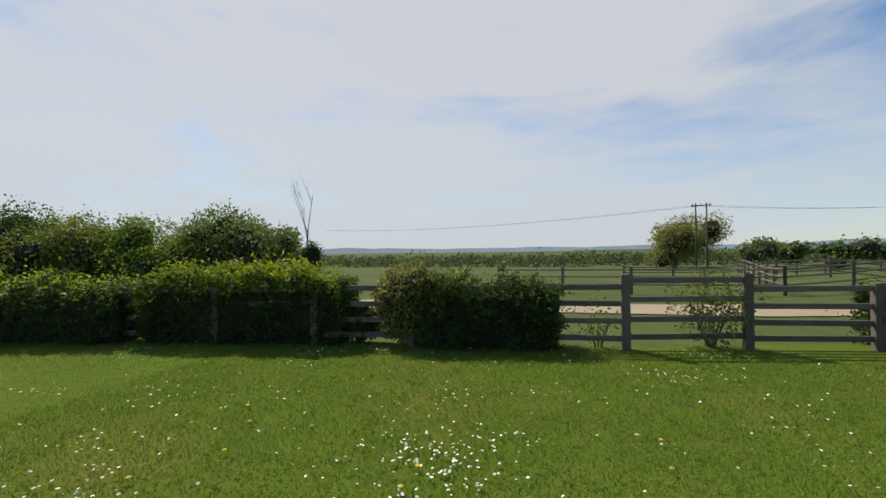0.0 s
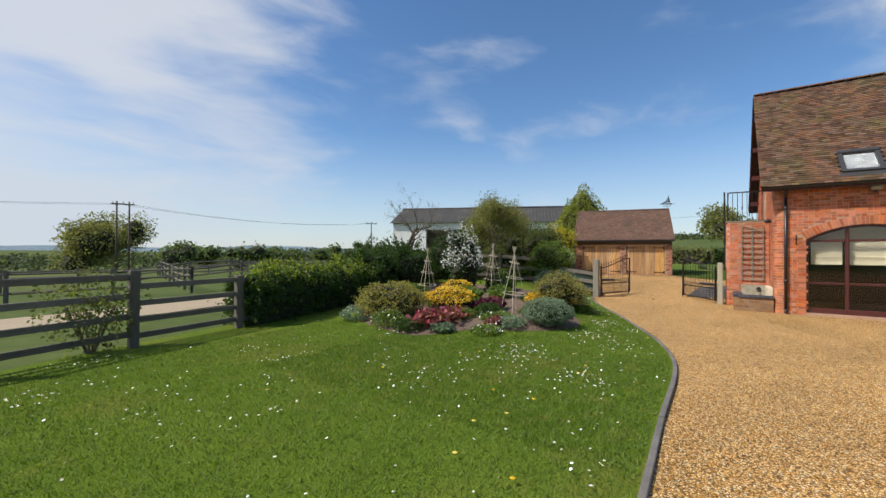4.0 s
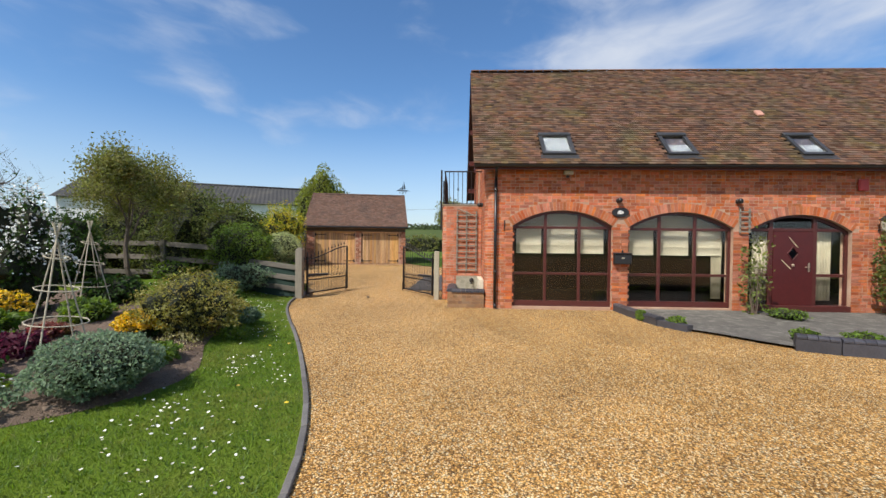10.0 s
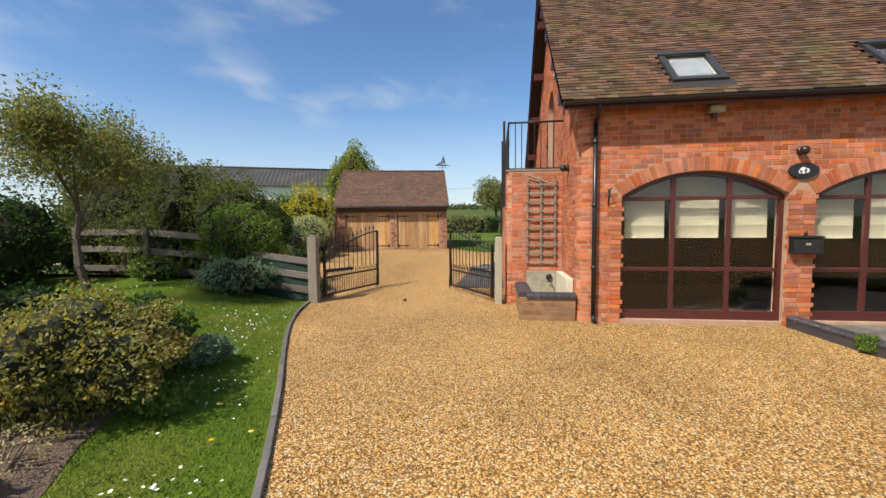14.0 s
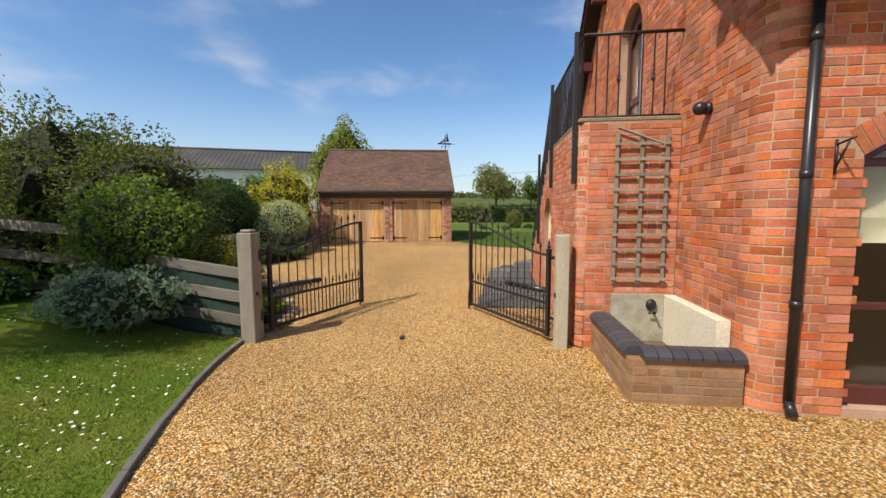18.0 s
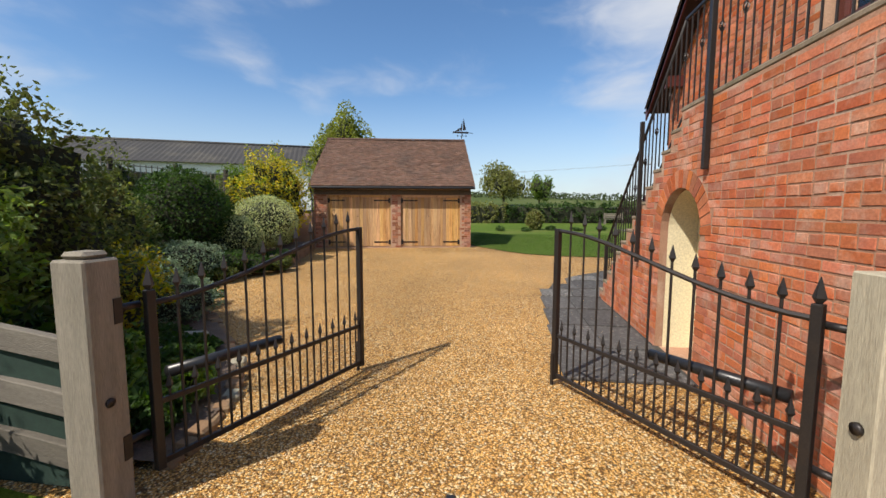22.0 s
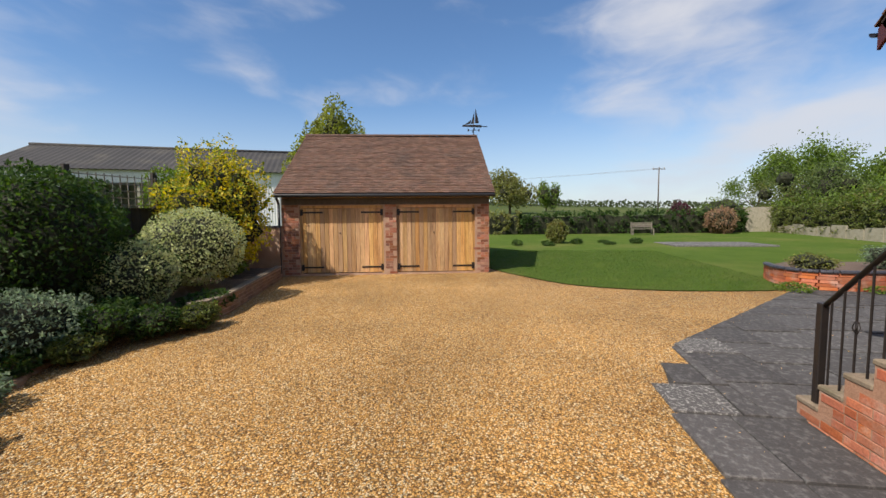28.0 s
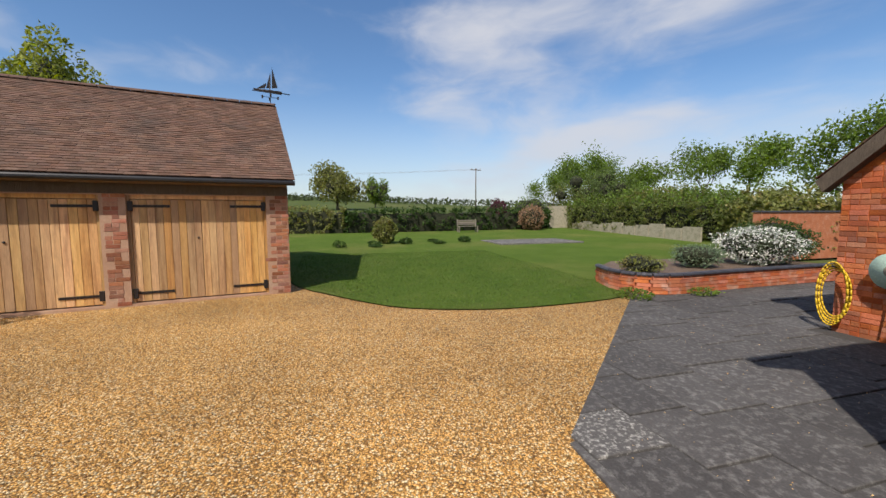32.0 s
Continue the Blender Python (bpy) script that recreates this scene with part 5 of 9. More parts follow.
def hedge(x0, y0, x1, y1, width, height, label, n=6000, size=0.035, seed=1, top=None, top_n=0, leaf=None, name="hedge", z=None, ragged=0.12, group=""):
    rng = np.random.default_rng(seed)
    L = math.hypot(x1 - x0, y1 - y0)
    ang = math.atan2(y1 - y0, x1 - x0)
    g = gz((x0 + x1) / 2, (y0 + y1) / 2) if z is None else z
    e = thing(name, ((x0 + x1) / 2, (y0 + y1) / 2, g), label, "hedge", group, rz=math.degrees(ang))

    def swell(a, b):
        return np.array([noise.fractal(Vector((u * 1.3, v * 1.3, seed * 5.0)), 0.9, 2.0, 3) for u, v in zip(a, b)])

    # sprays of leaves that jut from the sides, the top and the ends
    per = 11
    m = n // per
    way = rng.random(m)
    side = rng.choice((-1.0, 1.0), m)
    a, u, b = rng.uniform(-L / 2, L / 2, m), rng.random(m) ** 0.85 * height, rng.uniform(-width / 2, width / 2, m)
    s1, s2 = swell(a * 1.6, u * 1.6 + side * 7), swell(a * 1.2, b * 2 + 30)
    onside, ontop = way < 0.6, way >= 0.86
    onend = way >= 0.8
    c = np.stack([a, b, u], 1)
    d = np.zeros((m, 3))
    fall = 1 - 0.3 * np.abs(2 * a / L) ** 7
    top_z = (height + s2 * ragged * 2.6) * fall
    c[onside, 1] = (side * width / 2 * (1 - 0.12 * (u / height) ** 3) + side * s1 * ragged * 1.3)[onside]
    c[:, 2] = np.minimum(c[:, 2], top_z - 0.03)
    d[onside, 1], d[onside, 2] = side[onside], 0.15
    ontop = (way >= 0.6) & ~onend
    c[ontop, 2] = top_z[ontop] - 0.05
    d[ontop, 2] = 0.8
    c[onend, 0] = side[onend] * (L / 2 - 0.05 + s1[onend] * ragged)
    d[onend, 0] = side[onend]
    d += rng.normal(0, 0.45, (m, 3))
    d /= np.linalg.norm(d, axis=1)[:, None]
    reach = rng.gamma(2.0, 0.05, m) * (0.6 + 3.0 * ragged)
    k = np.repeat(np.arange(m), per)
    t = np.tile(np.linspace(-0.6, 1.0, per), m)
    p = c[k] + d[k] * (reach[k] * t)[:, None] + rng.normal(0, size * 0.75, (m * per, 3))
    p[:, 2] = np.maximum(p[:, 2], 0.02)
    v, q = leaf_cards(p, size, rng, out=d[k] * 0.9)
    fast_mesh("foliage", v, q, leaf or L_HEDGE, e)
    # lighter leaves along the top put the sun on it into the colour
    if top:
        a, b = rng.uniform(-L / 2, L / 2, top_n), rng.uniform(-width / 2, width / 2, top_n)
        u = (height + swell(a * 1.2, b * 2 + 30) * ragged * 2.6) * (1 - 0.3 * np.abs(2 * a / L) ** 7) + rng.gamma(1.8, 0.05, top_n)
        lip = rng.random(top_n) < 0.3
        b[lip] = np.sign(b[lip]) * (width / 2 + 0.04)
        u[lip] -= rng.random(lip.sum()) * 0.3
        v, q = leaf_cards(np.stack([a, b, u], 1), size * 1.25, rng)
        tagged(fast_mesh("young_growth", v, q, top, e), kind="stuff")
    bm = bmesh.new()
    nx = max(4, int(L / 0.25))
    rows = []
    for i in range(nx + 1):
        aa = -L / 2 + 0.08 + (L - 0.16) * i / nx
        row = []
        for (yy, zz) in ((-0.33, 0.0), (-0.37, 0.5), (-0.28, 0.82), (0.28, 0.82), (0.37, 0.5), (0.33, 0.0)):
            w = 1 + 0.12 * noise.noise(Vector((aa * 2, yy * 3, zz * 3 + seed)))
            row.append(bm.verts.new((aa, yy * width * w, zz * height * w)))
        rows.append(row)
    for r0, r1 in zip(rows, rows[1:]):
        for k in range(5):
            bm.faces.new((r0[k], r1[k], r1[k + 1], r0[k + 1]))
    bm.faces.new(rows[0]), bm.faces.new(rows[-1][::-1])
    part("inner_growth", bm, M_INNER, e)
    return e


def tree(name, x, y, z, height, spread, label, leaf, n=5000, size=0.05, seed=1, trunk_r=0.08, trunk_h=0.35, levels=3, category="tree", leaf_from=2, droop=0.0, clump=0.3, lean=(0, 0), forks=3, bark=None):
    """A trunk that forks into limbs and twigs, with leaves in clumps round the twigs."""
    rng = np.random.default_rng(seed)
    e = thing(name, (x, y, z), label, category)
    bm = bmesh.new()
    ends = []

    def grow(p, d, length, r, lev):
        steps = 3
        for k in range(steps):
            nd = (d + Vector(rng.normal(0, 0.16, 3)) + Vector((0, 0, 0.06))).normalized()
            q = p + nd * length / steps
            add_tube(bm, p, q, r, r * 0.82, 6 if lev < 2 else 4, caps=False)
            p, d, r = q, nd, r * 0.82
            if lev >= leaf_from:
                ends.append((p, lev))
        if lev < levels:
            for k in range(forks + int(rng.random() < 0.6)):
                side = Vector(rng.normal(0, 1, 3))
                side = (side - d * side.dot(d)).normalized()
                nd = (d * rng.uniform(0.55, 1.0) + side * rng.uniform(0.45, 0.95) * spread + Vector((0, 0, 0.15))).normalized()
                grow(p - d * length * rng.uniform(0, 0.35), nd, length * rng.uniform(0.55, 0.8), r * 0.72, lev + 1)

    grow(Vector((0, 0, -0.05)), Vector((lean[0], lean[1], 1)).normalized(), height * trunk_h, trunk_r, 0)
    c = np.array([tuple(p) for p, l in ends])
    if len(c) and n:
        # let the crown stand over the foot
        mx, my, mz = c.mean(axis=0)
        for v in bm.verts:
            k = max(0.0, v.co.z / mz)
            v.co.x -= mx * k
            v.co.y -= my * k
        c[:, 0] -= mx * c[:, 2] / mz
        c[:, 1] -= my * c[:, 2] / mz
    part("trunk", bm, bark or M_BARK, e)
    if n and ends:
        idx = rng.integers(0, len(c), n)
        pts = c[idx] + np.clip(rng.normal(0, clump, (n, 3)), -1.7 * clump, 1.7 * clump) * (1, 1, 0.8)
        v, q = leaf_cards(pts, size, rng, droop=0.2 + droop)
        fast_mesh("crown", v, q, leaf, e)
    return e


def far_crown(name, x, y, z, r, label, leaf, n=1500, size=0.25, seed=1, lobes=6, category="tree", trunk=True, core=0.64):
    """A distant tree: trunk, a few limbs, and a crown of leaf clumps with gaps."""
    rng = np.random.default_rng(seed)
    e = thing(name, (x, y, z), label, category)
    if trunk:
        tube("trunk", (0, 0, -0.3), (0, 0, r[2] * 0.55), r[0] * 0.06, M_BARK, e, 7, r[0] * 0.035)
        for k in range(4):
            a = rng.uniform(0, 6.28)
            tube("limb", (0, 0, r[2] * rng.uniform(0.25, 0.45)), (r[0] * 0.5 * math.cos(a), r[1] * 0.5 * math.sin(a), r[2] * 0.7), r[0] * 0.03, M_BARK, e, 5, r[0] * 0.012)
    c = rng.normal(0, 0.42, (lobes, 3)) * (r[0], r[1], r[2] * 0.32) + (0, 0, r[2] * (0.6 if trunk else 0.48))
    idx = rng.integers(0, lobes, n)
    d = rng.normal(size=(n, 3))
    d /= np.linalg.norm(d, axis=1)[:, None]
    rad = np.array((r[0] * 0.48, r[1] * 0.48, r[2] * 0.28)) * rng.uniform(0.75, 1.25, (lobes, 1))[idx]
    f = lump(d, seed, 0.4, 3.0) * (1 - 0.35 * rng.random(n) ** 2)
    p = c[idx] + d * rad * f[:, None]
    p[:, 2] = np.maximum(p[:, 2], 0.05)
    v, q = leaf_cards(p, size, rng, long=1.3)
    fast_mesh("crown", v, q, leaf, e)
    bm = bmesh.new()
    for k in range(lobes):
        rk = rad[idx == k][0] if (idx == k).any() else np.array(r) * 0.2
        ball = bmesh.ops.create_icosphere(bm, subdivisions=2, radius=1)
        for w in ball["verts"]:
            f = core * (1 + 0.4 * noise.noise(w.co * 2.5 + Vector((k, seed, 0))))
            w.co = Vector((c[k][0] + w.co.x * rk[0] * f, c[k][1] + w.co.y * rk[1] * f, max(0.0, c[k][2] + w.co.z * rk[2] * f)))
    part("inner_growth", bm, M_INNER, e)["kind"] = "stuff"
    return e


# ---- front boundary: fence and hedges ----
FENCE = [(-17.0, 3.35), (-17.2, 4.9), (-16.0, 6.1), (-14.0, 6.55), (-12.0, 6.95), (-9.9, 7.35), (-7.8, 7.7), (-5.8, 8.05), (-3.92, 8.3), (-2.04, 8.55), (-0.15, 8.8), (1.85, 9.25), (3.85, 9.6), (6.0, 10.15), (8.1, 10.75), (10.2, 11.4), (12.3, 12.1), (14.2, 12.8), (15.75, 13.3)]
SIDE = [(15.3, 7.15), (15.5, 9.26), (15.65, 11.3)]


def post_rail(name, pts, heights, label, rails=4, sec=0.14, rail_h=0.1, top=None, first=None):
    e = thing(name, (pts[0][0], pts[0][1], 0), label, "fence")
    ox, oy = pts[0]
    for (x, y), h in zip(pts, heights):
        bm = bmesh.new()
        g = gz(x, y)
        add_box(bm, (x - ox - sec / 2, y - oy - sec / 2, -0.1 + g), (x - ox + sec / 2, y - oy + sec / 2, h + g), None, 0.008)
        for v in bm.verts:
            if v.co.z > 0.5 + g:
                v.co.z += random.uniform(-0.015, 0.015)
        part("post", bm, M_POST, e)
    for k, ((ax, ay), (bx, by)) in enumerate(zip(pts, pts[1:])):
        h = min(heights[k], heights[k + 1])
        ang = math.atan2(by - ay, bx - ax)
        L = math.hypot(bx - ax, by - ay)
        for r in range(rails):
            ga, gb = gz(ax, ay), gz(bx, by)
            z = h * (0.16 + 0.76 * r / (rails - 1)) + ga
            o = box("rail", (0, -0.02, -rail_h / 2), (L - sec * 0.9, 0.02, rail_h / 2), M_RAIL, e, 0.006)
            o.matrix_basis = pose(ax - ox + math.cos(ang) * sec * 0.45, ay - oy + math.sin(ang) * sec * 0.45, z + random.uniform(-0.015, 0.015), 0, random.uniform(-0.5, 0.5) - math.degrees(math.atan2(gb - ga, L)), math.degrees(ang))
    return e


post_rail("fence", FENCE, [1.15, 1.15, 1.15, 1.15, 1.15, 1.15, 1.15, 1.15, 1.17, 1.18, 1.3, 1.3, 1.12, 1.12, 1.12, 1.12, 1.12, 1.12, 1.12], "weathered four-rail wooden fence along the lawn")
hedge(-5.25, 8.38, -9.4, 7.64, 0.75, 1.3, "clipped dark green hedge grown through the fence", n=22000, size=0.034, seed=2, top=L_HEDGE_TOP, top_n=4600, group="lawn hedges")
hedge(-9.75, 7.5, -15.0, 6.46, 0.85, 1.15, "clipped dark green hedge grown through the fence", n=22000, size=0.036, seed=3, top=L_HEDGE_TOP, top_n=1500, group="lawn hedges")
hedge(-1.35, 8.84, -3.7, 8.48, 0.8, 1.12, "loose dark green hedge grown through the fence", n=26000, size=0.029, seed=4, ragged=0.2, top=L_OLIVE, top_n=500, group="lawn hedges")
hedge(4.0, 9.76, 9.2, 11.24, 0.85, 1.12, "dark green hedge with lighter yellow-green top leaves along the fence", n=24000, size=0.036, seed=5, ragged=0.18, top=L_HEDGE_TOP, top_n=2500, group="lawn hedges")
hedge(9.2, 11.1, 13.6, 12.6, 1.2, 1.5, "overgrown dark hedge along the fence", n=16000, size=0.045, seed=6, ragged=0.3, group="lawn hedges")
shrub("shrub", 1.3, 9.3, (0.65, 0.4, 1.35), "thin sprawling shrub growing through the fence rails", L_TREE, n=1500, size=0.038, seed=11, core=False, stems=16, amp=0.5, fill=0.8)
shrub("shrub", -0.6, 8.85, (0.4, 0.3, 0.9), "thin sprawling shrub growing through the fence rails", L_TREE, n=220, size=0.035, seed=12, core=False, stems=9, amp=0.5, fill=0.8)
shrub("shrub", -3.95, 8.4, (0.8, 0.42, 1.5), "olive shrub with bronze shoots beside the hedge", L_OLIVE, n=6500, size=0.036, seed=15, amp=0.35)
shrub("shrub", -5.0, 8.42, (0.4, 0.35, 0.75), "low dark shrub between the hedges", L_HEDGE, n=1600, size=0.04, seed=13)
shrub("shrub", -15.9, 4.95, (1.2, 0.8, 1.0), "rounded yellow-green shrub at the hedge's end", L_HEDGE_TOP, n=3500, size=0.05, seed=14)
post_rail("fence", SIDE, [1.13, 1.13, 1.13], "weathered three-rail wooden fence beside the gate", rails=3, rail_h=0.14)
e = thing("fence", (15.19, 5.05, 0), "weathered wooden fence panel joined to the gate post", "fence")
for z in (0.22, 0.53, 0.84):
    o = box("rail", (0, -0.025, -0.07), (2.0, 0.025, 0.07), M_RAIL, e, 0.006)
    o.matrix_basis = pose(0.01, 0.09, z, 0, random.uniform(-0.6, 0.6) - 7, 87)
box("netting", (0.05, 0.12, 0.02), (0.056, 2.0, 0.92), mat("dark_green_mesh", (0.012, 0.03, 0.022), (0.02, 0.05, 0.035), rough=0.8, scale=30, fine=200), e, label="dark green windbreak netting")

# ---- gate ----
gpl = thing("gate_post", (15.17, 5.05, 0), "thick weathered oak gate post with a chamfered top", "post", "gate posts")
bm = bmesh.new()
add_box(bm, (-0.1, -0.1, -0.1), (0.1, 0.1, 1.37), None, 0.012)
add_box(bm, (-0.075, -0.075, 1.371), (0.075, 0.075, 1.41), None, 0.02)
part("post", bm, M_OAK, gpl)
gpr = thing("gate_post", (15.36, 1.17, 0), "pale square timber gate post against the brick corner", "post", "gate posts")
bm = bmesh.new()
add_box(bm, (-0.1, -0.07, -0.1), (0.1, 0.07, 1.345), None, 0.008)
part("post", bm, mat("pale_timber", (0.42, 0.38, 0.28), (0.3, 0.27, 0.2), rough=0.9, scale=3, fine=25, bump=0.5, stretch=(6, 6, 0.7)), gpr)
for z in (0.28, 1.05):
    tube("hinge", (0.1, 0.03, z), (0.2, 0.09, z), 0.022, M_IRON, gpr)
    tube("hinge_plate", (0.1, 0.03, z - 0.06), (0.1, 0.03, z + 0.06), 0.03, M_IRON, gpr)
tube("eye", (-0.02, 0.07, 0.62), (-0.02, 0.09, 0.62), 0.03, M_IRON, gpr, 12)
for z in (0.3, 1.08):
    tube("hinge", (0.1, -0.05, z), (0.22, -0.08, z), 0.022, M_IRON, gpl)
    box("hinge_plate", (0.04, -0.106, z - 0.07), (0.09, -0.1, z + 0.07), M_IRON, gpl)
tube("bolt_head", (-0.02, -0.1, 0.6), (-0.02, -0.112, 0.6), 0.025, M_IRON, gpl, 10)


def gate_leaf(x, y, rz, flip, label):
    """A leaf 1.88 m long that swells from 1.05 m at the hinge to 1.42 m at the tip, with spear heads."""
    e = thing("gate", (x, y, 0.0), label, "gate", "gate leaves", rz=rz)
    L = 1.88

    def top(s):
        t = s / L
        return 1.08 + 0.36 * (3 * t * t - 2 * t ** 3)

    def spear(bm, s, z, k=1.0):
        add_tube(bm, (s, 0, z), (s, 0, z + 0.025 * k), 0.011 * k, 0.027 * k, 4)
        add_tube(bm, (s, 0, z + 0.025 * k), (s, 0, z + 0.115 * k), 0.027 * k, 0.002, 4)

    box("stile", (-0.025, -0.025, 0.05), (0.025, 0.025, 1.16), M_IRON, e, 0.004)
    box("stile", (L - 0.025, -0.025, 0.05), (L + 0.025, 0.025, 1.46), M_IRON, e, 0.004)
    bm = bmesh.new()
    spear(bm, 0, 1.16, 1.2)
    part("spear_head", bm, M_IRON, e)
    for z, r in ((0.09, 0.02), (0.47, 0.018)):
        box("cross_rail", (0.026, -0.012, z - r), (L - 0.026, 0.012, z + r), M_IRON, e, 0.003)
    bm = bmesh.new()
    n = 20
    rings = []
    for k in range(n + 1):
        c = 0.026 + (L - 0.052) * k / n
        rings.append([bm.verts.new((c, 0.016 * math.cos(q * math.pi / 3), top(c) + 0.018 * math.sin(q * math.pi / 3))) for q in range(6)])
    for r0, r1 in zip(rings, rings[1:]):
        for q in range(6):
            bm.faces.new((r0[q], r0[(q + 1) % 6], r1[(q + 1) % 6], r1[q]))
    bm.faces.new(rings[0]), bm.faces.new(rings[-1][::-1])
    part("top_rail", bm, M_IRON, e)
    m = 12
    for k in range(1, m):
        s = L * k / m
        bm = bmesh.new()
        add_tube(bm, (s, 0, 0.11), (s, 0, top(s) + 0.07), 0.009, seg=6)
        spear(bm, s, top(s) + 0.07)
        part("bar", bm, M_IRON, e)
    for k in range(m):
        s = L * (k + 0.5) / m
        bm = bmesh.new()
        add_tube(bm, (s, 0, 0.11), (s, 0, 0.53), 0.008, seg=6)
        spear(bm, s, 0.53, 0.9)
        part("dog_bar", bm, M_IRON, e)
    box("drop_bolt", (L - 0.02, 0.026, 0.0), (L + 0.01, 0.045, 0.3), M_IRON, e)
    tube("gate_motor", (0.12, 0.1 * flip, 0.6), (0.95, 0.06 * flip, 0.58), 0.04, M_BLACK, e, 12, label="black gate motor arm")
    return e


gate_leaf(15.42, 4.93, -21, 1, "black iron gate leaf with spear heads standing half open")
gate_leaf(15.55, 1.3, 34, -1, "black iron gate leaf with spear heads standing half open")
tube_stop = box("gate_stop", (15.4, 3.12, -0.02), (15.46, 3.18, 0.03), M_BLACK, None, 0.01)
tagged(tube_stop, "small black gate stop set in the gravel", "gate stop")


# ---- kerb ----
def kerb_run():
    e = thing("kerb", (0, 0, 0), "dark stone kerb edging the lawn", "kerb")
    pts = KERB
    for a, b in zip(pts, pts[1:]):
        d = b - a
        o = box("kerb_stone", (0.004, -0.028, -0.12), (d.length - 0.004, 0.028, 0.018), M_KERB, e, 0.007)
        o.matrix_basis = pose(a.x, a.y, random.uniform(-0.008, 0.008), 0, 0, math.degrees(math.atan2(d.y, d.x)))
    return e


kerb_run()

# ---- flower bed on the lawn ----
bed = smooth_line([(5.6, 7.2), (5.4, 6.0), (6.3, 5.4), (7.0, 4.4), (7.9, 3.75), (8.7, 3.75), (9.5, 4.2), (10.6, 4.6), (11.6, 5.1), (12.1, 6.0), (12.6, 8.2), (12.4, 10.8), (9.5, 10.2), (7.0, 9.0), (5.8, 8.0), (5.6, 7.2)], 0.4)
bm = bmesh.new()
c = bm.verts.new((9.2, 6.6, gz(9.2, 6.6) + 0.03))
ring = [bm.verts.new((p.x, p.y, gz(p.x, p.y) + 0.006)) for p in bed[:-1]]
n = len(ring)
for f in (0.88, 0.75, 0.6, 0.45, 0.3, 0.15):
    inner = []
    for p in bed[:-1]:
        x, y = p.x * f + 9.2 * (1 - f), p.y * f + 6.6 * (1 - f)
        inner.append(bm.verts.new((x, y, gz(x, y) + 0.025 + 0.02 * random.random())))
    for k in range(n):
        bm.faces.new((ring[k], ring[(k + 1) % n], inner[(k + 1) % n], inner[k]))
    ring = inner
for k in range(n):
    bm.faces.new((ring[k], ring[(k + 1) % n], c))
tagged(part("flower_bed", bm, M_SOIL), "bare brown soil of the island flower bed", "flower bed", kind="structure")

shrub("lavender", 7.8, 4.2, (0.56, 0.5, 0.6), "rounded grey-green lavender bush at the bed's edge", L_GREY, n=9000, size=0.02, seed=21, amp=0.22)
shrub("shrub", 9.95, 4.65, (0.75, 0.7, 0.9), "spreading bronze-green shrub in the island bed", L_BRONZE, n=13000, size=0.022, seed=22, amp=0.5, stems=12, fill=0.5)
shrub("shrub", 10.6, 4.9, (0.6, 0.55, 0.8), "small dark green shrub in the island bed", L_HEDGE, n=2200, size=0.035, seed=23)
shrub("alyssum", 9.5, 5.15, (0.28, 0.28, 0.42), "cushion of bright yellow flowers", L_HEDGE, n=600, size=0.03, seed=24, flower=L_YELLOW, nf=2200, fsize=0.035)
shrub("alyssum", 7.7, 6.75, (0.62, 0.5, 0.6), "cushion of bright yellow flowers", L_HEDGE, n=700, size=0.03, seed=25, flower=L_YELLOW, nf=3600, fsize=0.035)
shrub("alyssum", 9.9, 7.9, (0.45, 0.45, 0.55), "cushion of bright yellow flowers", L_HEDGE, n=600, size=0.03, seed=26, flower=L_YELLOW, nf=2200, fsize=0.035)
shrub("alyssum", 10.5, 5.0, (0.26, 0.26, 0.72), "cushion of bright yellow flowers", L_HEDGE, n=400, size=0.03, seed=27, flower=L_YELLOW, nf=900, fsize=0.035)
shrub("shrub", 6.5, 7.6, (0.85, 0.75, 0.85), "bronze-green shrub at the bed's corner", L_BRONZE, n=9000, size=0.028, seed=28, amp=0.45, fill=0.5)
shrub("bergenia", 6.45, 6.15, (0.75, 0.45, 0.34), "low broad-leaved plant with red leaves and pink flowers", L_RUST, n=460, size=0.08, seed=29, flower=L_PINK, nf=70, fsize=0.09, core=False)
shrub("heuchera", 8.3, 5.95, (0.5, 0.4, 0.28), "low plum-purple leaved plant", L_PURPLE, n=700, size=0.06, seed=30, core=False)
shrub("perennial", 7.3, 5.2, (0.4, 0.35, 0.22), "low green perennial with small white flowers", L_BRIGHT, n=800, size=0.04, seed=31, flower=L_WHITE, nf=80, core=False)
shrub("perennial", 8.9, 7.0, (0.55, 0.45, 0.5), "leafy green perennial in the bed", L_BRIGHT, n=1500, size=0.05, seed=32)
shrub("perennial", 6.4, 4.95, (0.35, 0.3, 0.16), "low green perennial with small white flowers", L_BRIGHT, n=600, size=0.035, seed=33, flower=L_WHITE, nf=60, core=False)
shrub("perennial", 11.2, 4.55, (0.3, 0.3, 0.3), "blue-grey leafy perennial by the lawn", L_GREY, n=900, size=0.04, seed=34, core=False)
shrub("perennial", 8.7, 4.3, (0.26, 0.24, 0.24), "leafy green perennial at the bed's edge", L_BRIGHT, n=700, size=0.04, seed=66, core=False)
shrub("perennial", 8.35, 4.9, (0.22, 0.2, 0.18), "leafy green perennial in the bare soil", L_BRIGHT, n=500, size=0.035, seed=67, core=False)
shrub("perennial", 10.1, 4.05, (0.25, 0.2, 0.2), "low green perennial at the bed's edge", L_BRIGHT, n=500, size=0.03, seed=35, core=False)
shrub("tuft_grass", 9.1, 4.35, (0.3, 0.28, 0.26), "tuft of straw-coloured ornamental grass", L_STRAW, n=500, size=0.012, seed=36, core=False, stems=20)
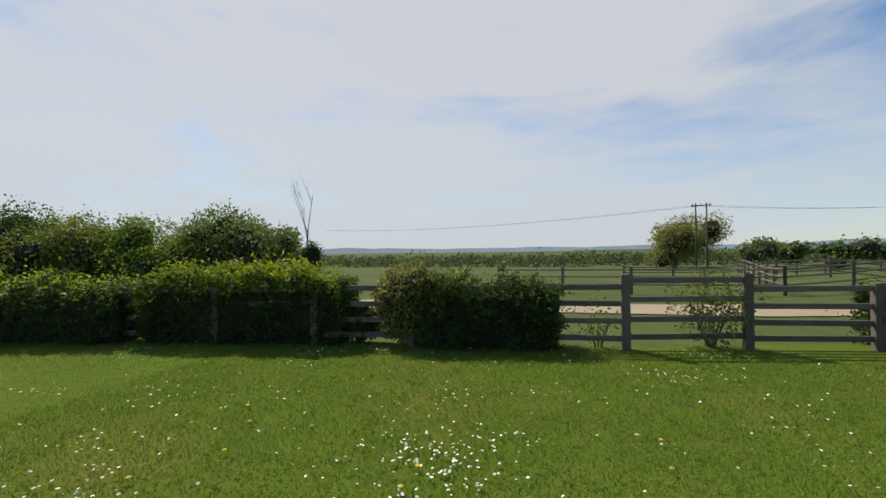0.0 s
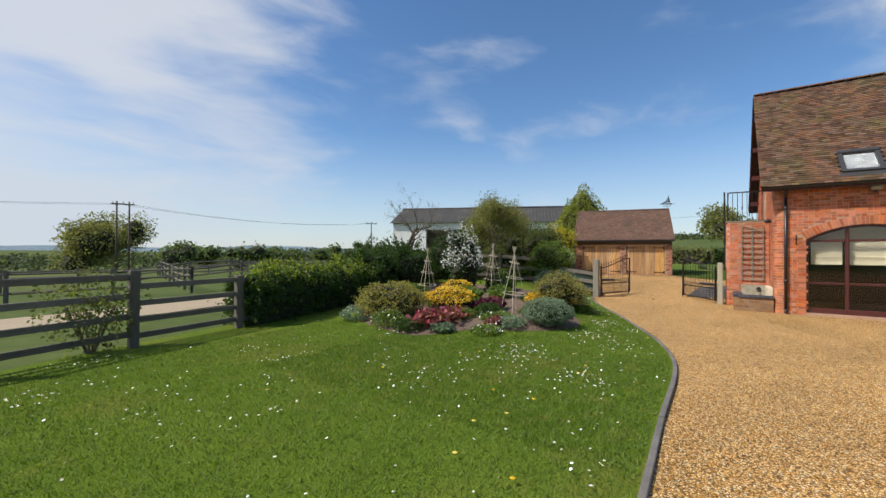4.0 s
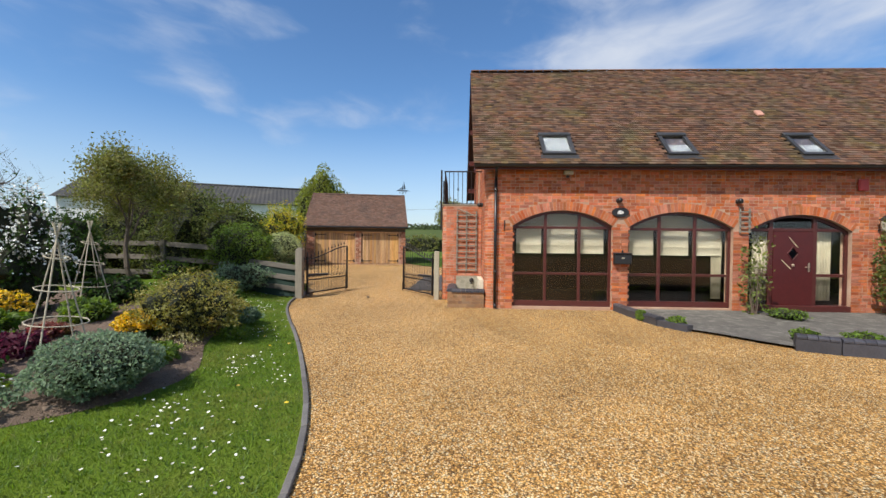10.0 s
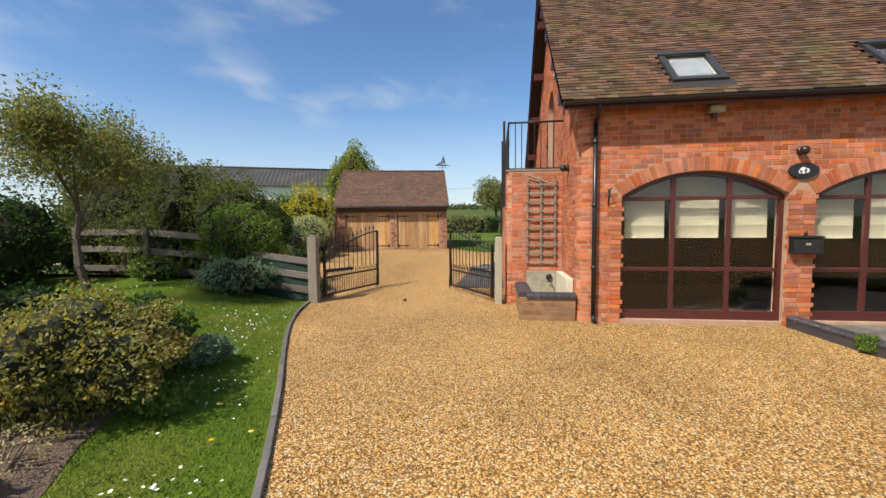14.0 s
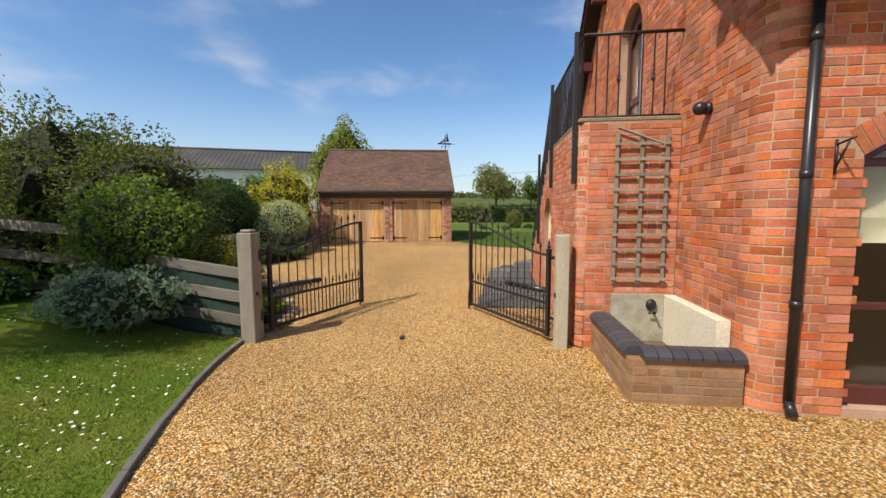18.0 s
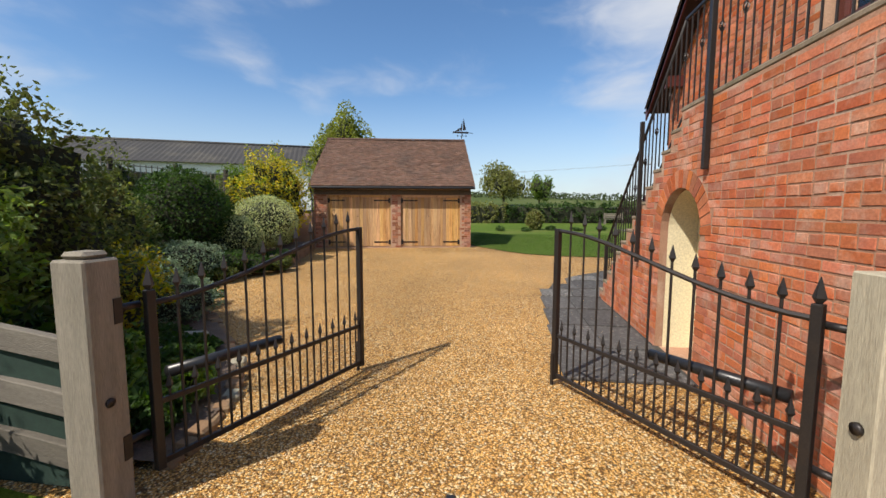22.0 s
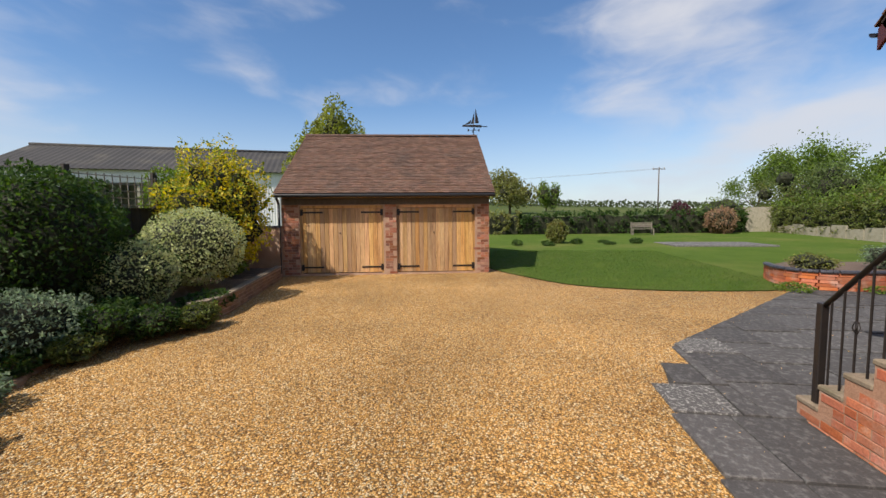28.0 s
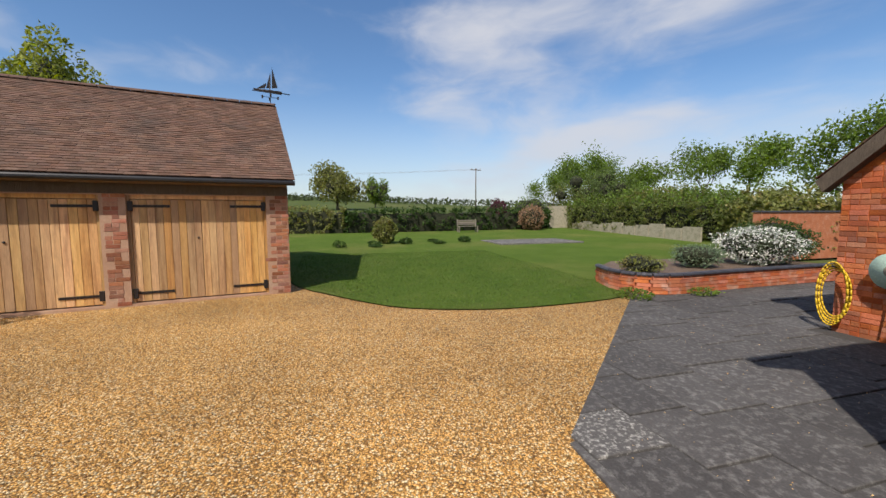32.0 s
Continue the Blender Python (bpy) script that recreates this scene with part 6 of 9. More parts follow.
shrub("spirea", 10.7, 8.2, (0.55, 0.55, 2.05), "arching shrub covered in white blossom", L_HEDGE, n=3200, size=0.04, seed=37, flower=L_WHITE, nf=1900, fsize=0.042, amp=0.75, stems=9, fill=0.5)
shrub("shrub", 11.3, 11.0, (1.2, 0.8, 1.4), "dark rounded shrub beside the hedge", L_HEDGE, n=4200, size=0.045, seed=38)
shrub("shrub", 14.9, 12.3, (0.8, 0.7, 1.3), "bright green shrub by the fence", L_BRIGHT, n=3200, size=0.045, seed=39)
for k, (x, y, rr) in enumerate(((10.2, 6.6, 0.35), (8.1, 8.4, 0.45), (9.3, 9.2, 0.5), (11.4, 7.2, 0.5))):
    shrub("perennial", x, y, (rr, rr, rr * 1.1), "leafy green perennial in the island bed", L_HEDGE if k % 2 else L_BRIGHT, n=1300, size=0.045, seed=60 + k)


rng_bed = random.Random(23)
for k, (x, y) in enumerate(((5.75, 7.0), (5.65, 6.35), (6.0, 5.75), (6.9, 5.0), (7.15, 6.0), (7.6, 5.55), (5.95, 8.2), (7.0, 8.4), (8.0, 7.3), (9.0, 8.1), (7.1, 4.75), (9.3, 6.3), (8.7, 6.4), (10.2, 5.6))):
    w = rng_bed.uniform(0.24, 0.4)
    shrub("perennial", x, y, (w, w * rng_bed.uniform(0.7, 1.0), w * rng_bed.uniform(0.55, 1.0)), "leafy low perennial filling the island bed", (L_BRIGHT, L_HEDGE, L_GREY, L_RUST)[k % 4], n=800, size=rng_bed.uniform(0.028, 0.05), seed=400 + k, core=False, stems=4, flower=L_WHITE if k % 3 == 0 else None, nf=50, fsize=0.03)


def wigwam(x, y, h, seed):
    rng = random.Random(seed)
    e = thing("plant_support", (x, y, gz(x, y) + 0.02), "tall wigwam plant support of pale canes and hoops", "plant support", "plant supports")
    pale = mat("pale_cane", (0.5, 0.45, 0.33), (0.4, 0.35, 0.25), rough=0.8)
    legs = [(0.36 * math.cos(a), 0.36 * math.sin(a)) for a in (0.3, 1.87, 3.44, 5.0)]
    for lx, ly in legs:
        tube("cane", (lx, ly, -0.05), (-lx * 0.12, -ly * 0.12, h), 0.009, pale, e, 6)
    for f in (0.28, 0.52, 0.75):
        bm = bmesh.new()
        r = 0.36 * (1 - f) + 0.03
        n = 14
        for k in range(n):
            a, b = 2 * math.pi * k / n, 2 * math.pi * (k + 1) / n
            add_tube(bm, (r * math.cos(a), r * math.sin(a), h * f + 0.03 * math.sin(a)), (r * math.cos(b), r * math.sin(b), h * f + 0.03 * math.sin(b)), 0.007, seg=5)
        part("hoop", bm, pale, e)


wigwam(8.45, 5.3, 1.62, 1)
wigwam(10.9, 7.2, 1.6, 2)
wigwam(9.5, 8.8, 1.6, 3)
tree("small_tree", 13.4, 8.5, gz(13.4, 8.5), 4.3, 1.35, "spreading garden tree with bronze-green young leaves", L_OLIVE, n=24000, size=0.031, seed=48, trunk_r=0.075, trunk_h=0.36, levels=4, clump=0.17, leaf_from=3, forks=3)
tree("small_tree", 16.6, 7.9, 0, 2.5, 1.4, "bushy small tree leaning over the fence", L_BRIGHT, n=9500, size=0.05, seed=42, trunk_r=0.05, trunk_h=0.28, levels=3, clump=0.3)
tree("small_tree", 17.7, 9.7, 0, 2.6, 1.3, "bushy small tree beside the gate", L_TREE, n=9000, size=0.05, seed=43, trunk_r=0.05, trunk_h=0.26, levels=3, clump=0.32)
tree("small_tree", 17.0, 11.2, gz(17.0, 11.2), 3.0, 1.3, "bushy small tree behind the fence", L_TREE, n=8000, size=0.055, seed=44, trunk_r=0.05, trunk_h=0.28, levels=3, clump=0.34)
tree("bare_tree", 12.5, 11.6, gz(12.5, 11.6), 6.6, 1.15, "leafless spreading tree with fine dark twigs", L_TREE, n=260, size=0.03, seed=45, trunk_r=0.15, trunk_h=0.26, levels=5, clump=0.12, forks=3, leaf_from=4)
for k, (x, y, r) in enumerate(((16.6, 9.3, (1.1, 1.3, 3.15)), (16.7, 11.0, (1.1, 1.3, 3.0)), (16.55, 7.8, (0.95, 1.05, 2.7)), (17.9, 10.3, (1.1, 1.3, 2.6)))):
    shrub("shrub", x, y, r, "tall bronze-green shrub leaning over the fence", (L_MASS, L_TREE, L_MASS, L_TREE)[k], n=15000, size=0.038, seed=180 + k, amp=0.45, fill=0.4)
shrub("shrub", 16.7, 12.0, (1.0, 1.0, 2.3), "dense dark shrub behind the fence", L_HEDGE, n=6000, size=0.045, seed=187, amp=0.35)
shrub("shrub", 15.9, 9.6, (0.45, 1.2, 1.5), "leafy shrub pressing through the fence rails", L_TREE, n=4200, size=0.045, seed=188, amp=0.4)
shrub("shrub", 15.5, 6.95, (0.5, 0.85, 1.5), "bronze-green shrub spilling over the fence rails", L_BRIGHT, z0=0.3, n=7500, size=0.034, seed=189, amp=0.4)
shrub("shrub", 13.9, 10.9, (0.95, 0.95, 1.85), "dark rounded evergreen by the fence corner", L_HEDGE, n=5000, size=0.045, seed=186, amp=0.3)
shrub("cotoneaster", 14.75, 6.55, (0.55, 0.75, 0.75), "grey-green shrub spilling over the fence rails", L_GREY, n=2200, size=0.04, seed=46, amp=0.4)
shrub("shrub", 14.9, 8.6, (0.4, 0.5, 0.55), "small green shrub at the foot of the fence", L_BRIGHT, n=900, size=0.04, seed=47)


# ---- paving ----
def slabs(name, cells, material, label, z=0.0, x0=0.0, y0=0.0, rz=0.0, pale=()):
    e = thing(name, (x0, y0, 0), label, "paving", rz=rz)
    tagged(e, kind="structure")
    for k, (a, b, c, d) in enumerate(cells):
        m = M_SLAB_PALE if k in pale else material
        o = box("paving_slab", (a + 0.006, b + 0.006, -0.06), (c - 0.006, d - 0.006, 0.0), m, e, 0.006)
        wx = x0 + (a + c) / 2
        o.location.z = z + gz(wx, 0) + random.uniform(-0.003, 0.003)
    return e


rng_slab = random.Random(17)
cells = []
x = 17.2
while x < 20.1:
    w = rng_slab.choice((0.75, 0.9))
    x2 = 20.79 if x + w > 20.0 else x + w
    cells.append((x, 1.06, x2, 1.62))
    cells.append((x, 1.62, x2, 2.32 - 0.054 * (x - 15.75)))
    x = x2
slabs("side_paving", cells, M_SLAB, "dark stone path along the foot of the stair", z=0.004)
terrace = thing("terrace_paving", (0, 0, 0), "dark weathered stone terrace behind the house", "paving")
tagged(terrace, kind="structure")


def clip(poly, a, b, c):
    """The part of a convex plan where a x + b y < c."""
    out = []
    for (px, py), (qx, qy) in zip(poly, poly[1:] + poly[:1]):
        dp, dq = c - a * px - b * py, c - a * qx - b * qy
        if dp >= 0:
            out.append((px, py))
        if dp * dq < 0:
            t = dp / (dp - dq)
            out.append((px + (qx - px) * t, py + (qy - py) * t))
    return out


def flag(poly, material, z=0.003):
    bm = bmesh.new()
    cx, cy = sum(p[0] for p in poly) / len(poly), sum(p[1] for p in poly) / len(poly)
    g = gz(cx, cy) + z + random.uniform(-0.003, 0.003)
    rows = []
    for inset, zz in ((0.005, -0.06), (0.005, -0.006), (0.011, 0.0)):
        ring = []
        for px, py in poly:
            d = math.hypot(px - cx, py - cy)
            f = max(0.6, 1 - inset * 1.4 / d)
            ring.append(bm.verts.new((cx + (px - cx) * f, cy + (py - cy) * f, g + zz)))
        rows.append(ring)
    m = len(poly)
    for r0, r1 in zip(rows, rows[1:]):
        for q in range(m):
            bm.faces.new((r0[q], r0[(q + 1) % m], r1[(q + 1) % m], r1[q]))
    bm.faces.new(rows[-1])
    part("paving_slab", bm, material, terrace)


def terrace_flags():
    y, k = 1.28, 0
    while y > -9.6:
        h = (0.66, 0.6, 0.75, 0.9)[k % 4]
        x = 20.78 if y - h > -0.15 else (21.12 if y - h > -4.0 else 24.25)
        first = True
        while x < 28.4:
            w = rng_slab.choice((0.6, 0.75, 0.9, 1.0))
            poly = clip([(x, y - h), (x + w, y - h), (x + w, y), (x, y)], 1, 1, 24.04)
            if len(poly) > 2 and y > -3.0 and x < 27.2 or len(poly) > 2 and y <= -3.0:
                area = 0.5 * abs(sum(p[0] * q[1] - q[0] * p[1] for p, q in zip(poly, poly[1:] + poly[:1])))
                if area > 0.003:
                    flag(poly, M_SLAB_PALE if k == 0 and 22.0 < x + w / 2 < 23.1 else M_SLAB)
            x += w
        y -= h
        k += 1
    flag([(20.8, 1.5), (21.43, 1.45), (21.44, 2.03), (20.82, 2.05)], M_SLAB_PALE)
    flag([(21.44, 1.45), (22.03, 1.4), (22.04, 1.72), (21.45, 1.8)], M_SLAB)
    flag([(20.8, 1.285), (21.43, 1.285), (21.43, 1.44), (20.8, 1.49)], M_SLAB)
    flag([(21.44, 1.285), (22.7, 1.285), (22.68, 1.34), (21.44, 1.44)], M_SLAB)


terrace_flags()
M_JOINT = mat("dark_joint_sand", (0.05, 0.047, 0.042), (0.035, 0.033, 0.03), rough=0.95, scale=8, fine=90)
for run in ([(17.2, 0.98), (20.8, 0.98), (20.8, 2.03), (17.2, 2.22)], [(20.8, 1.28), (22.03, 1.28), (22.03, 1.7), (20.8, 2.02)], [(21.1, 0.96), (21.1, -3.0), (27.02, -3.0), (22.75, 1.27), (20.8, 1.27), (20.8, 0.96)], [(21.1, -4.0), (28.3, -4.0), (28.3, -3.6), (27.02, -3.01), (21.1, -3.01)], [(24.2, -9.6), (28.3, -9.6), (28.3, -4.01), (24.2, -4.01)]):
    sheet("terrace_joints", run, -0.012, M_JOINT, "dark sanded joints between the paving slabs", "paving")

# front patio with its low blue-brick wall
PATIO = smooth_line([(14.0, -3.32), (12.1, -3.5), (11.2, -4.15), (10.4, -4.75), (10.0, -5.7), (9.95, -6.6), (10.2, -7.6), (10.4, -9.5), (10.4, -13.5)], 0.5)
sheet("patio", [(p.x, p.y) for p in PATIO] + [(13.86, -13.5)], 0.03, M_PATIO, "grey stone patio in front of the door", "patio", cell=2.0)
pw = thing("patio_wall", (0, 0, 0), "low patio wall topped with blue bricks", "wall")
for a, b in zip(PATIO[:8], PATIO[1:9]):
    d = b - a
    if a.x > 12.0 or a.y < -4.6:
        o = box("wall", (0.0, -0.09, -0.1), (d.length, 0.09, 0.1 if a.x > 12.0 else 0.17), M_BRICK_BLUE, pw)
        o.matrix_basis = pose(a.x, a.y, 0, 0, 0, math.degrees(math.atan2(d.y, d.x)))
blue_coping(pw, [(p.x, p.y) for p in PATIO if p.x > 12.05], 0.105, w=0.1, h=0.06)
blue_coping(pw, [(p.x, p.y) for p in PATIO if p.y < -4.6], 0.175, w=0.1, h=0.06)
for a, b in zip(PATIO[8:], PATIO[9:]):
    d = b - a
    o = box("wall", (0.0, -0.09, -0.1), (d.length, 0.09, 0.17), M_BRICK_BLUE, pw)
    o.matrix_basis = pose(a.x, a.y, 0, 0, 0, math.degrees(math.atan2(d.y, d.x)))
for k, (x, y, r, lf, n, lab) in enumerate(((13.4, -6.25, (0.34, 0.3, 1.9), L_TREE, 430, "climbing rose trained up the brick pier"), (13.45, -9.45, (0.3, 0.45, 2.1), L_TREE, 1400, "dense climbing shrub on the brick pier"), (13.45, -12.7, (0.4, 0.75, 2.4), L_BRIGHT, 2600, "tall climbing plant with bright young leaves"))):
    shrub("climber", x, y, r, lab, lf, n=n, size=0.05, seed=70 + k, amp=0.45, core=False, stems=11, category="climber", z0=0.03, fill=0.7)
for k, (y, z, w) in enumerate(((-10.6, 2.75, 0.5), (-11.6, 3.0, 0.6), (-12.5, 2.9, 0.6))):
    shrub("climber", 13.72, y, (0.16, w, 0.75), "trailing climber high on the brick wall", L_TREE, n=230, size=0.05, seed=80 + k, core=False, stems=5, z0=z - 0.35, category="climber", amp=0.6, fill=0.9)
shrub("shrub", 12.9, -11.9, (0.5, 0.6, 0.55), "bright yellow-flowered shrub on the patio", L_HEDGE, n=600, size=0.04, seed=84, flower=L_YELLOW, nf=900, fsize=0.04, z0=0.03)
for k, (x, y, w) in enumerate(((12.9, -6.6, 0.42), (11.6, -8.9, 0.45), (11.2, -10.3, 0.6), (11.2, -11.6, 0.5), (10.55, -6.0, 0.3), (10.6, -7.3, 0.36), (10.9, -8.1, 0.3), (10.75, -5.2, 0.22), (11.95, -3.75, 0.18), (12.6, -3.35, 0.12))):
    shrub("herb_cushion", x, y, (w, w * 0.8, 0.2), "low green herb cushion on the patio", L_BRIGHT, n=700, size=0.03, seed=86 + k, core=True, stems=0, z0=0.03 if k < 8 else 0.0)


# ---- parked car ----
def car(x, y, rz):
    e = thing("car", (x, y, 0), "dark grey estate car parked on the gravel", "car", rz=rz)
    paint = mat("dark_grey_paint", (0.03, 0.032, 0.036), (0.026, 0.028, 0.032), rough=0.22, metal=0.5, fine=200, bump=0)
    dark = mat("tinted_glass", (0.01, 0.012, 0.014), rough=0.05)
    bm = bmesh.new()
    secs = [(-2.25, 0.62, 0.35, 0.85, 0.0), (-2.2, 0.8, 0.25, 1.0, 0.0), (-1.9, 0.88, 0.22, 1.03, 0.0), (-0.5, 0.9, 0.2, 0.98, 0), (1.0, 0.9, 0.2, 0.95, 0), (1.7, 0.87, 0.22, 0.85, 0), (2.2, 0.78, 0.28, 0.7, 0), (2.32, 0.6, 0.36, 0.6, 0)]
    rows = []
    for (xx, w, zl, zh, _) in secs:
        rows.append([bm.verts.new((xx, s * w * f, z)) for s, f, z in ((-1, 0.92, zl), (-1, 1, (zl + zh) / 2), (-1, 0.96, zh - 0.03), (-1, 0.85, zh), (1, 0.85, zh), (1, 0.96, zh - 0.03), (1, 1, (zl + zh) / 2), (1, 0.92, zl))])
    for r0, r1 in zip(rows, rows[1:]):
        for k in range(8):
            bm.faces.new((r0[k], r0[(k + 1) % 8], r1[(k + 1) % 8], r1[k]))
    bm.faces.new(rows[0]), bm.faces.new(rows[-1])
    body = part("body", bm, paint, e, smooth=True)
    bm = bmesh.new()
    secs = [(-2.12, 0.78, 0.99), (-1.75, 0.72, 1.4), (-1.2, 0.68, 1.47), (0.2, 0.68, 1.45), (0.6, 0.7, 1.36), (1.35, 0.8, 0.96)]
    rows = [[bm.verts.new((xx, -0.83, 0.95)), bm.verts.new((xx, -w * 0.9, zh - 0.06)), bm.verts.new((xx, -w * 0.75, zh)), bm.verts.new((xx, w * 0.75, zh)), bm.verts.new((xx, w * 0.9, zh - 0.06)), bm.verts.new((xx, 0.83, 0.95))] for xx, w, zh in secs]
    for r0, r1 in zip(rows, rows[1:]):
        for k in range(5):
            bm.faces.new((r0[k], r0[k + 1], r1[k + 1], r1[k]))
    bm.faces.new(rows[0]), bm.faces.new(rows[-1])
    part("cabin", bm, paint, e, smooth=True)
    bm = bmesh.new()
    vs = [bm.verts.new(p) for p in ((-2.105, -0.62, 1.02), (-2.105, 0.62, 1.02), (-1.82, 0.56, 1.36), (-1.82, -0.56, 1.36))]
    bm.faces.new(vs)
    o = part("rear_window", bm, dark, e)
    o.modifiers.new("thickness", "SOLIDIFY").thickness = 0.02
    for s in (-1, 1):
        bm = bmesh.new()
        vs = [bm.verts.new((xx, s * yy, z)) for xx, yy, z in ((-1.8, 0.825, 1.02), (1.05, 0.825, 1.02), (0.5, 0.66, 1.34), (-1.6, 0.66, 1.36))]
        bm.faces.new(vs)
        o = part("side_window", bm, dark, e)
        o.modifiers.new("thickness", "SOLIDIFY").thickness = 0.02
        box("tail_light", (-2.23, s * 0.6 - 0.12, 0.78), (-2.1, s * 0.6 + 0.14, 0.96), mat("red_lens", (0.35, 0.012, 0.01), rough=0.15), e, 0.03)
        for xx in (-1.4, 1.4):
            wh = tube("wheel", (xx, s * 0.72, 0.32), (xx, s * 0.91, 0.32), 0.32, M_BLACK, e, 24)
            tube("rim", (xx, s * 0.9, 0.32), (xx, s * 0.92, 0.32), 0.21, mat("alloy", (0.5, 0.5, 0.52), rough=0.3, metal=0.9), wh, 16)
    box("bumper", (-2.34, -0.8, 0.32), (-2.1, 0.8, 0.55), paint, e, 0.05)
    pl8 = box("number_plate", (-2.36, -0.26, 0.6), (-2.24, 0.26, 0.71), mat("yellow_plate", (0.75, 0.5, 0.02), rough=0.4), e)
    for k in range(6):
        box("character_bar", (-2.364, -0.2 + k * 0.07, 0.625), (-2.361, -0.16 + k * 0.07, 0.685), M_BLACK, pl8)
    box("chrome_strip", (-2.3, -0.5, 0.74), (-2.24, 0.5, 0.765), mat("chrome", (0.7, 0.7, 0.7), rough=0.15, metal=1.0), e)
    box("exhaust", (-2.36, 0.45, 0.3), (-2.2, 0.62, 0.36), M_IRON, e)


car(9.6, -10.8, 246)

# ---- left-hand bed inside the gate ----
LB = smooth_line([(15.5, 5.0), (16.2, 5.1), (16.9, 5.45), (17.5, 5.9), (18.4, 6.75), (19.8, 8.1), (21.2, 9.05), (22.0, 9.15), (23.0, 8.6), (23.6, 8.45), (25.4, 8.95), (27.6, 9.6)], 0.35)
sheet("side_bed", [(p.x, p.y) for p in LB] + [(27.6, 14), (15.6, 14)], 0.03, M_SOIL, "dark soil of the raised side bed", "flower bed", cell=0.6, across=0.6)
ed = thing("bed_edging", (0, 0, 0), "low rough stone and brick edging of the side bed", "edging")
for a, b in zip(LB[:-1], LB[1:]):
    d = b - a
    if a.x < 21.2:
        for q in range(2):
            o = box("edging_stone", (q * d.length / 2, -0.07, -0.08), ((q + 1) * d.length / 2 - 0.02, 0.08, random.uniform(0.02, 0.07)), M_STONE if random.random() < 0.3 else M_BRICK_DIRTY, ed, 0.02)
            o.matrix_basis = pose(a.x, a.y, gz(a.x, 0) + random.uniform(-0.02, 0.01), 0, 0, math.degrees(math.atan2(d.y, d.x)) + random.uniform(-8, 8))
    else:
        if a.x < 22.7:
            continue
        ang = math.degrees(math.atan2(d.y, d.x))
        o = box("wall", (0.0, 0.003, -0.1), (d.length, 0.11, 0.3), M_MORTAR, ed)
        o.matrix_basis = pose(a.x, a.y, gz(a.x, 0), 0, 0, ang)
        o = box("coping", (0.002, -0.02, 0.302), (d.length - 0.004, 0.14, 0.345), M_STEP, ed, 0.008)
        o.matrix_basis = pose(a.x, a.y, gz(a.x, 0), 0, 0, ang)
for k, (x, y) in enumerate(((17.0, 6.5), (17.9, 7.2), (16.8, 7.3), (17.6, 6.6), (18.7, 7.6))):
    o = box("sandstone_block", (-0.25, -0.16, 0), (0.25, 0.16, 0.12), M_STONE, None, 0.03)
    o.matrix_basis = pose(x, y, 0.03, 0, 4, 30 * k)
    tagged(o, "loose grey stone block lying in the side bed", "stone", "loose stones")
shrub("rosemary", 18.4, 7.4, (0.6, 0.5, 0.6), "sprawling grey-brown lavender by the gravel", L_GREY, n=3200, size=0.022, seed=101, amp=0.4, stems=14)
shrub("shrub", 16.0, 6.5, (0.4, 0.4, 0.7), "green strap-leaved plant behind the gate", L_HEDGE, n=1100, size=0.06, seed=102)
for k, (x, y, w, h) in enumerate(((15.85, 5.5, 0.3, 0.3), (16.35, 5.6, 0.3, 0.28), (16.8, 6.0, 0.32, 0.25), (16.1, 6.0, 0.36, 0.36), (17.3, 6.25, 0.26, 0.2), (16.6, 6.6, 0.36, 0.4))):
    shrub("perennial", x, y, (w, w, h), "green strap-leaved clump behind the gate", (L_HEDGE, L_BRIGHT)[k % 2], n=900, size=0.05, seed=190 + k, core=False, stems=6)
shrub("spirea", 17.55, 7.8, (0.75, 0.8, 1.15), "shrub with orange and yellow-green young leaves", L_GOLD, n=3800, size=0.04, seed=103, flower=L_HEDGE_TOP, nf=1500)
shrub("shrub", 18.7, 9.3, (0.8, 0.7, 1.05), "grey-green leafy shrub in the side bed", L_GREY, n=6000, size=0.05, seed=104)
shrub("shrub", 19.9, 10.6, (1.2, 1.1, 2.1), "tall leafy shrub in the side bed", L_TREE, n=6500, size=0.05, seed=105)
shrub("shrub", 23.6, 11.5, (0.9, 0.9, 2.3), "dark evergreen shrub before the trellis fence", L_HEDGE, n=6000, size=0.045, seed=195, amp=0.25)
shrub("shrub", 22.3, 10.45, (0.98, 1.05, 2.3), "tall dark clipped evergreen in the side bed", L_HEDGE, n=9000, size=0.045, seed=106, amp=0.15)
shrub("lavender", 21.0, 9.4, (1.0, 0.65, 0.9), "grey-green lavender clump over the gravel's edge", L_GREY, n=6000, size=0.028, seed=107, amp=0.3)
shrub("lavender", 19.4, 8.9, (0.7, 0.6, 0.8), "grey-green shrubby herb in the side bed", L_GREY, n=3600, size=0.03, seed=108, amp=0.3)
shrub("pittosporum", 23.0, 9.6, (0.66, 0.7, 1.15), "rounded grey-green shrub in the raised bed", L_VAR, n=5200, size=0.028, seed=109, amp=0.12, flower=L_HEDGE, nf=1900, fsize=0.028, top_only=False)
shrub("pittosporum", 24.45, 9.65, (0.95, 0.93, 1.55), "large rounded variegated shrub in the raised bed", L_VAR, n=9000, size=0.03, seed=110, amp=0.12, flower=L_HEDGE, nf=1300, fsize=0.03, z0=0.12, top_only=False)
shrub("forsythia", 26.3, 10.45, (0.95, 1.1, 3.0), "tall shrub covered in golden yellow leaves", L_LEMON, n=10000, size=0.05, seed=111, flower=L_HEDGE_TOP, nf=3600, fsize=0.05, amp=0.55, fill=0.5)
shrub("shrub", 26.6, 11.9, (0.7, 0.8, 2.8), "bright green shrub by the trellis", L_BRIGHT, n=4200, size=0.05, seed=112)
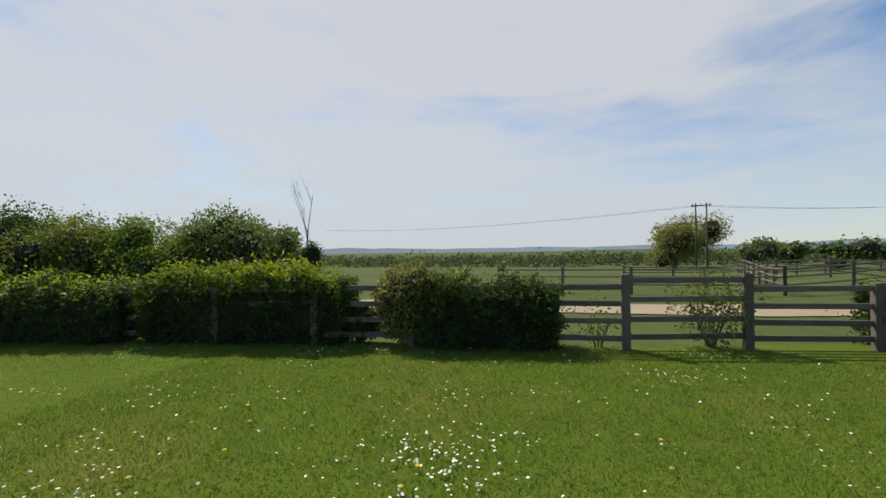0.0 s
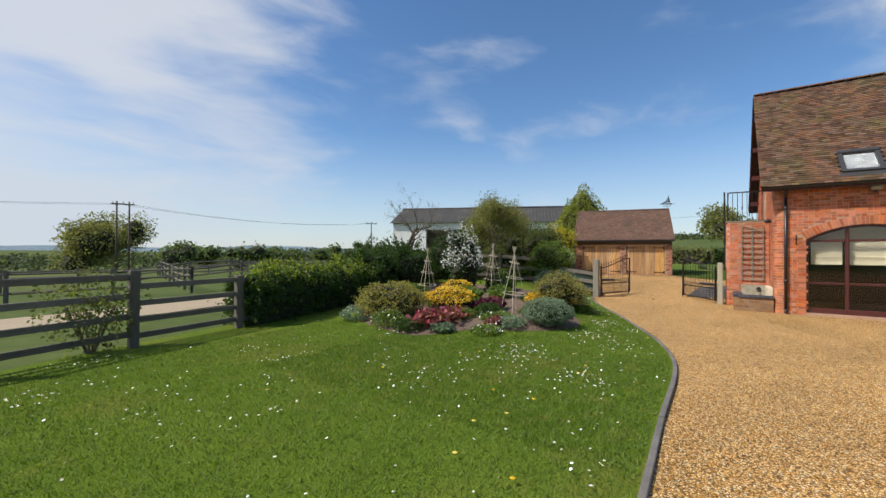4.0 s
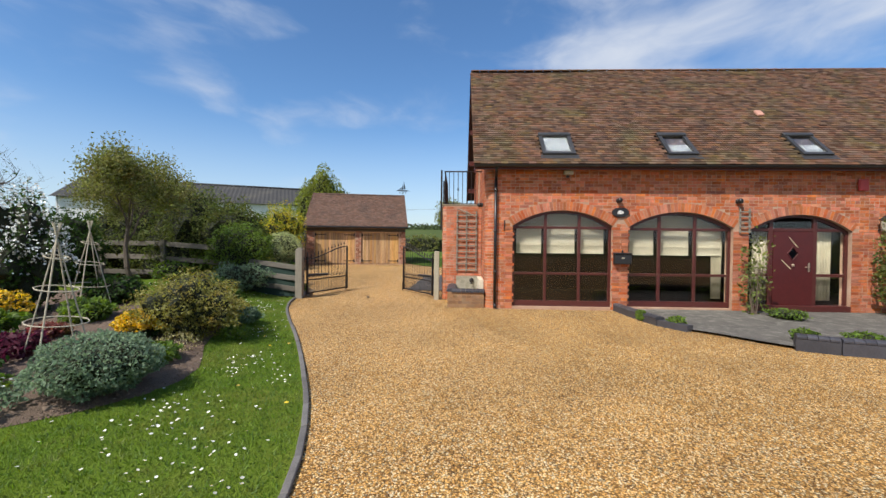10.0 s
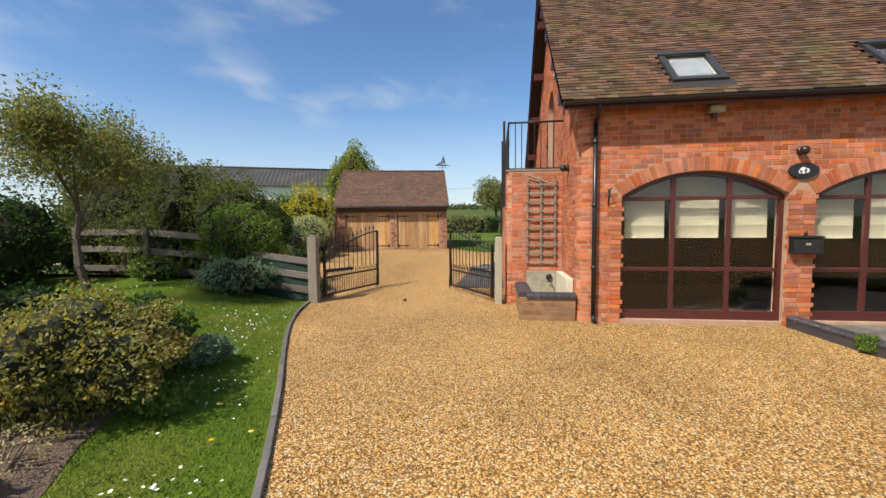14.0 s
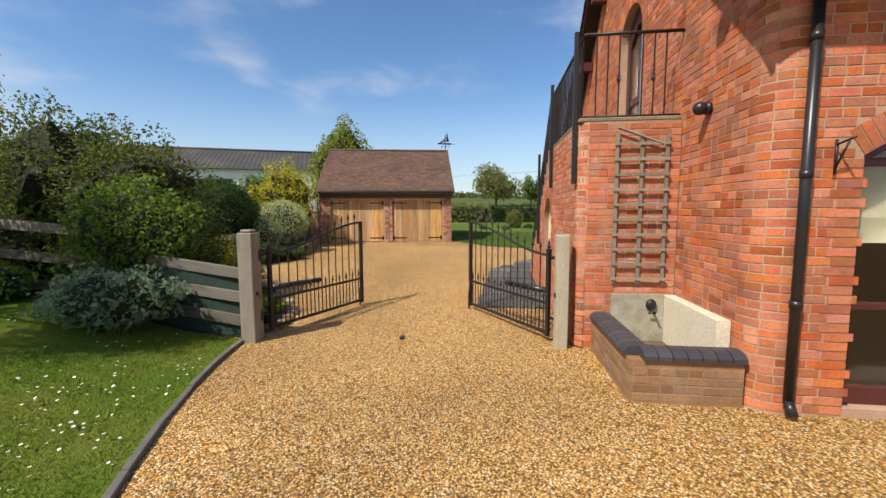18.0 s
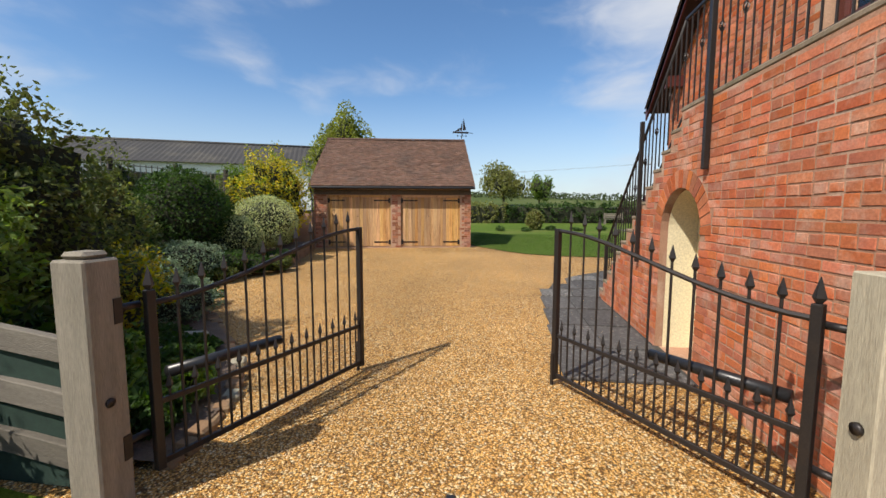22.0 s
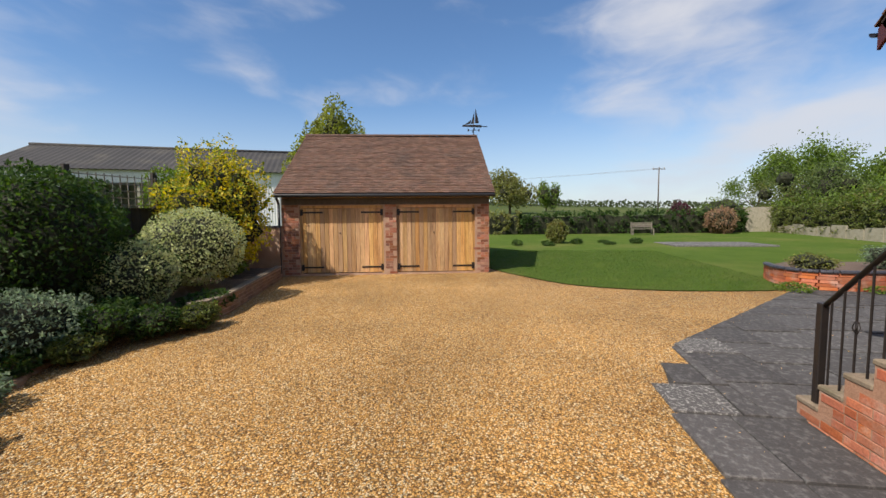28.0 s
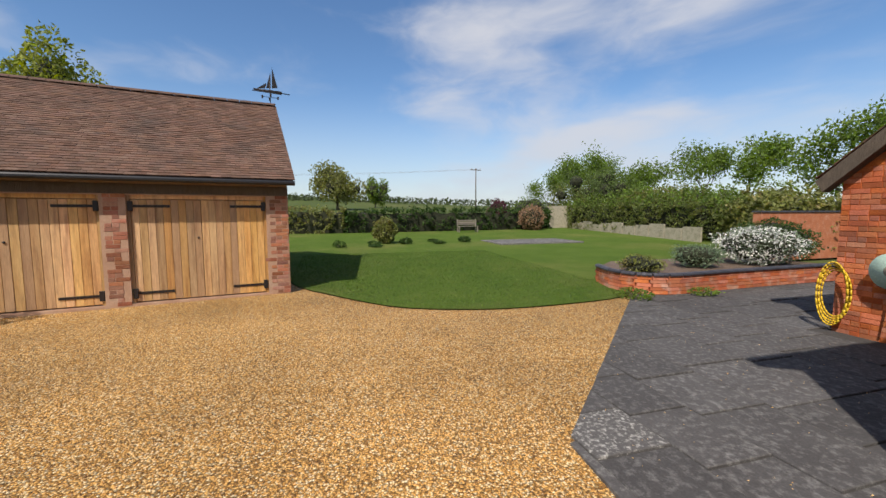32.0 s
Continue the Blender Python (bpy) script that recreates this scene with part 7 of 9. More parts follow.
shrub("shrub", 27.1, 11.1, (0.6, 0.6, 1.7), "dark green shrub against the garage wall", L_HEDGE, n=2600, size=0.045, seed=113)
shrub("perennial", 23.6, 8.75, (0.5, 0.35, 0.35), "low green plant spilling over the bed's edge", L_HEDGE, n=1400, size=0.04, seed=114)
for k, (x, y) in enumerate(((19.3, 7.75), (20.0, 8.4), (20.6, 8.9), (21.6, 9.25), (22.3, 9.2))):
    shrub("perennial", x, y, (0.36, 0.28, 0.34), "low dark plant spilling over the stone edging", (L_HEDGE, L_GREY)[k % 2], n=900, size=0.035, seed=196 + k, core=False, stems=3)
shrub("perennial", 25.9, 9.9, (0.4, 0.3, 0.4), "low green plant in the raised bed", L_BRIGHT, n=1000, size=0.04, seed=115, z0=0.1)
shrub("perennial", 17.3, 6.9, (0.6, 0.35, 0.25), "low leafy ground cover beside the gravel", L_HEDGE, n=1200, size=0.045, seed=116, core=False)
shrub("perennial", 16.4, 7.2, (0.5, 0.5, 0.35), "low leafy ground cover behind the gate", L_HEDGE, n=1200, size=0.05, seed=117, core=False)
for k, (x, y, w, h) in enumerate(((22.3, 8.6, 0.42, 0.42), (22.8, 8.3, 0.36, 0.4), (21.8, 8.85, 0.4, 0.45), (21.3, 8.75, 0.3, 0.3))):
    shrub("perennial", x, y, (w, w * 0.8, h), "dark green plant spilling over the bed on to the gravel", (L_HEDGE, L_MASS)[k % 2], n=1700, size=0.03, seed=430 + k, core=True, stems=4)
for k, (x, y, w, h) in enumerate(((20.6, 12.9, 1.2, 2.7), (22.6, 12.6, 1.0, 2.5))):
    shrub("climber", x, y, (w, 0.6, h), "leafy climber smothering the boarded fence", (L_BRIGHT, L_MASS)[k], n=7000, size=0.045, seed=436 + k, amp=0.4, category="climber")
shrub("shrub", 20.4, 9.2, (0.5, 0.45, 0.5), "small dark shrub in the side bed", L_OLIVE, n=1500, size=0.035, seed=118)

sw = thing("garden_wall", (27.9, 10.5, 0.18), "low old brick wall joining the garage", "wall")
box("wall", (0, -0.72, -0.2), (0.22, 1.2, 1.4), M_MORTAR, sw)
box("coping", (-0.03, -0.72, 1.402), (0.25, 1.2, 1.45), M_BRICK_BLUE, sw)
# brown-grey boards; the shade that falls on them is put into the colour
M_BOARD_SHADE = mat("shade_dark_boards", (0.045, 0.036, 0.026), (0.028, 0.023, 0.018), rough=0.85, scale=3, fine=25, bump=0.4, stretch=(6, 6, 0.7), objects=0.3)
fp = thing("garden_fence", (25.9, 11.75, 0.35), "dark boarded fence panel with a trellis top", "fence", rz=78)
for k in range(70):
    box("board", (0.0 if k % 2 else 0.014, k * 0.1, 0), (0.018 if k % 2 else 0.032, k * 0.1 + 0.11, 1.72), M_BOARD_SHADE, fp)
for yy in (0.0, 1.75, 3.5, 5.25, 7.0):
    box("post", (0.034, yy - 0.05, -0.1), (0.13, yy + 0.05, 2.6), M_BOARD_SHADE, fp)
box("capping", (-0.02, -0.02, 1.722), (0.06, 7.02, 1.75), M_BOARD_SHADE, fp)
for k in range(45):
    box("upright", (0.014, k * 0.155, 1.752), (0.026, k * 0.155 + 0.022, 2.48), M_OAK, fp)
for k in range(5):
    box("slat", (0.0, 0, 1.8 + k * 0.155), (0.013, 7.0, 1.822 + k * 0.155), M_OAK, fp)


# ---- garage doors and fittings ----
def garage_door(y0, y1):
    e = thing("garage_door", (0, 0, 0), "closed larch-boarded garage double door with black strap hinges", "garage door", "garage doors")
    e.matrix_basis = pose(*GA, 0, 0, GRZ) @ Matrix.Translation((0, y0, 0))
    w = y1 - y0
    box("frame_side", (0.06, 0.0, 0.02), (0.16, 0.05, 2.0), M_LARCH, e)
    box("frame_side", (0.06, w - 0.05, 0.02), (0.16, w, 2.0), M_LARCH, e)
    box("frame_head", (0.06, 0.052, 1.93), (0.16, w - 0.052, 2.0), M_LARCH, e)
    half = (w - 0.11) / 2
    for s in (0, 1):
        b0 = 0.053 + s * (half + 0.004)
        leaf = box("door_leaf", (0.1, b0, 0.04), (0.14, b0 + half - 0.004, 1.92), M_LARCH, e)
        n = 9
        for k in range(n):
            o = box("plank", (0.078 + random.uniform(-0.002, 0.002), b0 + half * k / n + 0.003, 0.045), (0.098, b0 + half * (k + 1) / n - 0.003, 1.915), M_LARCH, leaf, 0.003)
        for z in (0.2, 1.8):
            ya, yb = (b0 + 0.0, b0 + 0.6) if s == 0 else (b0 + half - 0.6, b0 + half)
            h = box("strap_hinge", (0.066, ya, z - 0.024), (0.075, yb, z + 0.024), M_IRON, leaf)
            yc = ya if s == 0 else yb
            box("pintle", (0.03, yc - 0.04, z - 0.09), (0.064, yc + 0.04, z + 0.09), M_IRON, h, 0.006)
    tube("lock", (0.06, half + 0.12, 1.2), (0.08, half + 0.12, 1.2), 0.02, M_IRON, e, 10)
    return e


garage_door(0.42, 2.72)
garage_door(3.1, 5.5)
box("lintel_board", (-0.01, 0.0, 2.02), (0.003, G_L, 2.2), M_BARK, garage)
bm = bmesh.new()
add_tube(bm, (-0.27, -0.12, G_E - 0.03), (-0.27, G_L + 0.12, G_E - 0.03), 0.05, seg=10)
part("gutter", bm, M_BLACK, garage)
tube("downpipe", (-0.06, G_L + 0.05, 0.05), (-0.06, G_L + 0.05, G_E - 0.25), 0.035, M_BLACK, garage, 10)
tube("swan_neck", (-0.06, G_L + 0.05, G_E - 0.25), (-0.26, G_L + 0.05, G_E - 0.05), 0.035, M_BLACK, garage, 10)
for k in range(21):
    bm = bmesh.new()
    y = -0.12 + k * 0.298
    vs = []
    for q in range(7):
        a = math.pi * (0.1 + 0.8 * q / 6)
        for yy in (y, y + 0.288):
            vs.append(bm.verts.new((G_D / 2 + 0.14 * math.cos(a), yy, G_R - 0.02 + 0.11 * math.sin(a))))
    for q in range(6):
        bm.faces.new((vs[2 * q], vs[2 * q + 2], vs[2 * q + 3], vs[2 * q + 1]))
    part("ridge_tile", bm, M_TILE_G, garage)

wv = thing("weathervane", (0, 0, 0), "black sailing-boat weathervane on the garage ridge", "weathervane")
wv.matrix_basis = pose(*GA, 0, 0, GRZ) @ Matrix.Translation((G_D / 2, 0.0, G_R + 0.08))
tube("rod", (0, 0, -0.1), (0, 0, 0.62), 0.012, M_IRON, wv)
tube("arrow", (0, 0.42, 0.36), (0, -0.52, 0.3), 0.014, M_IRON, wv)
bm = bmesh.new()
for pts in ([(0.46, 0.3), (-0.3, 0.27), (-0.3, 0.36), (0.32, 0.37)], [(0.1, 0.4), (-0.02, 0.42), (-0.03, 0.86)], [(-0.05, 0.42), (-0.2, 0.44), (-0.07, 0.98)], [(0.33, 0.37), (0.12, 0.4), (0.08, 0.55)]):
    vs = [bm.verts.new((s, y, z)) for s in (-0.008, 0.008) for y, z in pts]
    m = len(pts)
    bm.faces.new(vs[:m]), bm.faces.new(vs[m:])
    for q in range(m):
        bm.faces.new((vs[q], vs[(q + 1) % m], vs[m + (q + 1) % m], vs[m + q]))
part("boat", bm, M_IRON, wv)
bm = bmesh.new()
for a in range(4):
    c, s = math.cos(a * math.pi / 2), math.sin(a * math.pi / 2)
    add_tube(bm, (0, 0, 0.17), (0.2 * c, 0.2 * s, 0.17), 0.008, seg=5)
    add_box(bm, (0.2 * c - 0.02, 0.2 * s - 0.02, 0.13), (0.2 * c + 0.02, 0.2 * s + 0.02, 0.21))
part("compass_arms", bm, M_IRON, wv)

# ---- rear wing of the house with hose reel ----
wing = thing("rear_wing", (0, 0, 0), "single-storey red brick wing with a gabled tile roof", "wing")
bm = bmesh.new()
holed(bm, [(20.3, -0.1), (24.2, -0.1), (24.2, 2.45), (22.25, 4.1), (20.3, 2.45)], [], lambda a, u, d: (a, -4.104 - d, u), 0.25)
part("gable_wall", bm, M_BRICK, wing)
box("side_wall", (23.95, -12, -0.1), (24.2, -4.36, 2.45), M_BRICK, wing)
for s, ex in ((1, 24.45), (-1, 20.05)):
    tiled = tiled_roof("roof_tiles", (ex, -3.95, 2.32), (ex, -12, 2.32), (22.25, -3.95, 4.2), (22.25, -12, 4.2), M_TILE, wing, seed=12 + s)
    tagged(tiled, kind="stuff")
    bm = bmesh.new()
    vs = [bm.verts.new((x, yy, z)) for yy in (-3.93, -4.1) for x, z in ((ex, 2.3), (22.25, 4.18), (22.25, 3.98), (ex - 0.1 * s, 2.14))]
    bm.faces.new(vs[:4]), bm.faces.new(vs[4:])
    for q in range(4):
        bm.faces.new((vs[q], vs[(q + 1) % 4], vs[4 + (q + 1) % 4], vs[4 + q]))
    part("barge_board", bm, M_BARK, wing)
hose = thing("garden_hose", (24.12, -3.98, gz(24, 0) + 0.55), "coiled yellow hose hanging on a wall hook", "hose")
bm = bmesh.new()
for c in range(5):
    ra, rb = 0.17 + 0.02 * (c % 3), 0.34 + 0.03 * c
    for k in range(28):
        a, b = 2 * math.pi * k / 28, 2 * math.pi * (k + 1) / 28
        add_tube(bm, (ra * math.cos(a), 0.02 * c, rb * math.sin(a)), (ra * math.cos(b), 0.02 * c, rb * math.sin(b)), 0.011, seg=6)
part("coil", bm, mat("yellow_hose", (0.75, 0.5, 0.02), rough=0.5), hose, smooth=True)
tube("hook", (0, -0.12, 0.34), (0, 0.1, 0.4), 0.012, M_IRON, hose)
reel = thing("hose_reel", (23.5, -4.1, gz(24, 0) + 0.95), "pale green hose reel box on the brick wall", "hose reel")
tube("drum", (0, 0.004, 0), (0, 0.18, 0), 0.24, mat("pale_green_plastic", (0.42, 0.58, 0.48), (0.36, 0.5, 0.42), rough=0.45), reel, 24)
tube("hub", (0, 0.181, 0), (0, 0.2, 0), 0.08, M_STONE, reel, 16)
tube("hose_end", (0.0, 0.1, -0.24), (0.03, 0.12, -0.75), 0.012, M_STONE, reel)

# raised brick bed on the terrace
rb = thing("raised_bed", (27.6, -3.2, gz(27.6, 0)), "low curved red brick raised bed with a dark coping", "raised bed")
RB = smooth_line([(0.9, -0.05), (0.1, 0.2), (-0.55, 0.1), (-0.85, -0.4), (-0.85, -1.1), (-0.75, -2.4), (-0.65, -5.0), (-0.7, -6.0)], 0.24)
for a, b in zip(RB, RB[1:]):
    d = b - a
    for c in range(5):
        o = box("brick", (0.004 - 0.05 * (c % 2), -0.055, 0), (d.length - 0.006 - 0.05 * (c % 2), 0.055, 0.066), M_BRICK_OB, rb)
        o.matrix_basis = pose(a.x, a.y, 0.075 * c, 0, 0, math.degrees(math.atan2(d.y, d.x)))
blue_coping(rb, [(p.x, p.y) for p in RB], 0.376, w=0.085, h=0.06, step=0.085)
bm = bmesh.new()
vs = [bm.verts.new((p.x + 0.08, p.y, 0.34)) for p in RB] + [bm.verts.new((1.9, -6, 0.34)), bm.verts.new((1.9, -1.2, 0.34))]
bm.faces.new(vs)
o = part("soil", bm, M_SOIL, rb)
o.modifiers.new("thickness", "SOLIDIFY").thickness = 0.1
shrub("perennial", 27.5, -3.6, (0.5, 0.45, 0.4), "dry brown perennial tuft in the raised bed", L_OLIVE, n=900, size=0.03, seed=121, z0=0.34)
shrub("lavender", 27.9, -5.6, (0.55, 0.6, 0.55), "grey-brown lavender in the raised bed", L_GREY, n=2000, size=0.025, seed=122, z0=0.34)
shrub("lavender", 27.9, -7.6, (0.85, 0.95, 0.95), "silvery white-leaved bush in the raised bed", L_WHITE, n=3200, size=0.03, seed=123, z0=0.34, flower=L_GREY, nf=3000, fsize=0.03, top_only=False)
shrub("shrub", 28.6, -9.1, (1.0, 0.9, 1.15), "dark green rounded shrub in the raised bed", L_HEDGE, n=3500, size=0.04, seed=124, z0=0.3)
shrub("herb_cushion", 26.7, -2.75, (0.4, 0.3, 0.18), "small green weed tuft where gravel meets paving", L_BRIGHT, n=500, size=0.03, seed=125, core=False)
shrub("herb_cushion", 26.55, -4.3, (0.3, 0.3, 0.14), "small green weed tuft at the raised bed's foot", L_BRIGHT, n=400, size=0.03, seed=126, core=False)
bw = thing("boundary_wall", (31.5, -11.7, 0.25), "old brick garden wall beyond the raised bed", "wall")
box("wall", (-1.5, -3.5, 0), (-1.25, 1.2, 1.6), M_BRICK_G, bw)
box("coping", (-1.53, -3.53, 1.602), (-1.22, 1.23, 1.66), M_BRICK_BLUE, bw)


# ---- distance: barn, hedges, trees, poles ----
def barn():
    e = thing("barn", (40.0, 37.6, 0.3), "long white-clad farm barn with a grey fibre-cement roof", "barn", rz=math.degrees(math.atan2(-24.1, 10.5)))
    L, W, ez, rz = 26.3, 11.0, 5.2, 7.6
    for k in range(6):
        a, b = k * L / 6, (k + 1) * L / 6
        if k not in (1, 2):
            bm = bmesh.new()
            n = 44
            vs = []
            for q in range(n + 1):
                xx = a + (b - a) * q / n
                yy = 0.03 * (q % 2)
                vs += [bm.verts.new((xx, yy, -0.5)), bm.verts.new((xx, yy, ez))]
            for q in range(n):
                bm.faces.new((vs[2 * q], vs[2 * q + 2], vs[2 * q + 3], vs[2 * q + 1]))
            o = part("cladding", bm, M_WHITE, e)
            o.modifiers.new("thickness", "SOLIDIFY").thickness = 0.02
        box("stanchion", (a - 0.1, 0.05, -0.5), (a + 0.1, 0.25, ez), M_STONE, e)
    box("lintel", (0, -0.02, ez - 0.9), (L, 0.0, ez), M_WHITE, e)
    bm = bmesh.new()
    holed(bm, [(0, -0.5), (0, ez), (W / 2, rz - 0.1), (W, ez), (W, -0.5)], [], lambda a, u, d: (-0.05 - d, a, u), 0.1)
    part("end_wall", bm, M_WHITE, e)
    box("back_wall", (0, W, -0.5), (L, W + 0.1, ez), M_WHITE, e)
    for s in (0, 1):
        bm = bmesh.new()
        n = 130
        vs = []
        for q in range(n + 1):
            xx = -0.5 + (L + 1) * q / n
            zz = 0.05 * (q % 2)
            vs += [bm.verts.new((xx, -0.4 if s == 0 else W + 0.4, ez - 0.02 + zz)), bm.verts.new((xx, W / 2, rz + zz))]
        for q in range(n):
            bm.faces.new((vs[2 * q], vs[2 * q + 2], vs[2 * q + 3], vs[2 * q + 1]))
        o = part("roof", bm, M_FIBRO, e)
        o.modifiers.new("thickness", "SOLIDIFY").thickness = 0.03
    tube("ridge", (-0.5, W / 2, rz + 0.05), (L + 0.5, W / 2, rz + 0.05), 0.14, M_FIBRO, e, 8)


barn()
shrub("conifer", 36.8, 11.9, (1.9, 1.9, 7.2), "golden-green conifer behind the garage", L_CONIFER, n=15000, size=0.09, seed=201, amp=0.3, stems=1, category="tree", z0=-0.2)
tree("birch", 37.6, 9.6, gz(37, 0), 8.0, 1.0, "loose-leaved young tree behind the garage", L_TREE, n=2200, size=0.09, seed=202, trunk_r=0.1, trunk_h=0.3, levels=3, clump=0.3)
hedge(50.2, 16.0, 49.6, 2.0, 1.4, 1.75, "clipped beech hedge with bronze patches at the garden's end", n=6000, size=0.1, seed=203, leaf=L_OLIVE, ragged=0.1, group="garden hedges")
hedge(49.6, 2.0, 51.5, -15.0, 1.4, 1.65, "clipped green laurel hedge at the garden's end", n=7500, size=0.1, seed=204, leaf=L_HEDGE, ragged=0.1, group="garden hedges")
hedge(54.0, -19.0, 35.5, -17.4, 2.6, 2.2, "tall mixed hedge of shrubs along the garden side", n=30000, size=0.08, seed=205, leaf=L_TREE, ragged=0.45, top=L_BRIGHT, top_n=4000, group="garden hedges")
hedge(35.5, -17.4, 30.5, -13.8, 2.0, 2.1, "tall mixed hedge of shrubs along the garden side", n=11000, size=0.1, seed=206, leaf=L_OLIVE, ragged=0.3, group="garden hedges")
tw = thing("garden_wall", (52.2, -16.2, 0.5), "pale concrete panel wall at the garden side", "wall", rz=-8)
box("panel", (0, -1.9, -0.2), (0.15, 0.6, 2.0), M_STONE, tw)
for k in range(11):
    box("low_panel", (-1.4 - 1.42 * k, -1.5, -0.3), (-1.4 - 1.42 * k + 1.3, -1.4, 0.5 + 0.1 * (k % 3)), M_STONE, tw)
for k, (x, y, r, lf, lab) in enumerate(((52.0, -10.8, (1.0, 1.0, 2.4), L_PURPLE, "dark purple-leaved shrub on the lawn"), (49.6, -12.7, (1.1, 1.0, 1.9), L_SALMON, "salmon-pink young-leaved shrub on the lawn"), (53.0, -14.4, (1.9, 1.6, 2.8), L_BRIGHT, "lime green shrub on the lawn"), (40.3, 0.35, (0.6, 0.55, 1.25), L_OLIVE, "small upright shrub in the lawn border"))):
    shrub("shrub", x, y, r, lab, lf, n=2600, size=0.07, seed=210 + k)
for k in range(9):
    shrub("perennial", 38.6 + 0.25 * k + 0.6 * math.sin(k * 2.3), 2.2 - 0.8 * k + 0.4 * math.cos(k * 3.1), (0.3 + 0.12 * math.sin(k), 0.3, 0.22 + 0.1 * math.cos(k * 1.7)), "small leafy tuft in the lawn border", L_HEDGE, n=260, size=0.05, seed=220 + k, core=False, stems=2)
st = thing("terrace_stone", (39.2, -6.3, gz(39, 0)), "flat grey stone terrace on the lawn", "terrace")
box("slab", (-1.2, -3.2, -0.05), (1.6, 1.4, 0.06), M_SLAB_PALE, st, 0.02)
be = thing("garden_bench", (48.0, -6.7, gz(48, 0)), "weathered wooden garden bench before the hedge", "bench")
for k in range(3):
    box("seat_slat", (-0.2 + 0.14 * k, -0.75, 0.43), (-0.09 + 0.14 * k, 0.75, 0.46), M_OAK, be)
for k in range(3):
    box("back_slat", (0.25, -0.75, 0.55 + 0.13 * k), (0.28, 0.75, 0.64 + 0.13 * k), M_OAK, be)
for xx in (-0.2, 0.2):
    for yy in (-0.7, 0.7):
        box("leg", (xx - 0.03, yy - 0.03, 0), (xx + 0.03, yy + 0.03, 0.43 if xx < 0 else 0.95), M_OAK, be)
for k, (x, y, h, w) in enumerate(((60, -24, 9, 4.5), (66, -31, 11, 5), (56, -29, 8, 4), (52, -33, 9.5, 4.5), (45, -31, 8.5, 4), (39, -30, 9.5, 4.5), (72, -28, 8, 5))):
    tree("birch", x, y, 0.6, h * 1.3, 0.8, "slender birch with light spring leaves", L_BRIGHT, n=4200, size=0.14, seed=230 + k, trunk_r=0.14, trunk_h=0.32, levels=3, clump=0.55)
far_crown("oak", 112, 1.0, 2.6, (5.2, 5.0, 8.6), "broad oak just coming into leaf", L_OLIVE, n=5200, size=0.36, seed=241, lobes=12, core=0.35)
for k, (x, y, w, h, lf) in enumerate(((50.5, -20.5, 3.0, 4.8, L_FAR), (46.5, -20.2, 2.6, 3.8, L_BRIGHT), (42.5, -19.8, 2.6, 3.3, L_OLIVE), (38.6, -19.2, 2.3, 2.9, L_BRIGHT), (55.0, -21.5, 3.0, 4.6, L_TREE))):
    far_crown("garden_tree", x, y, gz(x, 0), (w, w * 0.9, h), "soft spring-green tree above the garden hedge", lf, n=5200, size=0.12, seed=320 + k, lobes=11, trunk=True, core=0.4)
far_crown("ash", 122, 24, 3.4, (7, 6, 8), "hazy bare-twigged tree on the field edge", L_OLIVE, n=2200, size=0.35, seed=242, lobes=7)
far_crown("poplar", 128, -9, 2.6, (3.5, 3, 8), "light green tree on the field edge", L_BRIGHT, n=1500, size=0.4, seed=243)


def pole(x, y, z, h, twin=False, label="wooden electricity pole with a crossarm", arm=0.0):
    e = thing("electricity_pole", (x, y, z), label, "pole", "electricity poles", rz=arm)
    tube("pole", (0, -0.68 if twin else 0, 0), (0, -0.68 if twin else 0, h), 0.14, M_BARK, e, 8, 0.1)
    if twin:
        tube("pole", (0, 0.68, 0), (0, 0.68, h), 0.14, M_BARK, e, 8, 0.1)
    box("crossarm", (-0.06, -1.3, h - 0.45), (0.06, 1.3, h - 0.3), M_BARK, e)
    for yy in (-1.1, 0, 1.1):
        tube("insulator", (0, yy, h - 0.3), (0, yy, h - 0.02), 0.06, M_STONE, e, 6)


pole(104, -28.2, 2.2, 9.5, arm=12)
pole(19.5, 69.0, terrain(19.5, 69), 8.4 - terrain(19.5, 69), True, "twin wooden electricity poles in the pasture", arm=75)
pole(66.0, 68.0, -1.0, 9.5, arm=50)
w = thing("power_line", (0, 0, 0), "thin overhead electricity wires across the fields", "wire")
for dx in (-1.0, 1.0):
    for (ax, ay, az), (bx, by, bz) in (((19.5, 69.0, 8.05), (-63, 103, 8.2)), ((19.5, 69.0, 8.05), (66, 68, 8.2)), ((104, -28.2, 11.4), (160, 90, 14))):
        bm = bmesh.new()
        n = 14
        pts = [Vector((ax + (bx - ax) * k / n + dx, ay + (by - ay) * k / n, az + (bz - az) * k / n - 4 * 1.3 * (k / n) * (1 - k / n))) for k in range(n + 1)]
        for a, b in zip(pts, pts[1:]):
            add_tube(bm, a, b, 0.02, seg=3, caps=False)
        part("wire", bm, M_IRON, w)

# pasture beyond the front fence
sheet("dirt_track", [(-40, 14.0), (-5, 13.2), (4, 13.6), (14, 16.5), (30, 22), (30, 25.5), (13, 19.5), (3, 16.4), (-5, 15.8), (-40, 17)], 0.0, mat("dry_earth", (0.33, 0.26, 0.17), (0.25, 0.2, 0.12), scale=1.5, fine=30, bump=0.5), "pale dry earth track beyond the fence", "track")
for o in [scene.objects["dirt_track"]]:
    for v in o.data.vertices:
        v.co.z = terrain(v.co.x, v.co.y) + 0.03


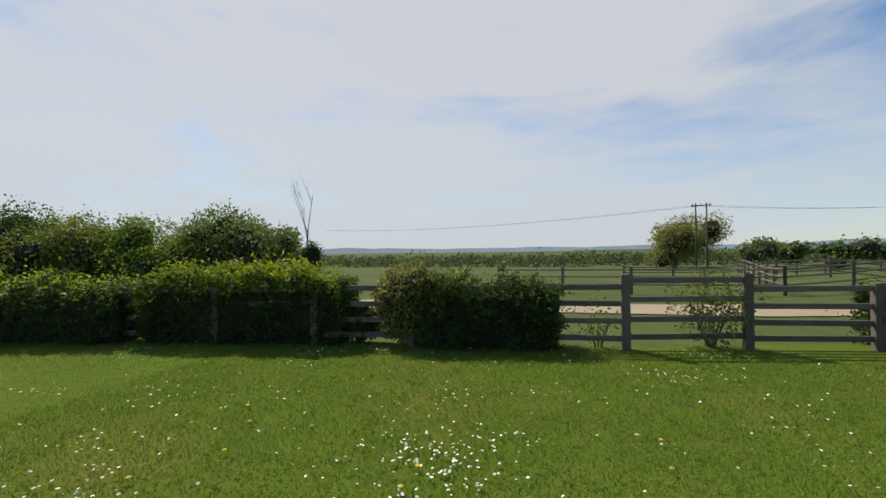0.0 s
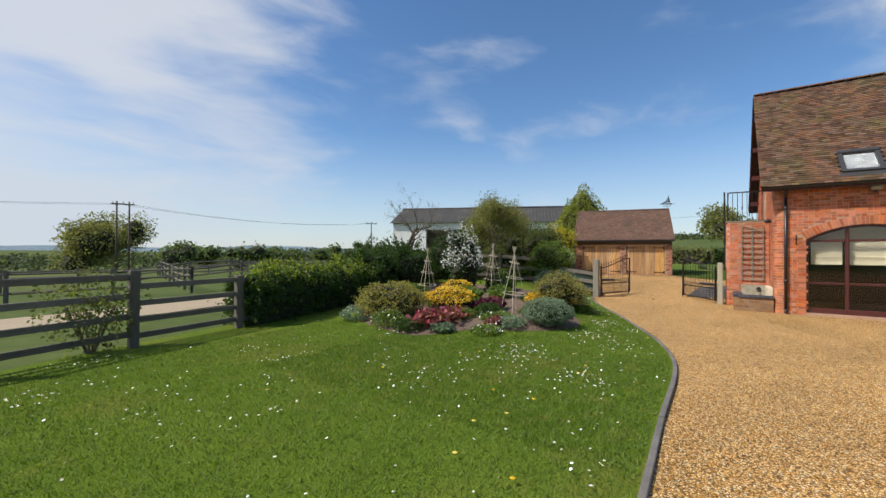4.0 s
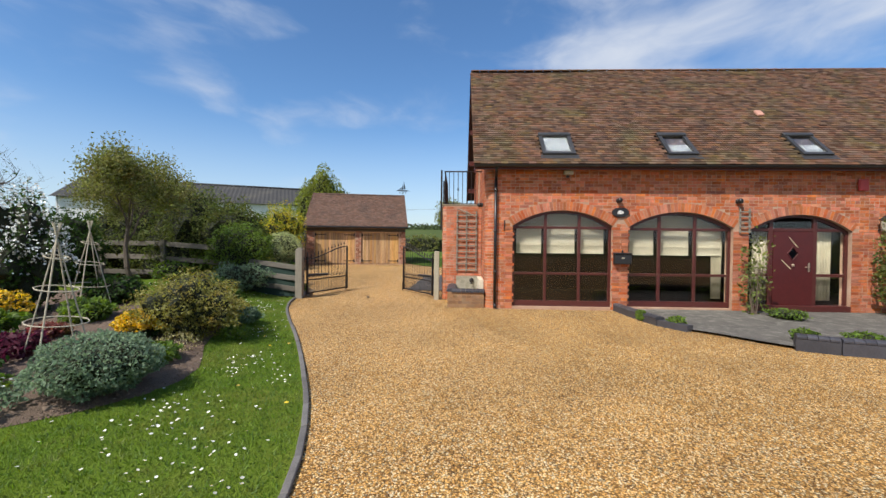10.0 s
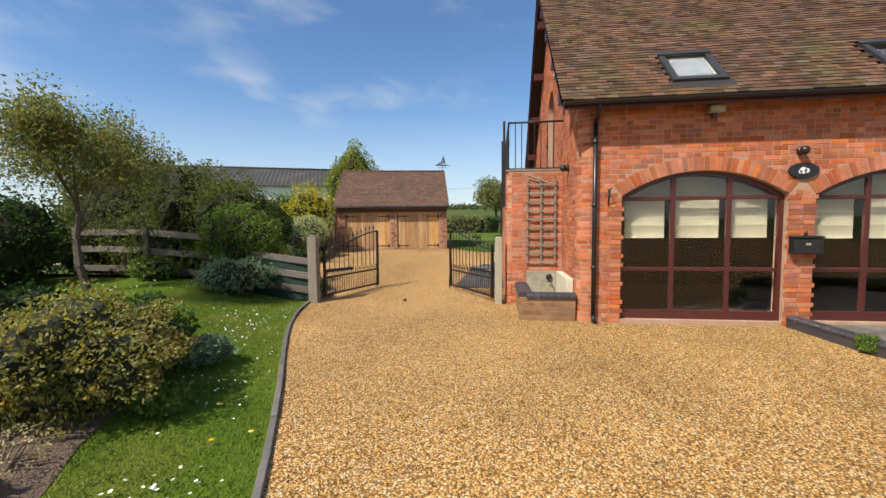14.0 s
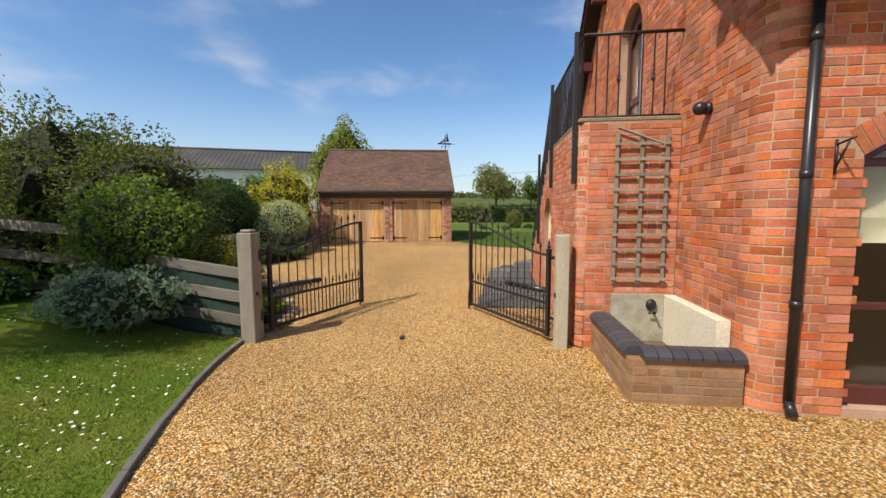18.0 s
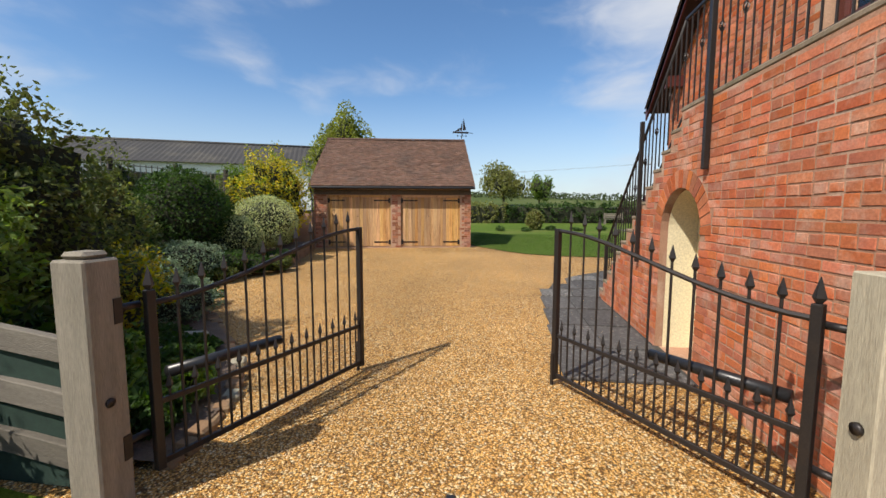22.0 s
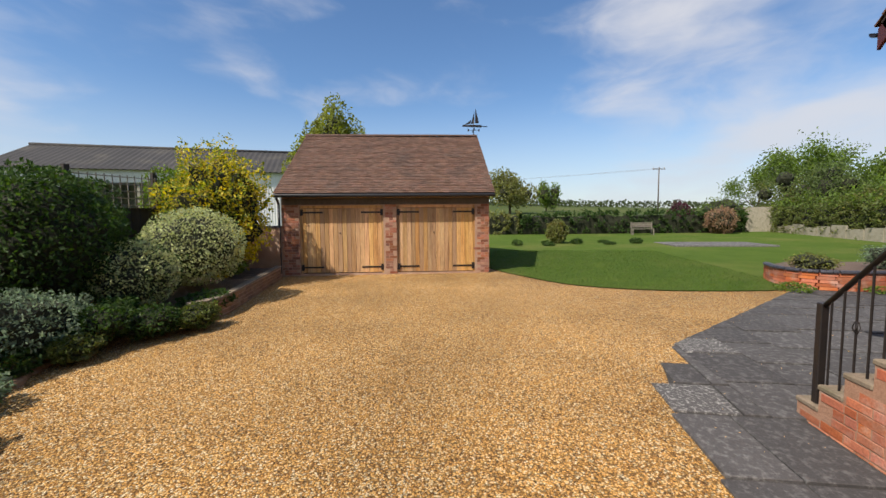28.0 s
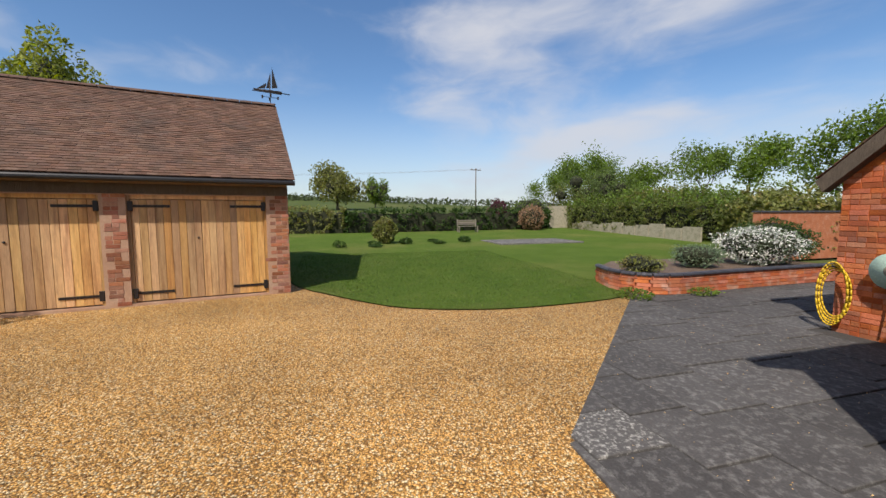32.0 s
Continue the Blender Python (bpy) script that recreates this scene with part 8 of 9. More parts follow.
def paddock(pts, label):
    e = thing("paddock_fence", (pts[0][0], pts[0][1], terrain(*pts[0])), label, "fence", "paddock fences")
    o = Vector((pts[0][0], pts[0][1], terrain(*pts[0])))
    for (ax, ay), (bx, by) in zip(pts, pts[1:]):
        n = max(1, int(math.hypot(bx - ax, by - ay) / 2.6))
        for k in range(n):
            p = Vector((ax + (bx - ax) * k / n, ay + (by - ay) * k / n, 0))
            q = Vector((ax + (bx - ax) * (k + 1) / n, ay + (by - ay) * (k + 1) / n, 0))
            p.z, q.z = terrain(p.x, p.y), terrain(q.x, q.y)
            tube("post", p - o, p - o + Vector((0, 0, 1.25)), 0.07, M_RAIL, e, 5)
            for h in (0.45, 0.8, 1.12):
                tube("rail", p - o + Vector((0, 0, h)), q - o + Vector((0, 0, h)), 0.04, M_RAIL, e, 4)


paddock([(-4, 21), (8, 21.5), (20, 26), (34, 34)], "weathered paddock fence across the pasture")
paddock([(3, 30), (18, 32), (34, 42)], "weathered paddock fence across the pasture")
paddock([(8, 21.5), (14, 42), (40, 52)], "weathered paddock fence across the pasture")
far_crown("oak", 18.6, 79.4, terrain(18.6, 79.4), (5.6, 5.4, 9.6), "round oak in fresh leaf beside the poles", L_OLIVE, n=13000, size=0.24, seed=251, lobes=16, core=0.5)
rng_far = random.Random(5)
for k in range(12):
    x, y = 26 + 5.2 * k, 66 + 1.5 * k + rng_far.uniform(-3, 3)
    far_crown("field_tree", x, y, terrain(x, y), (3.6, 3, rng_far.uniform(3.6, 5.2)), "hedgerow tree at the pasture's edge", L_FAR, n=900, size=0.32, seed=260 + k, lobes=5, trunk=False)
for k, (x, y, w, h, lf) in enumerate(((-41.5, 22.5, 4.6, 6.6, L_HEDGE), (-37.0, 23.6, 3.6, 6.0, L_TREE), (-34.0, 25.6, 3.6, 5.6, L_BRIGHT), (-30.5, 27.2, 3.4, 5.0, L_BRIGHT), (-26.6, 27.0, 3.8, 6.0, L_FAR), (-24.0, 28.6, 2.8, 5.0, L_FAR), (-46.0, 18.0, 4.2, 7.2, L_FAR), (-49.0, 13.0, 4.2, 7.0, L_TREE), (-52.0, 8.0, 4.5, 8.0, L_FAR), (-44.0, 26.0, 4.0, 7.0, L_TREE), (-55.0, 14.0, 5.0, 8.6, L_FAR), (-58.0, 4.0, 5.0, 8.6, L_TREE), (-50.0, 20.0, 4.6, 8.4, L_FAR))):
    far_crown("scrub_tree", x, y, terrain(x, y) - 0.4, (w, w * 0.85, h), "dense green scrub tree beyond the hedge", lf, n=13000, size=0.15, seed=280 + k, lobes=17, trunk=False, core=0.4)
for k, (x, y, h) in enumerate(((-35.5, 28.0, 7.6), (-27.5, 30.0, 8.2), (-31.5, 30.5, 6.8), (-47.0, 22.0, 9.0))):
    tree("scrub_tree", x, y, terrain(x, y), h, 0.9, "half-bare scrub tree with thin spring leaf", L_TREE, n=900, size=0.09, seed=310 + k, trunk_r=0.09, trunk_h=0.34, levels=4, clump=0.3, forks=2)
tree("dead_tree", -25.5, 36.0, terrain(-25.5, 36), 10.5, 0.4, "tall bare dead tree above the scrub", L_FAR, n=0, seed=295, trunk_r=0.12, trunk_h=0.5, levels=3, forks=2)
far_crown("ivy_tree", -24.6, 36.0, terrain(-24.6, 36), (1.4, 1.2, 4.6), "dark ivy-covered stump beside the dead tree", L_HEDGE, n=2200, size=0.16, seed=296, lobes=5, trunk=False)


def woods(name, pts, h, leaf, label, n, size, seed):
    rng = np.random.default_rng(seed)
    P = []
    for (ax, ay), (bx, by) in zip(pts, pts[1:]):
        m = n // (len(pts) - 1)
        t = rng.random(m)
        x, y = ax + (bx - ax) * t + rng.normal(0, 6, m), ay + (by - ay) * t + rng.normal(0, 6, m)
        top = np.array([h * (0.6 + 0.6 * abs(noise.noise(Vector((u / 14, v / 14, seed))))) for u, v in zip(x, y)])
        z = np.array([terrain(u, v) for u, v in zip(x, y)])
        P.append(np.stack([x, y, z + rng.random(m) * top], 1))
    v, q = leaf_cards(np.concatenate(P), size, rng, long=1.3)
    tagged(fast_mesh(name, v, q, leaf), label, "trees", kind="stuff")


woods("far_hedgerow", [(-160, 130), (-60, 150), (40, 150), (140, 130)], 6, L_WOODS, "far hedgerows across the valley", 9000, 0.8, 301)
woods("far_woods", [(-420, 380), (-100, 430), (160, 420), (420, 330)], 11, L_WOODS, "distant belts of trees", 9000, 2.0, 302)
woods("hill_hedge", [(190, 150), (210, 40), (215, -40), (190, -140)], 4, L_WOODS, "hedge line on the hill", 5000, 0.9, 303)
# distance haze is put into the hills' blue colour
hm = mat("haze_blue_hills", (0.16, 0.22, 0.26), (0.13, 0.19, 0.23), rough=1, scale=0.004, fine=0.05, bump=0)
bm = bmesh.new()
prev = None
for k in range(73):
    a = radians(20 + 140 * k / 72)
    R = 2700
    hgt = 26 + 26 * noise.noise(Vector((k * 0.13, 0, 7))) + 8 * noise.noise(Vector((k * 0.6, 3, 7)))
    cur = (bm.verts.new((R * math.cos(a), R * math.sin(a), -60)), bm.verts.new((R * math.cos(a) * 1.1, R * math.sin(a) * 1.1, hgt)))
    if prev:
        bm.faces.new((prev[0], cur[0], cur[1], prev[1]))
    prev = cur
tagged(part("backdrop_hills", bm, hm), "low hills on the horizon with blue haze in their colour", "hills", kind="structure")

# ---- lawn blades, daisies, loose gravel ----
KP = np.array([(p.x, p.y) for p in KERB])


def on_lawn(x, y):
    ky = np.interp(x, KP[:, 0], KP[:, 1])
    fx = np.interp(x, [p[0] for p in FENCE], [p[1] for p in FENCE])
    bx = np.array([(p.x, p.y) for p in bed])
    ok = (y > ky + 0.06) & (y < fx - 0.05) & (x < 15.1)
    return ok


def in_bed(x, y):
    poly = [(p.x, p.y) for p in bed]
    return np.array([inside((a, b), poly) for a, b in zip(x, y)])


def blades():
    rng = np.random.default_rng(77)
    X, Y = [], []
    for x0, x1, y0, y1, n in ((-7, 6, 1.4, 8.6, 120000), (2.5, 15.1, 1.4, 6.5, 130000), (-14, 4, 1.5, 9, 50000)):
        x, y = rng.uniform(x0, x1, n), rng.uniform(y0, y1, n)
        k = on_lawn(x, y)
        x, y = x[k], y[k]
        k = ~((x > 5.2) & (y > 3.7)) | ~in_bed(x, y)
        X.append(x[k]), Y.append(y[k])
    x, y = np.concatenate(X), np.concatenate(Y)
    n = len(x)
    h = rng.uniform(0.016, 0.042, n)
    a = rng.uniform(0, 6.283, n)
    w = rng.uniform(0.003, 0.006, n)
    lx, ly = rng.normal(0, 0.018, n), rng.normal(0, 0.018, n)
    z = np.array([gz(p, q) for p, q in zip(x, y)]) + 0.001
    v = np.stack([np.stack([x - np.cos(a) * w, y - np.sin(a) * w, z], 1), np.stack([x + np.cos(a) * w, y + np.sin(a) * w, z], 1), np.stack([x + lx, y + ly, z + h], 1)], 1).reshape(-1, 3)
    tagged(fast_mesh("grass", v, np.arange(3 * n).reshape(-1, 3), M_BLADE), "short mown grass blades of the lawn", "grass", kind="stuff")
    # garden side
    n = 45000
    x, y = rng.uniform(26.5, 36, n), rng.uniform(-3.2, 4, n)
    ex = np.interp(y, [p.y for p in reversed(LAWN_EDGE)], [p.x for p in reversed(LAWN_EDGE)])
    k = x > ex + 0.05
    x, y = x[k], y[k]
    n = len(x)
    h, a, w = rng.uniform(0.016, 0.04, n), rng.uniform(0, 6.283, n), rng.uniform(0.004, 0.008, n)
    z = (x - 16) * 0.0155 + 0.001
    v = np.stack([np.stack([x - np.cos(a) * w, y - np.sin(a) * w, z], 1), np.stack([x + np.cos(a) * w, y + np.sin(a) * w, z], 1), np.stack([x + rng.normal(0, 0.018, n), y + rng.normal(0, 0.018, n), z + h], 1)], 1).reshape(-1, 3)
    tagged(fast_mesh("grass", v, np.arange(3 * n).reshape(-1, 3), M_BLADE_G), "short mown grass blades of the garden lawn", "grass", kind="stuff")


blades()


def daisies():
    rng = np.random.default_rng(78)
    X, Y = [], []
    for k in range(150):
        cx, cy = rng.uniform(-9, 14.8), rng.uniform(1.6, 9.0)
        m = int(rng.integers(2, 16))
        X.append(cx + rng.normal(0, 0.22, m)), Y.append(cy + rng.normal(0, 0.16, m))
    for cx, cy, m in ((-2.4, 4.4, 70), (-2.1, 4.1, 40), (-1.8, 4.9, 30), (5.2, 3.6, 60), (5.6, 3.9, 40), (0.5, 7.4, 26), (3.3, 4.3, 30), (7.4, 3.2, 40), (10.5, 3.9, 30), (12.6, 5.0, 45), (13.4, 5.5, 45), (4.4, 2.4, 40), (9.0, 3.2, 30), (6.8, 2.6, 35)):
        X.append(cx + rng.normal(0, 0.3, m)), Y.append(cy + rng.normal(0, 0.22, m))
    X.append(rng.uniform(-9, 15, 420)), Y.append(rng.uniform(1.5, 8.5, 420))
    x, y = np.concatenate(X), np.concatenate(Y)
    k = on_lawn(x, y)
    x, y = x[k], y[k]
    k = ~in_bed(x, y)
    x, y = x[k], y[k]
    V, F, V2, F2 = [], [], [], []
    for px, py in zip(x, y):
        z = gz(px, py) + rng.uniform(0.03, 0.055)
        r = rng.uniform(0.009, 0.014)
        tx, ty = rng.normal(0, 0.25, 2)
        b = len(V)
        V.append((px, py, z))
        for q in range(8):
            a = q * math.pi / 4
            V.append((px + r * math.cos(a), py + r * math.sin(a), z + r * (tx * math.cos(a) + ty * math.sin(a)) + 0.003))
        F += [(b, b + 1 + q, b + 1 + (q + 1) % 8) for q in range(8)]
        b = len(V2)
        V2 += [(px + 0.004 * math.cos(q * 1.57), py + 0.004 * math.sin(q * 1.57), z + 0.004) for q in range(4)]
        F2.append((b, b + 1, b + 2, b + 3))
    tagged(fast_mesh("daisies", V, F, L_WHITE), "white daisies scattered over the lawn", "daisies", kind="stuff")
    tagged(fast_mesh("daisy_centres", V2, F2, L_YELLOW), "yellow eyes of the lawn daisies", "daisies", kind="stuff")
    V, F = [], []
    for k in range(70):
        px, py = rng.uniform(-6, 14), rng.uniform(1.5, 5.5)
        if not on_lawn(np.array([px]), np.array([py]))[0] or inside((px, py), [(p.x, p.y) for p in bed]):
            continue
        b = len(V)
        g = gz(px, py)
        V.append((px, py, g + 0.065))
        for q in range(10):
            V.append((px + 0.021 * math.cos(q * 0.628), py + 0.021 * math.sin(q * 0.628), g + 0.056))
        F += [(b, b + 1 + q, b + 1 + (q + 1) % 10) for q in range(10)]
    tagged(fast_mesh("dandelions", V, F, L_YELLOW), "yellow dandelion heads in the lawn", "dandelions", kind="stuff")


daisies()


def loose_gravel():
    rng = np.random.default_rng(79)
    n = 150000
    px = rng.uniform(1.5, 27.5, n)
    cy = np.interp(px, [0, 6, 11, 15, 20, 28], [-1.2, 0.2, 2.0, 3.2, 4.2, 4.5])
    hw = np.interp(px, [0, 6, 11, 15, 17, 20, 28], [2.6, 2.6, 2.2, 1.7, 2.2, 3.6, 4.0])
    py = cy + rng.uniform(-1, 1, n) * hw
    ky = np.interp(px, KP[:, 0], KP[:, 1])
    k = ((px > 15.0) | (py < ky - 0.07)) & ~((px > 17.2) & (py < 2.34 - 0.054 * (px - 15.75)) & (px < 21.45)) & ~((px > 21) & (py < np.interp(px, [21, 21.5, 22.2, 22.75, 27.0], [2.05, 1.8, 1.45, 1.3, -2.95])))
    ex = np.interp(py, [p.y for p in reversed(LAWN_EDGE)], [p.x for p in reversed(LAWN_EDGE)])
    k &= px < ex - 0.05
    by = np.interp(px, [p.x for p in LB], [p.y for p in LB])
    k &= (px < 15.6) | (py < by - 0.15)
    px, py = px[k], py[k]
    # strays kicked on to the paving
    sx, sy = rng.uniform(16, 26.5, 900), rng.uniform(-3.5, 2.0, 900)
    j = (sy > 1.05) | ((sx > 21.2) & (sx + sy < 24.0))
    px, py = np.concatenate([px, sx[j]]), np.concatenate([py, sy[j]])
    stray = np.arange(len(px)) >= len(px) - j.sum()
    n = len(px)
    base = np.array([(1, 0, 0), (-0.5, 0.87, 0), (-0.5, -0.87, 0), (0.1, 0, 0.62), (0, 0.1, -0.5)])
    q = rng.normal(size=(n, 3, 3))
    r = rng.uniform(0.004, 0.0098, n)
    sq = np.stack([np.ones(n), rng.uniform(0.6, 1, n), rng.uniform(0.5, 0.8, n)], 1)
    a, t = rng.uniform(0, 6.283, n), rng.normal(0, 0.35, n)
    v = base[None] * sq[:, None, :] * r[:, None, None]
    c, sn = np.cos(a)[:, None], np.sin(a)[:, None]
    x, y, z = v[..., 0], v[..., 1], v[..., 2]
    z = z + x * np.sin(t)[:, None]
    X, Y = x * c - y * sn, x * sn + y * c
    gzz = np.maximum(0, (px - 16) * 0.0155) - np.where(stray, -0.006, 0.018)
    V = np.stack([X + px[:, None], Y + py[:, None], z + gzz[:, None]], 2).reshape(-1, 3)
    f = np.array([(0, 1, 3), (1, 2, 3), (2, 0, 3), (1, 0, 4), (2, 1, 4), (0, 2, 4)])
    F = (np.arange(n)[:, None, None] * 5 + f[None]).reshape(-1, 3)
    m = mat("gravel_chip", (0.64, 0.39, 0.15), (0.46, 0.265, 0.095), rough=0.75, scale=60, fine=200, bump=0, island=0.4, third=(0.85, 0.7, 0.46), third_scale=30, third_amount=0.4)
    tagged(fast_mesh("gravel_chips", V, F, m), "loose golden gravel chips on the drive", "gravel", kind="stuff")


loose_gravel()


def soil_clods():
    rng = np.random.default_rng(91)
    n = 9000
    x, y = rng.uniform(5.4, 12.6, n), rng.uniform(3.7, 8.5, n)
    k = in_bed(x, y)
    x, y = x[k], y[k]
    n = len(x)
    r = rng.gamma(2.0, 0.006, n)[:, None] + 0.004
    d = rng.normal(0, 1, (n, 4, 3))
    d /= np.linalg.norm(d, axis=2)[:, :, None]
    z = np.array([gz(a, b) for a, b in zip(x, y)]) + 0.022
    v = np.stack([x, y, z], 1)[:, None, :] + d * r[:, :, None] * (1, 1, 0.7)
    f = np.array([(0, 1, 2), (0, 2, 3), (0, 3, 1), (1, 3, 2)])
    F = (np.arange(n)[:, None, None] * 4 + f[None]).reshape(-1, 3)
    m = mat("soil_clod", (0.2, 0.145, 0.1), (0.12, 0.085, 0.06), rough=0.95, scale=40, fine=120, bump=0.3, island=0.45)
    tagged(fast_mesh("soil_clods", v.reshape(-1, 3), F, m), "loose clods of dry soil in the island bed", "soil", kind="stuff")


soil_clods()


# ---- brickwork, laid last ----
def laid_bricks(parent, path, z0, z1, keep, material, near=None, near_mat=None, seed=5, course=0.075, proud=0.003, name="brickwork", worn=0.0012):
    """Courses of bricks along a plan run; keep(x, y, z) says where a brick may lie; near(x, y, z): those that become single pieces."""
    rng = np.random.default_rng(seed)
    pts = [Vector(p) for p in path]
    lens = [0.0]
    for a, b in zip(pts, pts[1:]):
        lens.append(lens[-1] + (b - a).length)
    total = lens[-1]

    def at(s):
        k = min(len(pts) - 2, max(0, next((i for i in range(len(lens) - 1) if lens[i + 1] >= s), len(pts) - 2)))
        d = (pts[k + 1] - pts[k]).normalized()
        return pts[k] + d * (s - lens[k]), d

    V, F, single = [], [], []
    rows = int((z1 - z0) / course)
    shared = {}
    for r in range(rows):
        z = z0 + r * course
        s = -0.12 if r % 2 else 0.0
        k = r
        while s < total:
            L = 0.215 if (r % 4 != 3 and k % 5 != 4) else 0.103
            k += 1
            a, b = max(0, s + 0.003), min(total, s + L)
            s += L + 0.009
            if b - a < 0.04:
                continue
            (p, d), (q, d2) = at(a), at(b)
            m = (p + q) / 2
            if not keep(m.x, m.y, z + 0.033):
                continue
            n = Vector((-(q - p).y, (q - p).x)).normalized()
            o = max(0.0012, proud + rng.normal(0, 0.0012))
            if near and len(single) < 290 and near(m.x, m.y, z) and abs(L - 0.215) < 0.01 and b - a > 0.2 and (d - d2).length < 0.05:
                single.append((m, math.atan2((q - p).y, (q - p).x), z, o))
                continue
            zb, zt = z + rng.normal(0, worn), z + 0.0665 + rng.normal(0, worn)
            if (d - d2).length > 0.05:
                e, run = 0.004, []
                for u in range(6):
                    c, du = at(a + (b - a) * u / 5)
                    run.append((c, Vector((-du.y, du.x)) if 0 < u < 5 else Vector((-(d if u == 0 else d2).y, (d if u == 0 else d2).x))))
                i = len(V)
                for c, nn in run:
                    V += [(c.x - nn.x * 0.01, c.y - nn.y * 0.01, zb), (c.x + nn.x * o, c.y + nn.y * o, zb + e), (c.x + nn.x * o, c.y + nn.y * o, zt - e), (c.x - nn.x * 0.01, c.y - nn.y * 0.01, zt)]
                for u in range(5):
                    j = i + 4 * u
                    F += [(j, j + 4, j + 5, j + 1), (j + 1, j + 5, j + 6, j + 2), (j + 2, j + 6, j + 7, j + 3)]
                F += [(i, i + 1, i + 2, i + 3), (i + 20, i + 23, i + 22, i + 21)]
                continue
            i = len(V)
            e = 0.004
            dd = (q - p).normalized()
            for c, w, off in ((p, -1, 0), (q, 1, 0)):
                V.append((c.x, c.y, zb)), V.append((c.x, c.y, zt))
            for c, w in ((p + dd * e, 0), (q - dd * e, 0)):
                V.append((c.x + n.x * o, c.y + n.y * o, zb + e)), V.append((c.x + n.x * o, c.y + n.y * o, zt - e))
            F += [(i + 4, i + 6, i + 7, i + 5), (i, i + 4, i + 5, i + 1), (i + 6, i + 2, i + 3, i + 7), (i + 5, i + 7, i + 3, i + 1), (i, i + 2, i + 6, i + 4)]
    ob = fast_mesh(name, V, F, material, parent, kind="stuff")
    if single:
        bm = bmesh.new()
        vs = [bm.verts.new(c) for c in ((-0.107, -0.02, 0), (0.107, -0.02, 0), (0.107, -0.02, 0.064), (-0.107, -0.02, 0.064), (-0.102, 0, 0.005), (0.102, 0, 0.005), (0.102, 0, 0.059), (-0.102, 0, 0.059))]
        for f in ((4, 7, 6, 5), (0, 4, 5, 1), (1, 5, 6, 2), (2, 6, 7, 3), (3, 7, 4, 0)):
            bm.faces.new([vs[k] for k in f])
        me = None
        for m, ang, z, o in single:
            if me is None:
                b = part("brick", bm, near_mat, parent)
                me = b.data
            else:
                b = new("brick", me)
                b.parent = parent
            b.matrix_basis = pose(m.x - math.sin(ang) * o, m.y + math.cos(ang) * o, z, 0, random.uniform(-0.4, 0.4), math.degrees(ang))
    return ob


def voussoirs(parent, opening, to3, material, ring=0.215, seed=3, proud=0.004, name="arch_bricks"):
    """A ring of bricks on edge over an arched opening."""
    rng = np.random.default_rng(seed)
    y0, y1, z0, spring, apex = opening
    w, h = (y1 - y0) / 2, apex - spring
    r = (w * w + h * h) / (2 * h)
    a0 = math.asin(min(1, w / r)) if h < w else math.pi - math.asin(min(1, w / r))
    cy, cz = (y0 + y1) / 2, apex - r
    n = int(2 * a0 * r / 0.076)
    V, F = [], []
    for k in range(n):
        t0, t1 = -a0 + 2 * a0 * (k + 0.07) / n, -a0 + 2 * a0 * (k + 0.93) / n
        o = max(0.0015, proud + rng.normal(0, 0.0015))
        i = len(V)
        for dep in (0.001, -o):
            for rr, tt in ((r + 0.003, t0), (r + 0.003, t1), (r + ring, t1), (r + ring, t0)):
                V.append(to3(cy + rr * math.sin(tt), cz + rr * math.cos(tt), dep))
        F += [(i + 4, i + 5, i + 6, i + 7), (i, i + 1, i + 5, i + 4), (i + 1, i + 2, i + 6, i + 5), (i + 2, i + 3, i + 7, i + 6), (i + 3, i, i + 4, i + 7)]
    fast_mesh(name, V, F, material, parent, kind="stuff")


def jambs(parent, opening, to3, material, seed=4):
    """Bricks that square off the two sides of an opening, course by course."""
    rng = np.random.default_rng(seed)
    y0, y1, z0, spring, apex = opening
    V, F = [], []
    for r in range(int(z0 / 0.075), int(spring / 0.075)):
        for edge, way in ((y0, -1), (y1, 1)):
            a, b = sorted((edge + way * 0.002, edge + way * (0.215 if r % 2 else 0.165)))
            z, o = r * 0.075, 0.0055 + abs(rng.normal(0, 0.001))
            i = len(V)
            for dep in (0.0, -o):
                V += [to3(a, z, dep), to3(b, z, dep), to3(b, z + 0.064, dep), to3(a, z + 0.064, dep)]
            F += [(i + 4, i + 5, i + 6, i + 7), (i, i + 1, i + 5, i + 4), (i + 1, i + 2, i + 6, i + 5), (i + 2, i + 3, i + 7, i + 6), (i + 3, i, i + 4, i + 7)]
    fast_mesh("jamb_bricks", V, F, material, parent, kind="stuff")


def wide(o, k=0.225):
    """The opening with its brick ring, as a plan for where no bricks lie."""
    y0, y1, z0, spring, apex = o
    w, h = (y1 - y0) / 2, apex - spring
    r = (w * w + h * h) / (2 * h)
    a0 = math.asin(min(1, w / r)) if h < w else math.pi - math.asin(min(1, w / r))
    cy, cz = (y0 + y1) / 2, apex - r
    ring = [(cy + (r + k) * math.sin(-a0 + 2 * a0 * i / 16), cz + (r + k) * math.cos(-a0 + 2 * a0 * i / 16)) for i in range(17)]
    return [(y0 - 0.06, z0 - 0.2), (y0 - 0.06, spring), *ring, (y1 + 0.06, spring), (y1 + 0.06, z0 - 0.2)]


arc = [(FX + 0.22 - 0.22 * math.cos(a), GY - 0.22 + 0.22 * math.sin(a)) for a in [math.pi / 2 * k / 6 for k in range(7)]]
WIDE = [wide(o) for o in OPENINGS]
UP = wide((16.75, 17.75, 2.62, 4.25, 4.75))


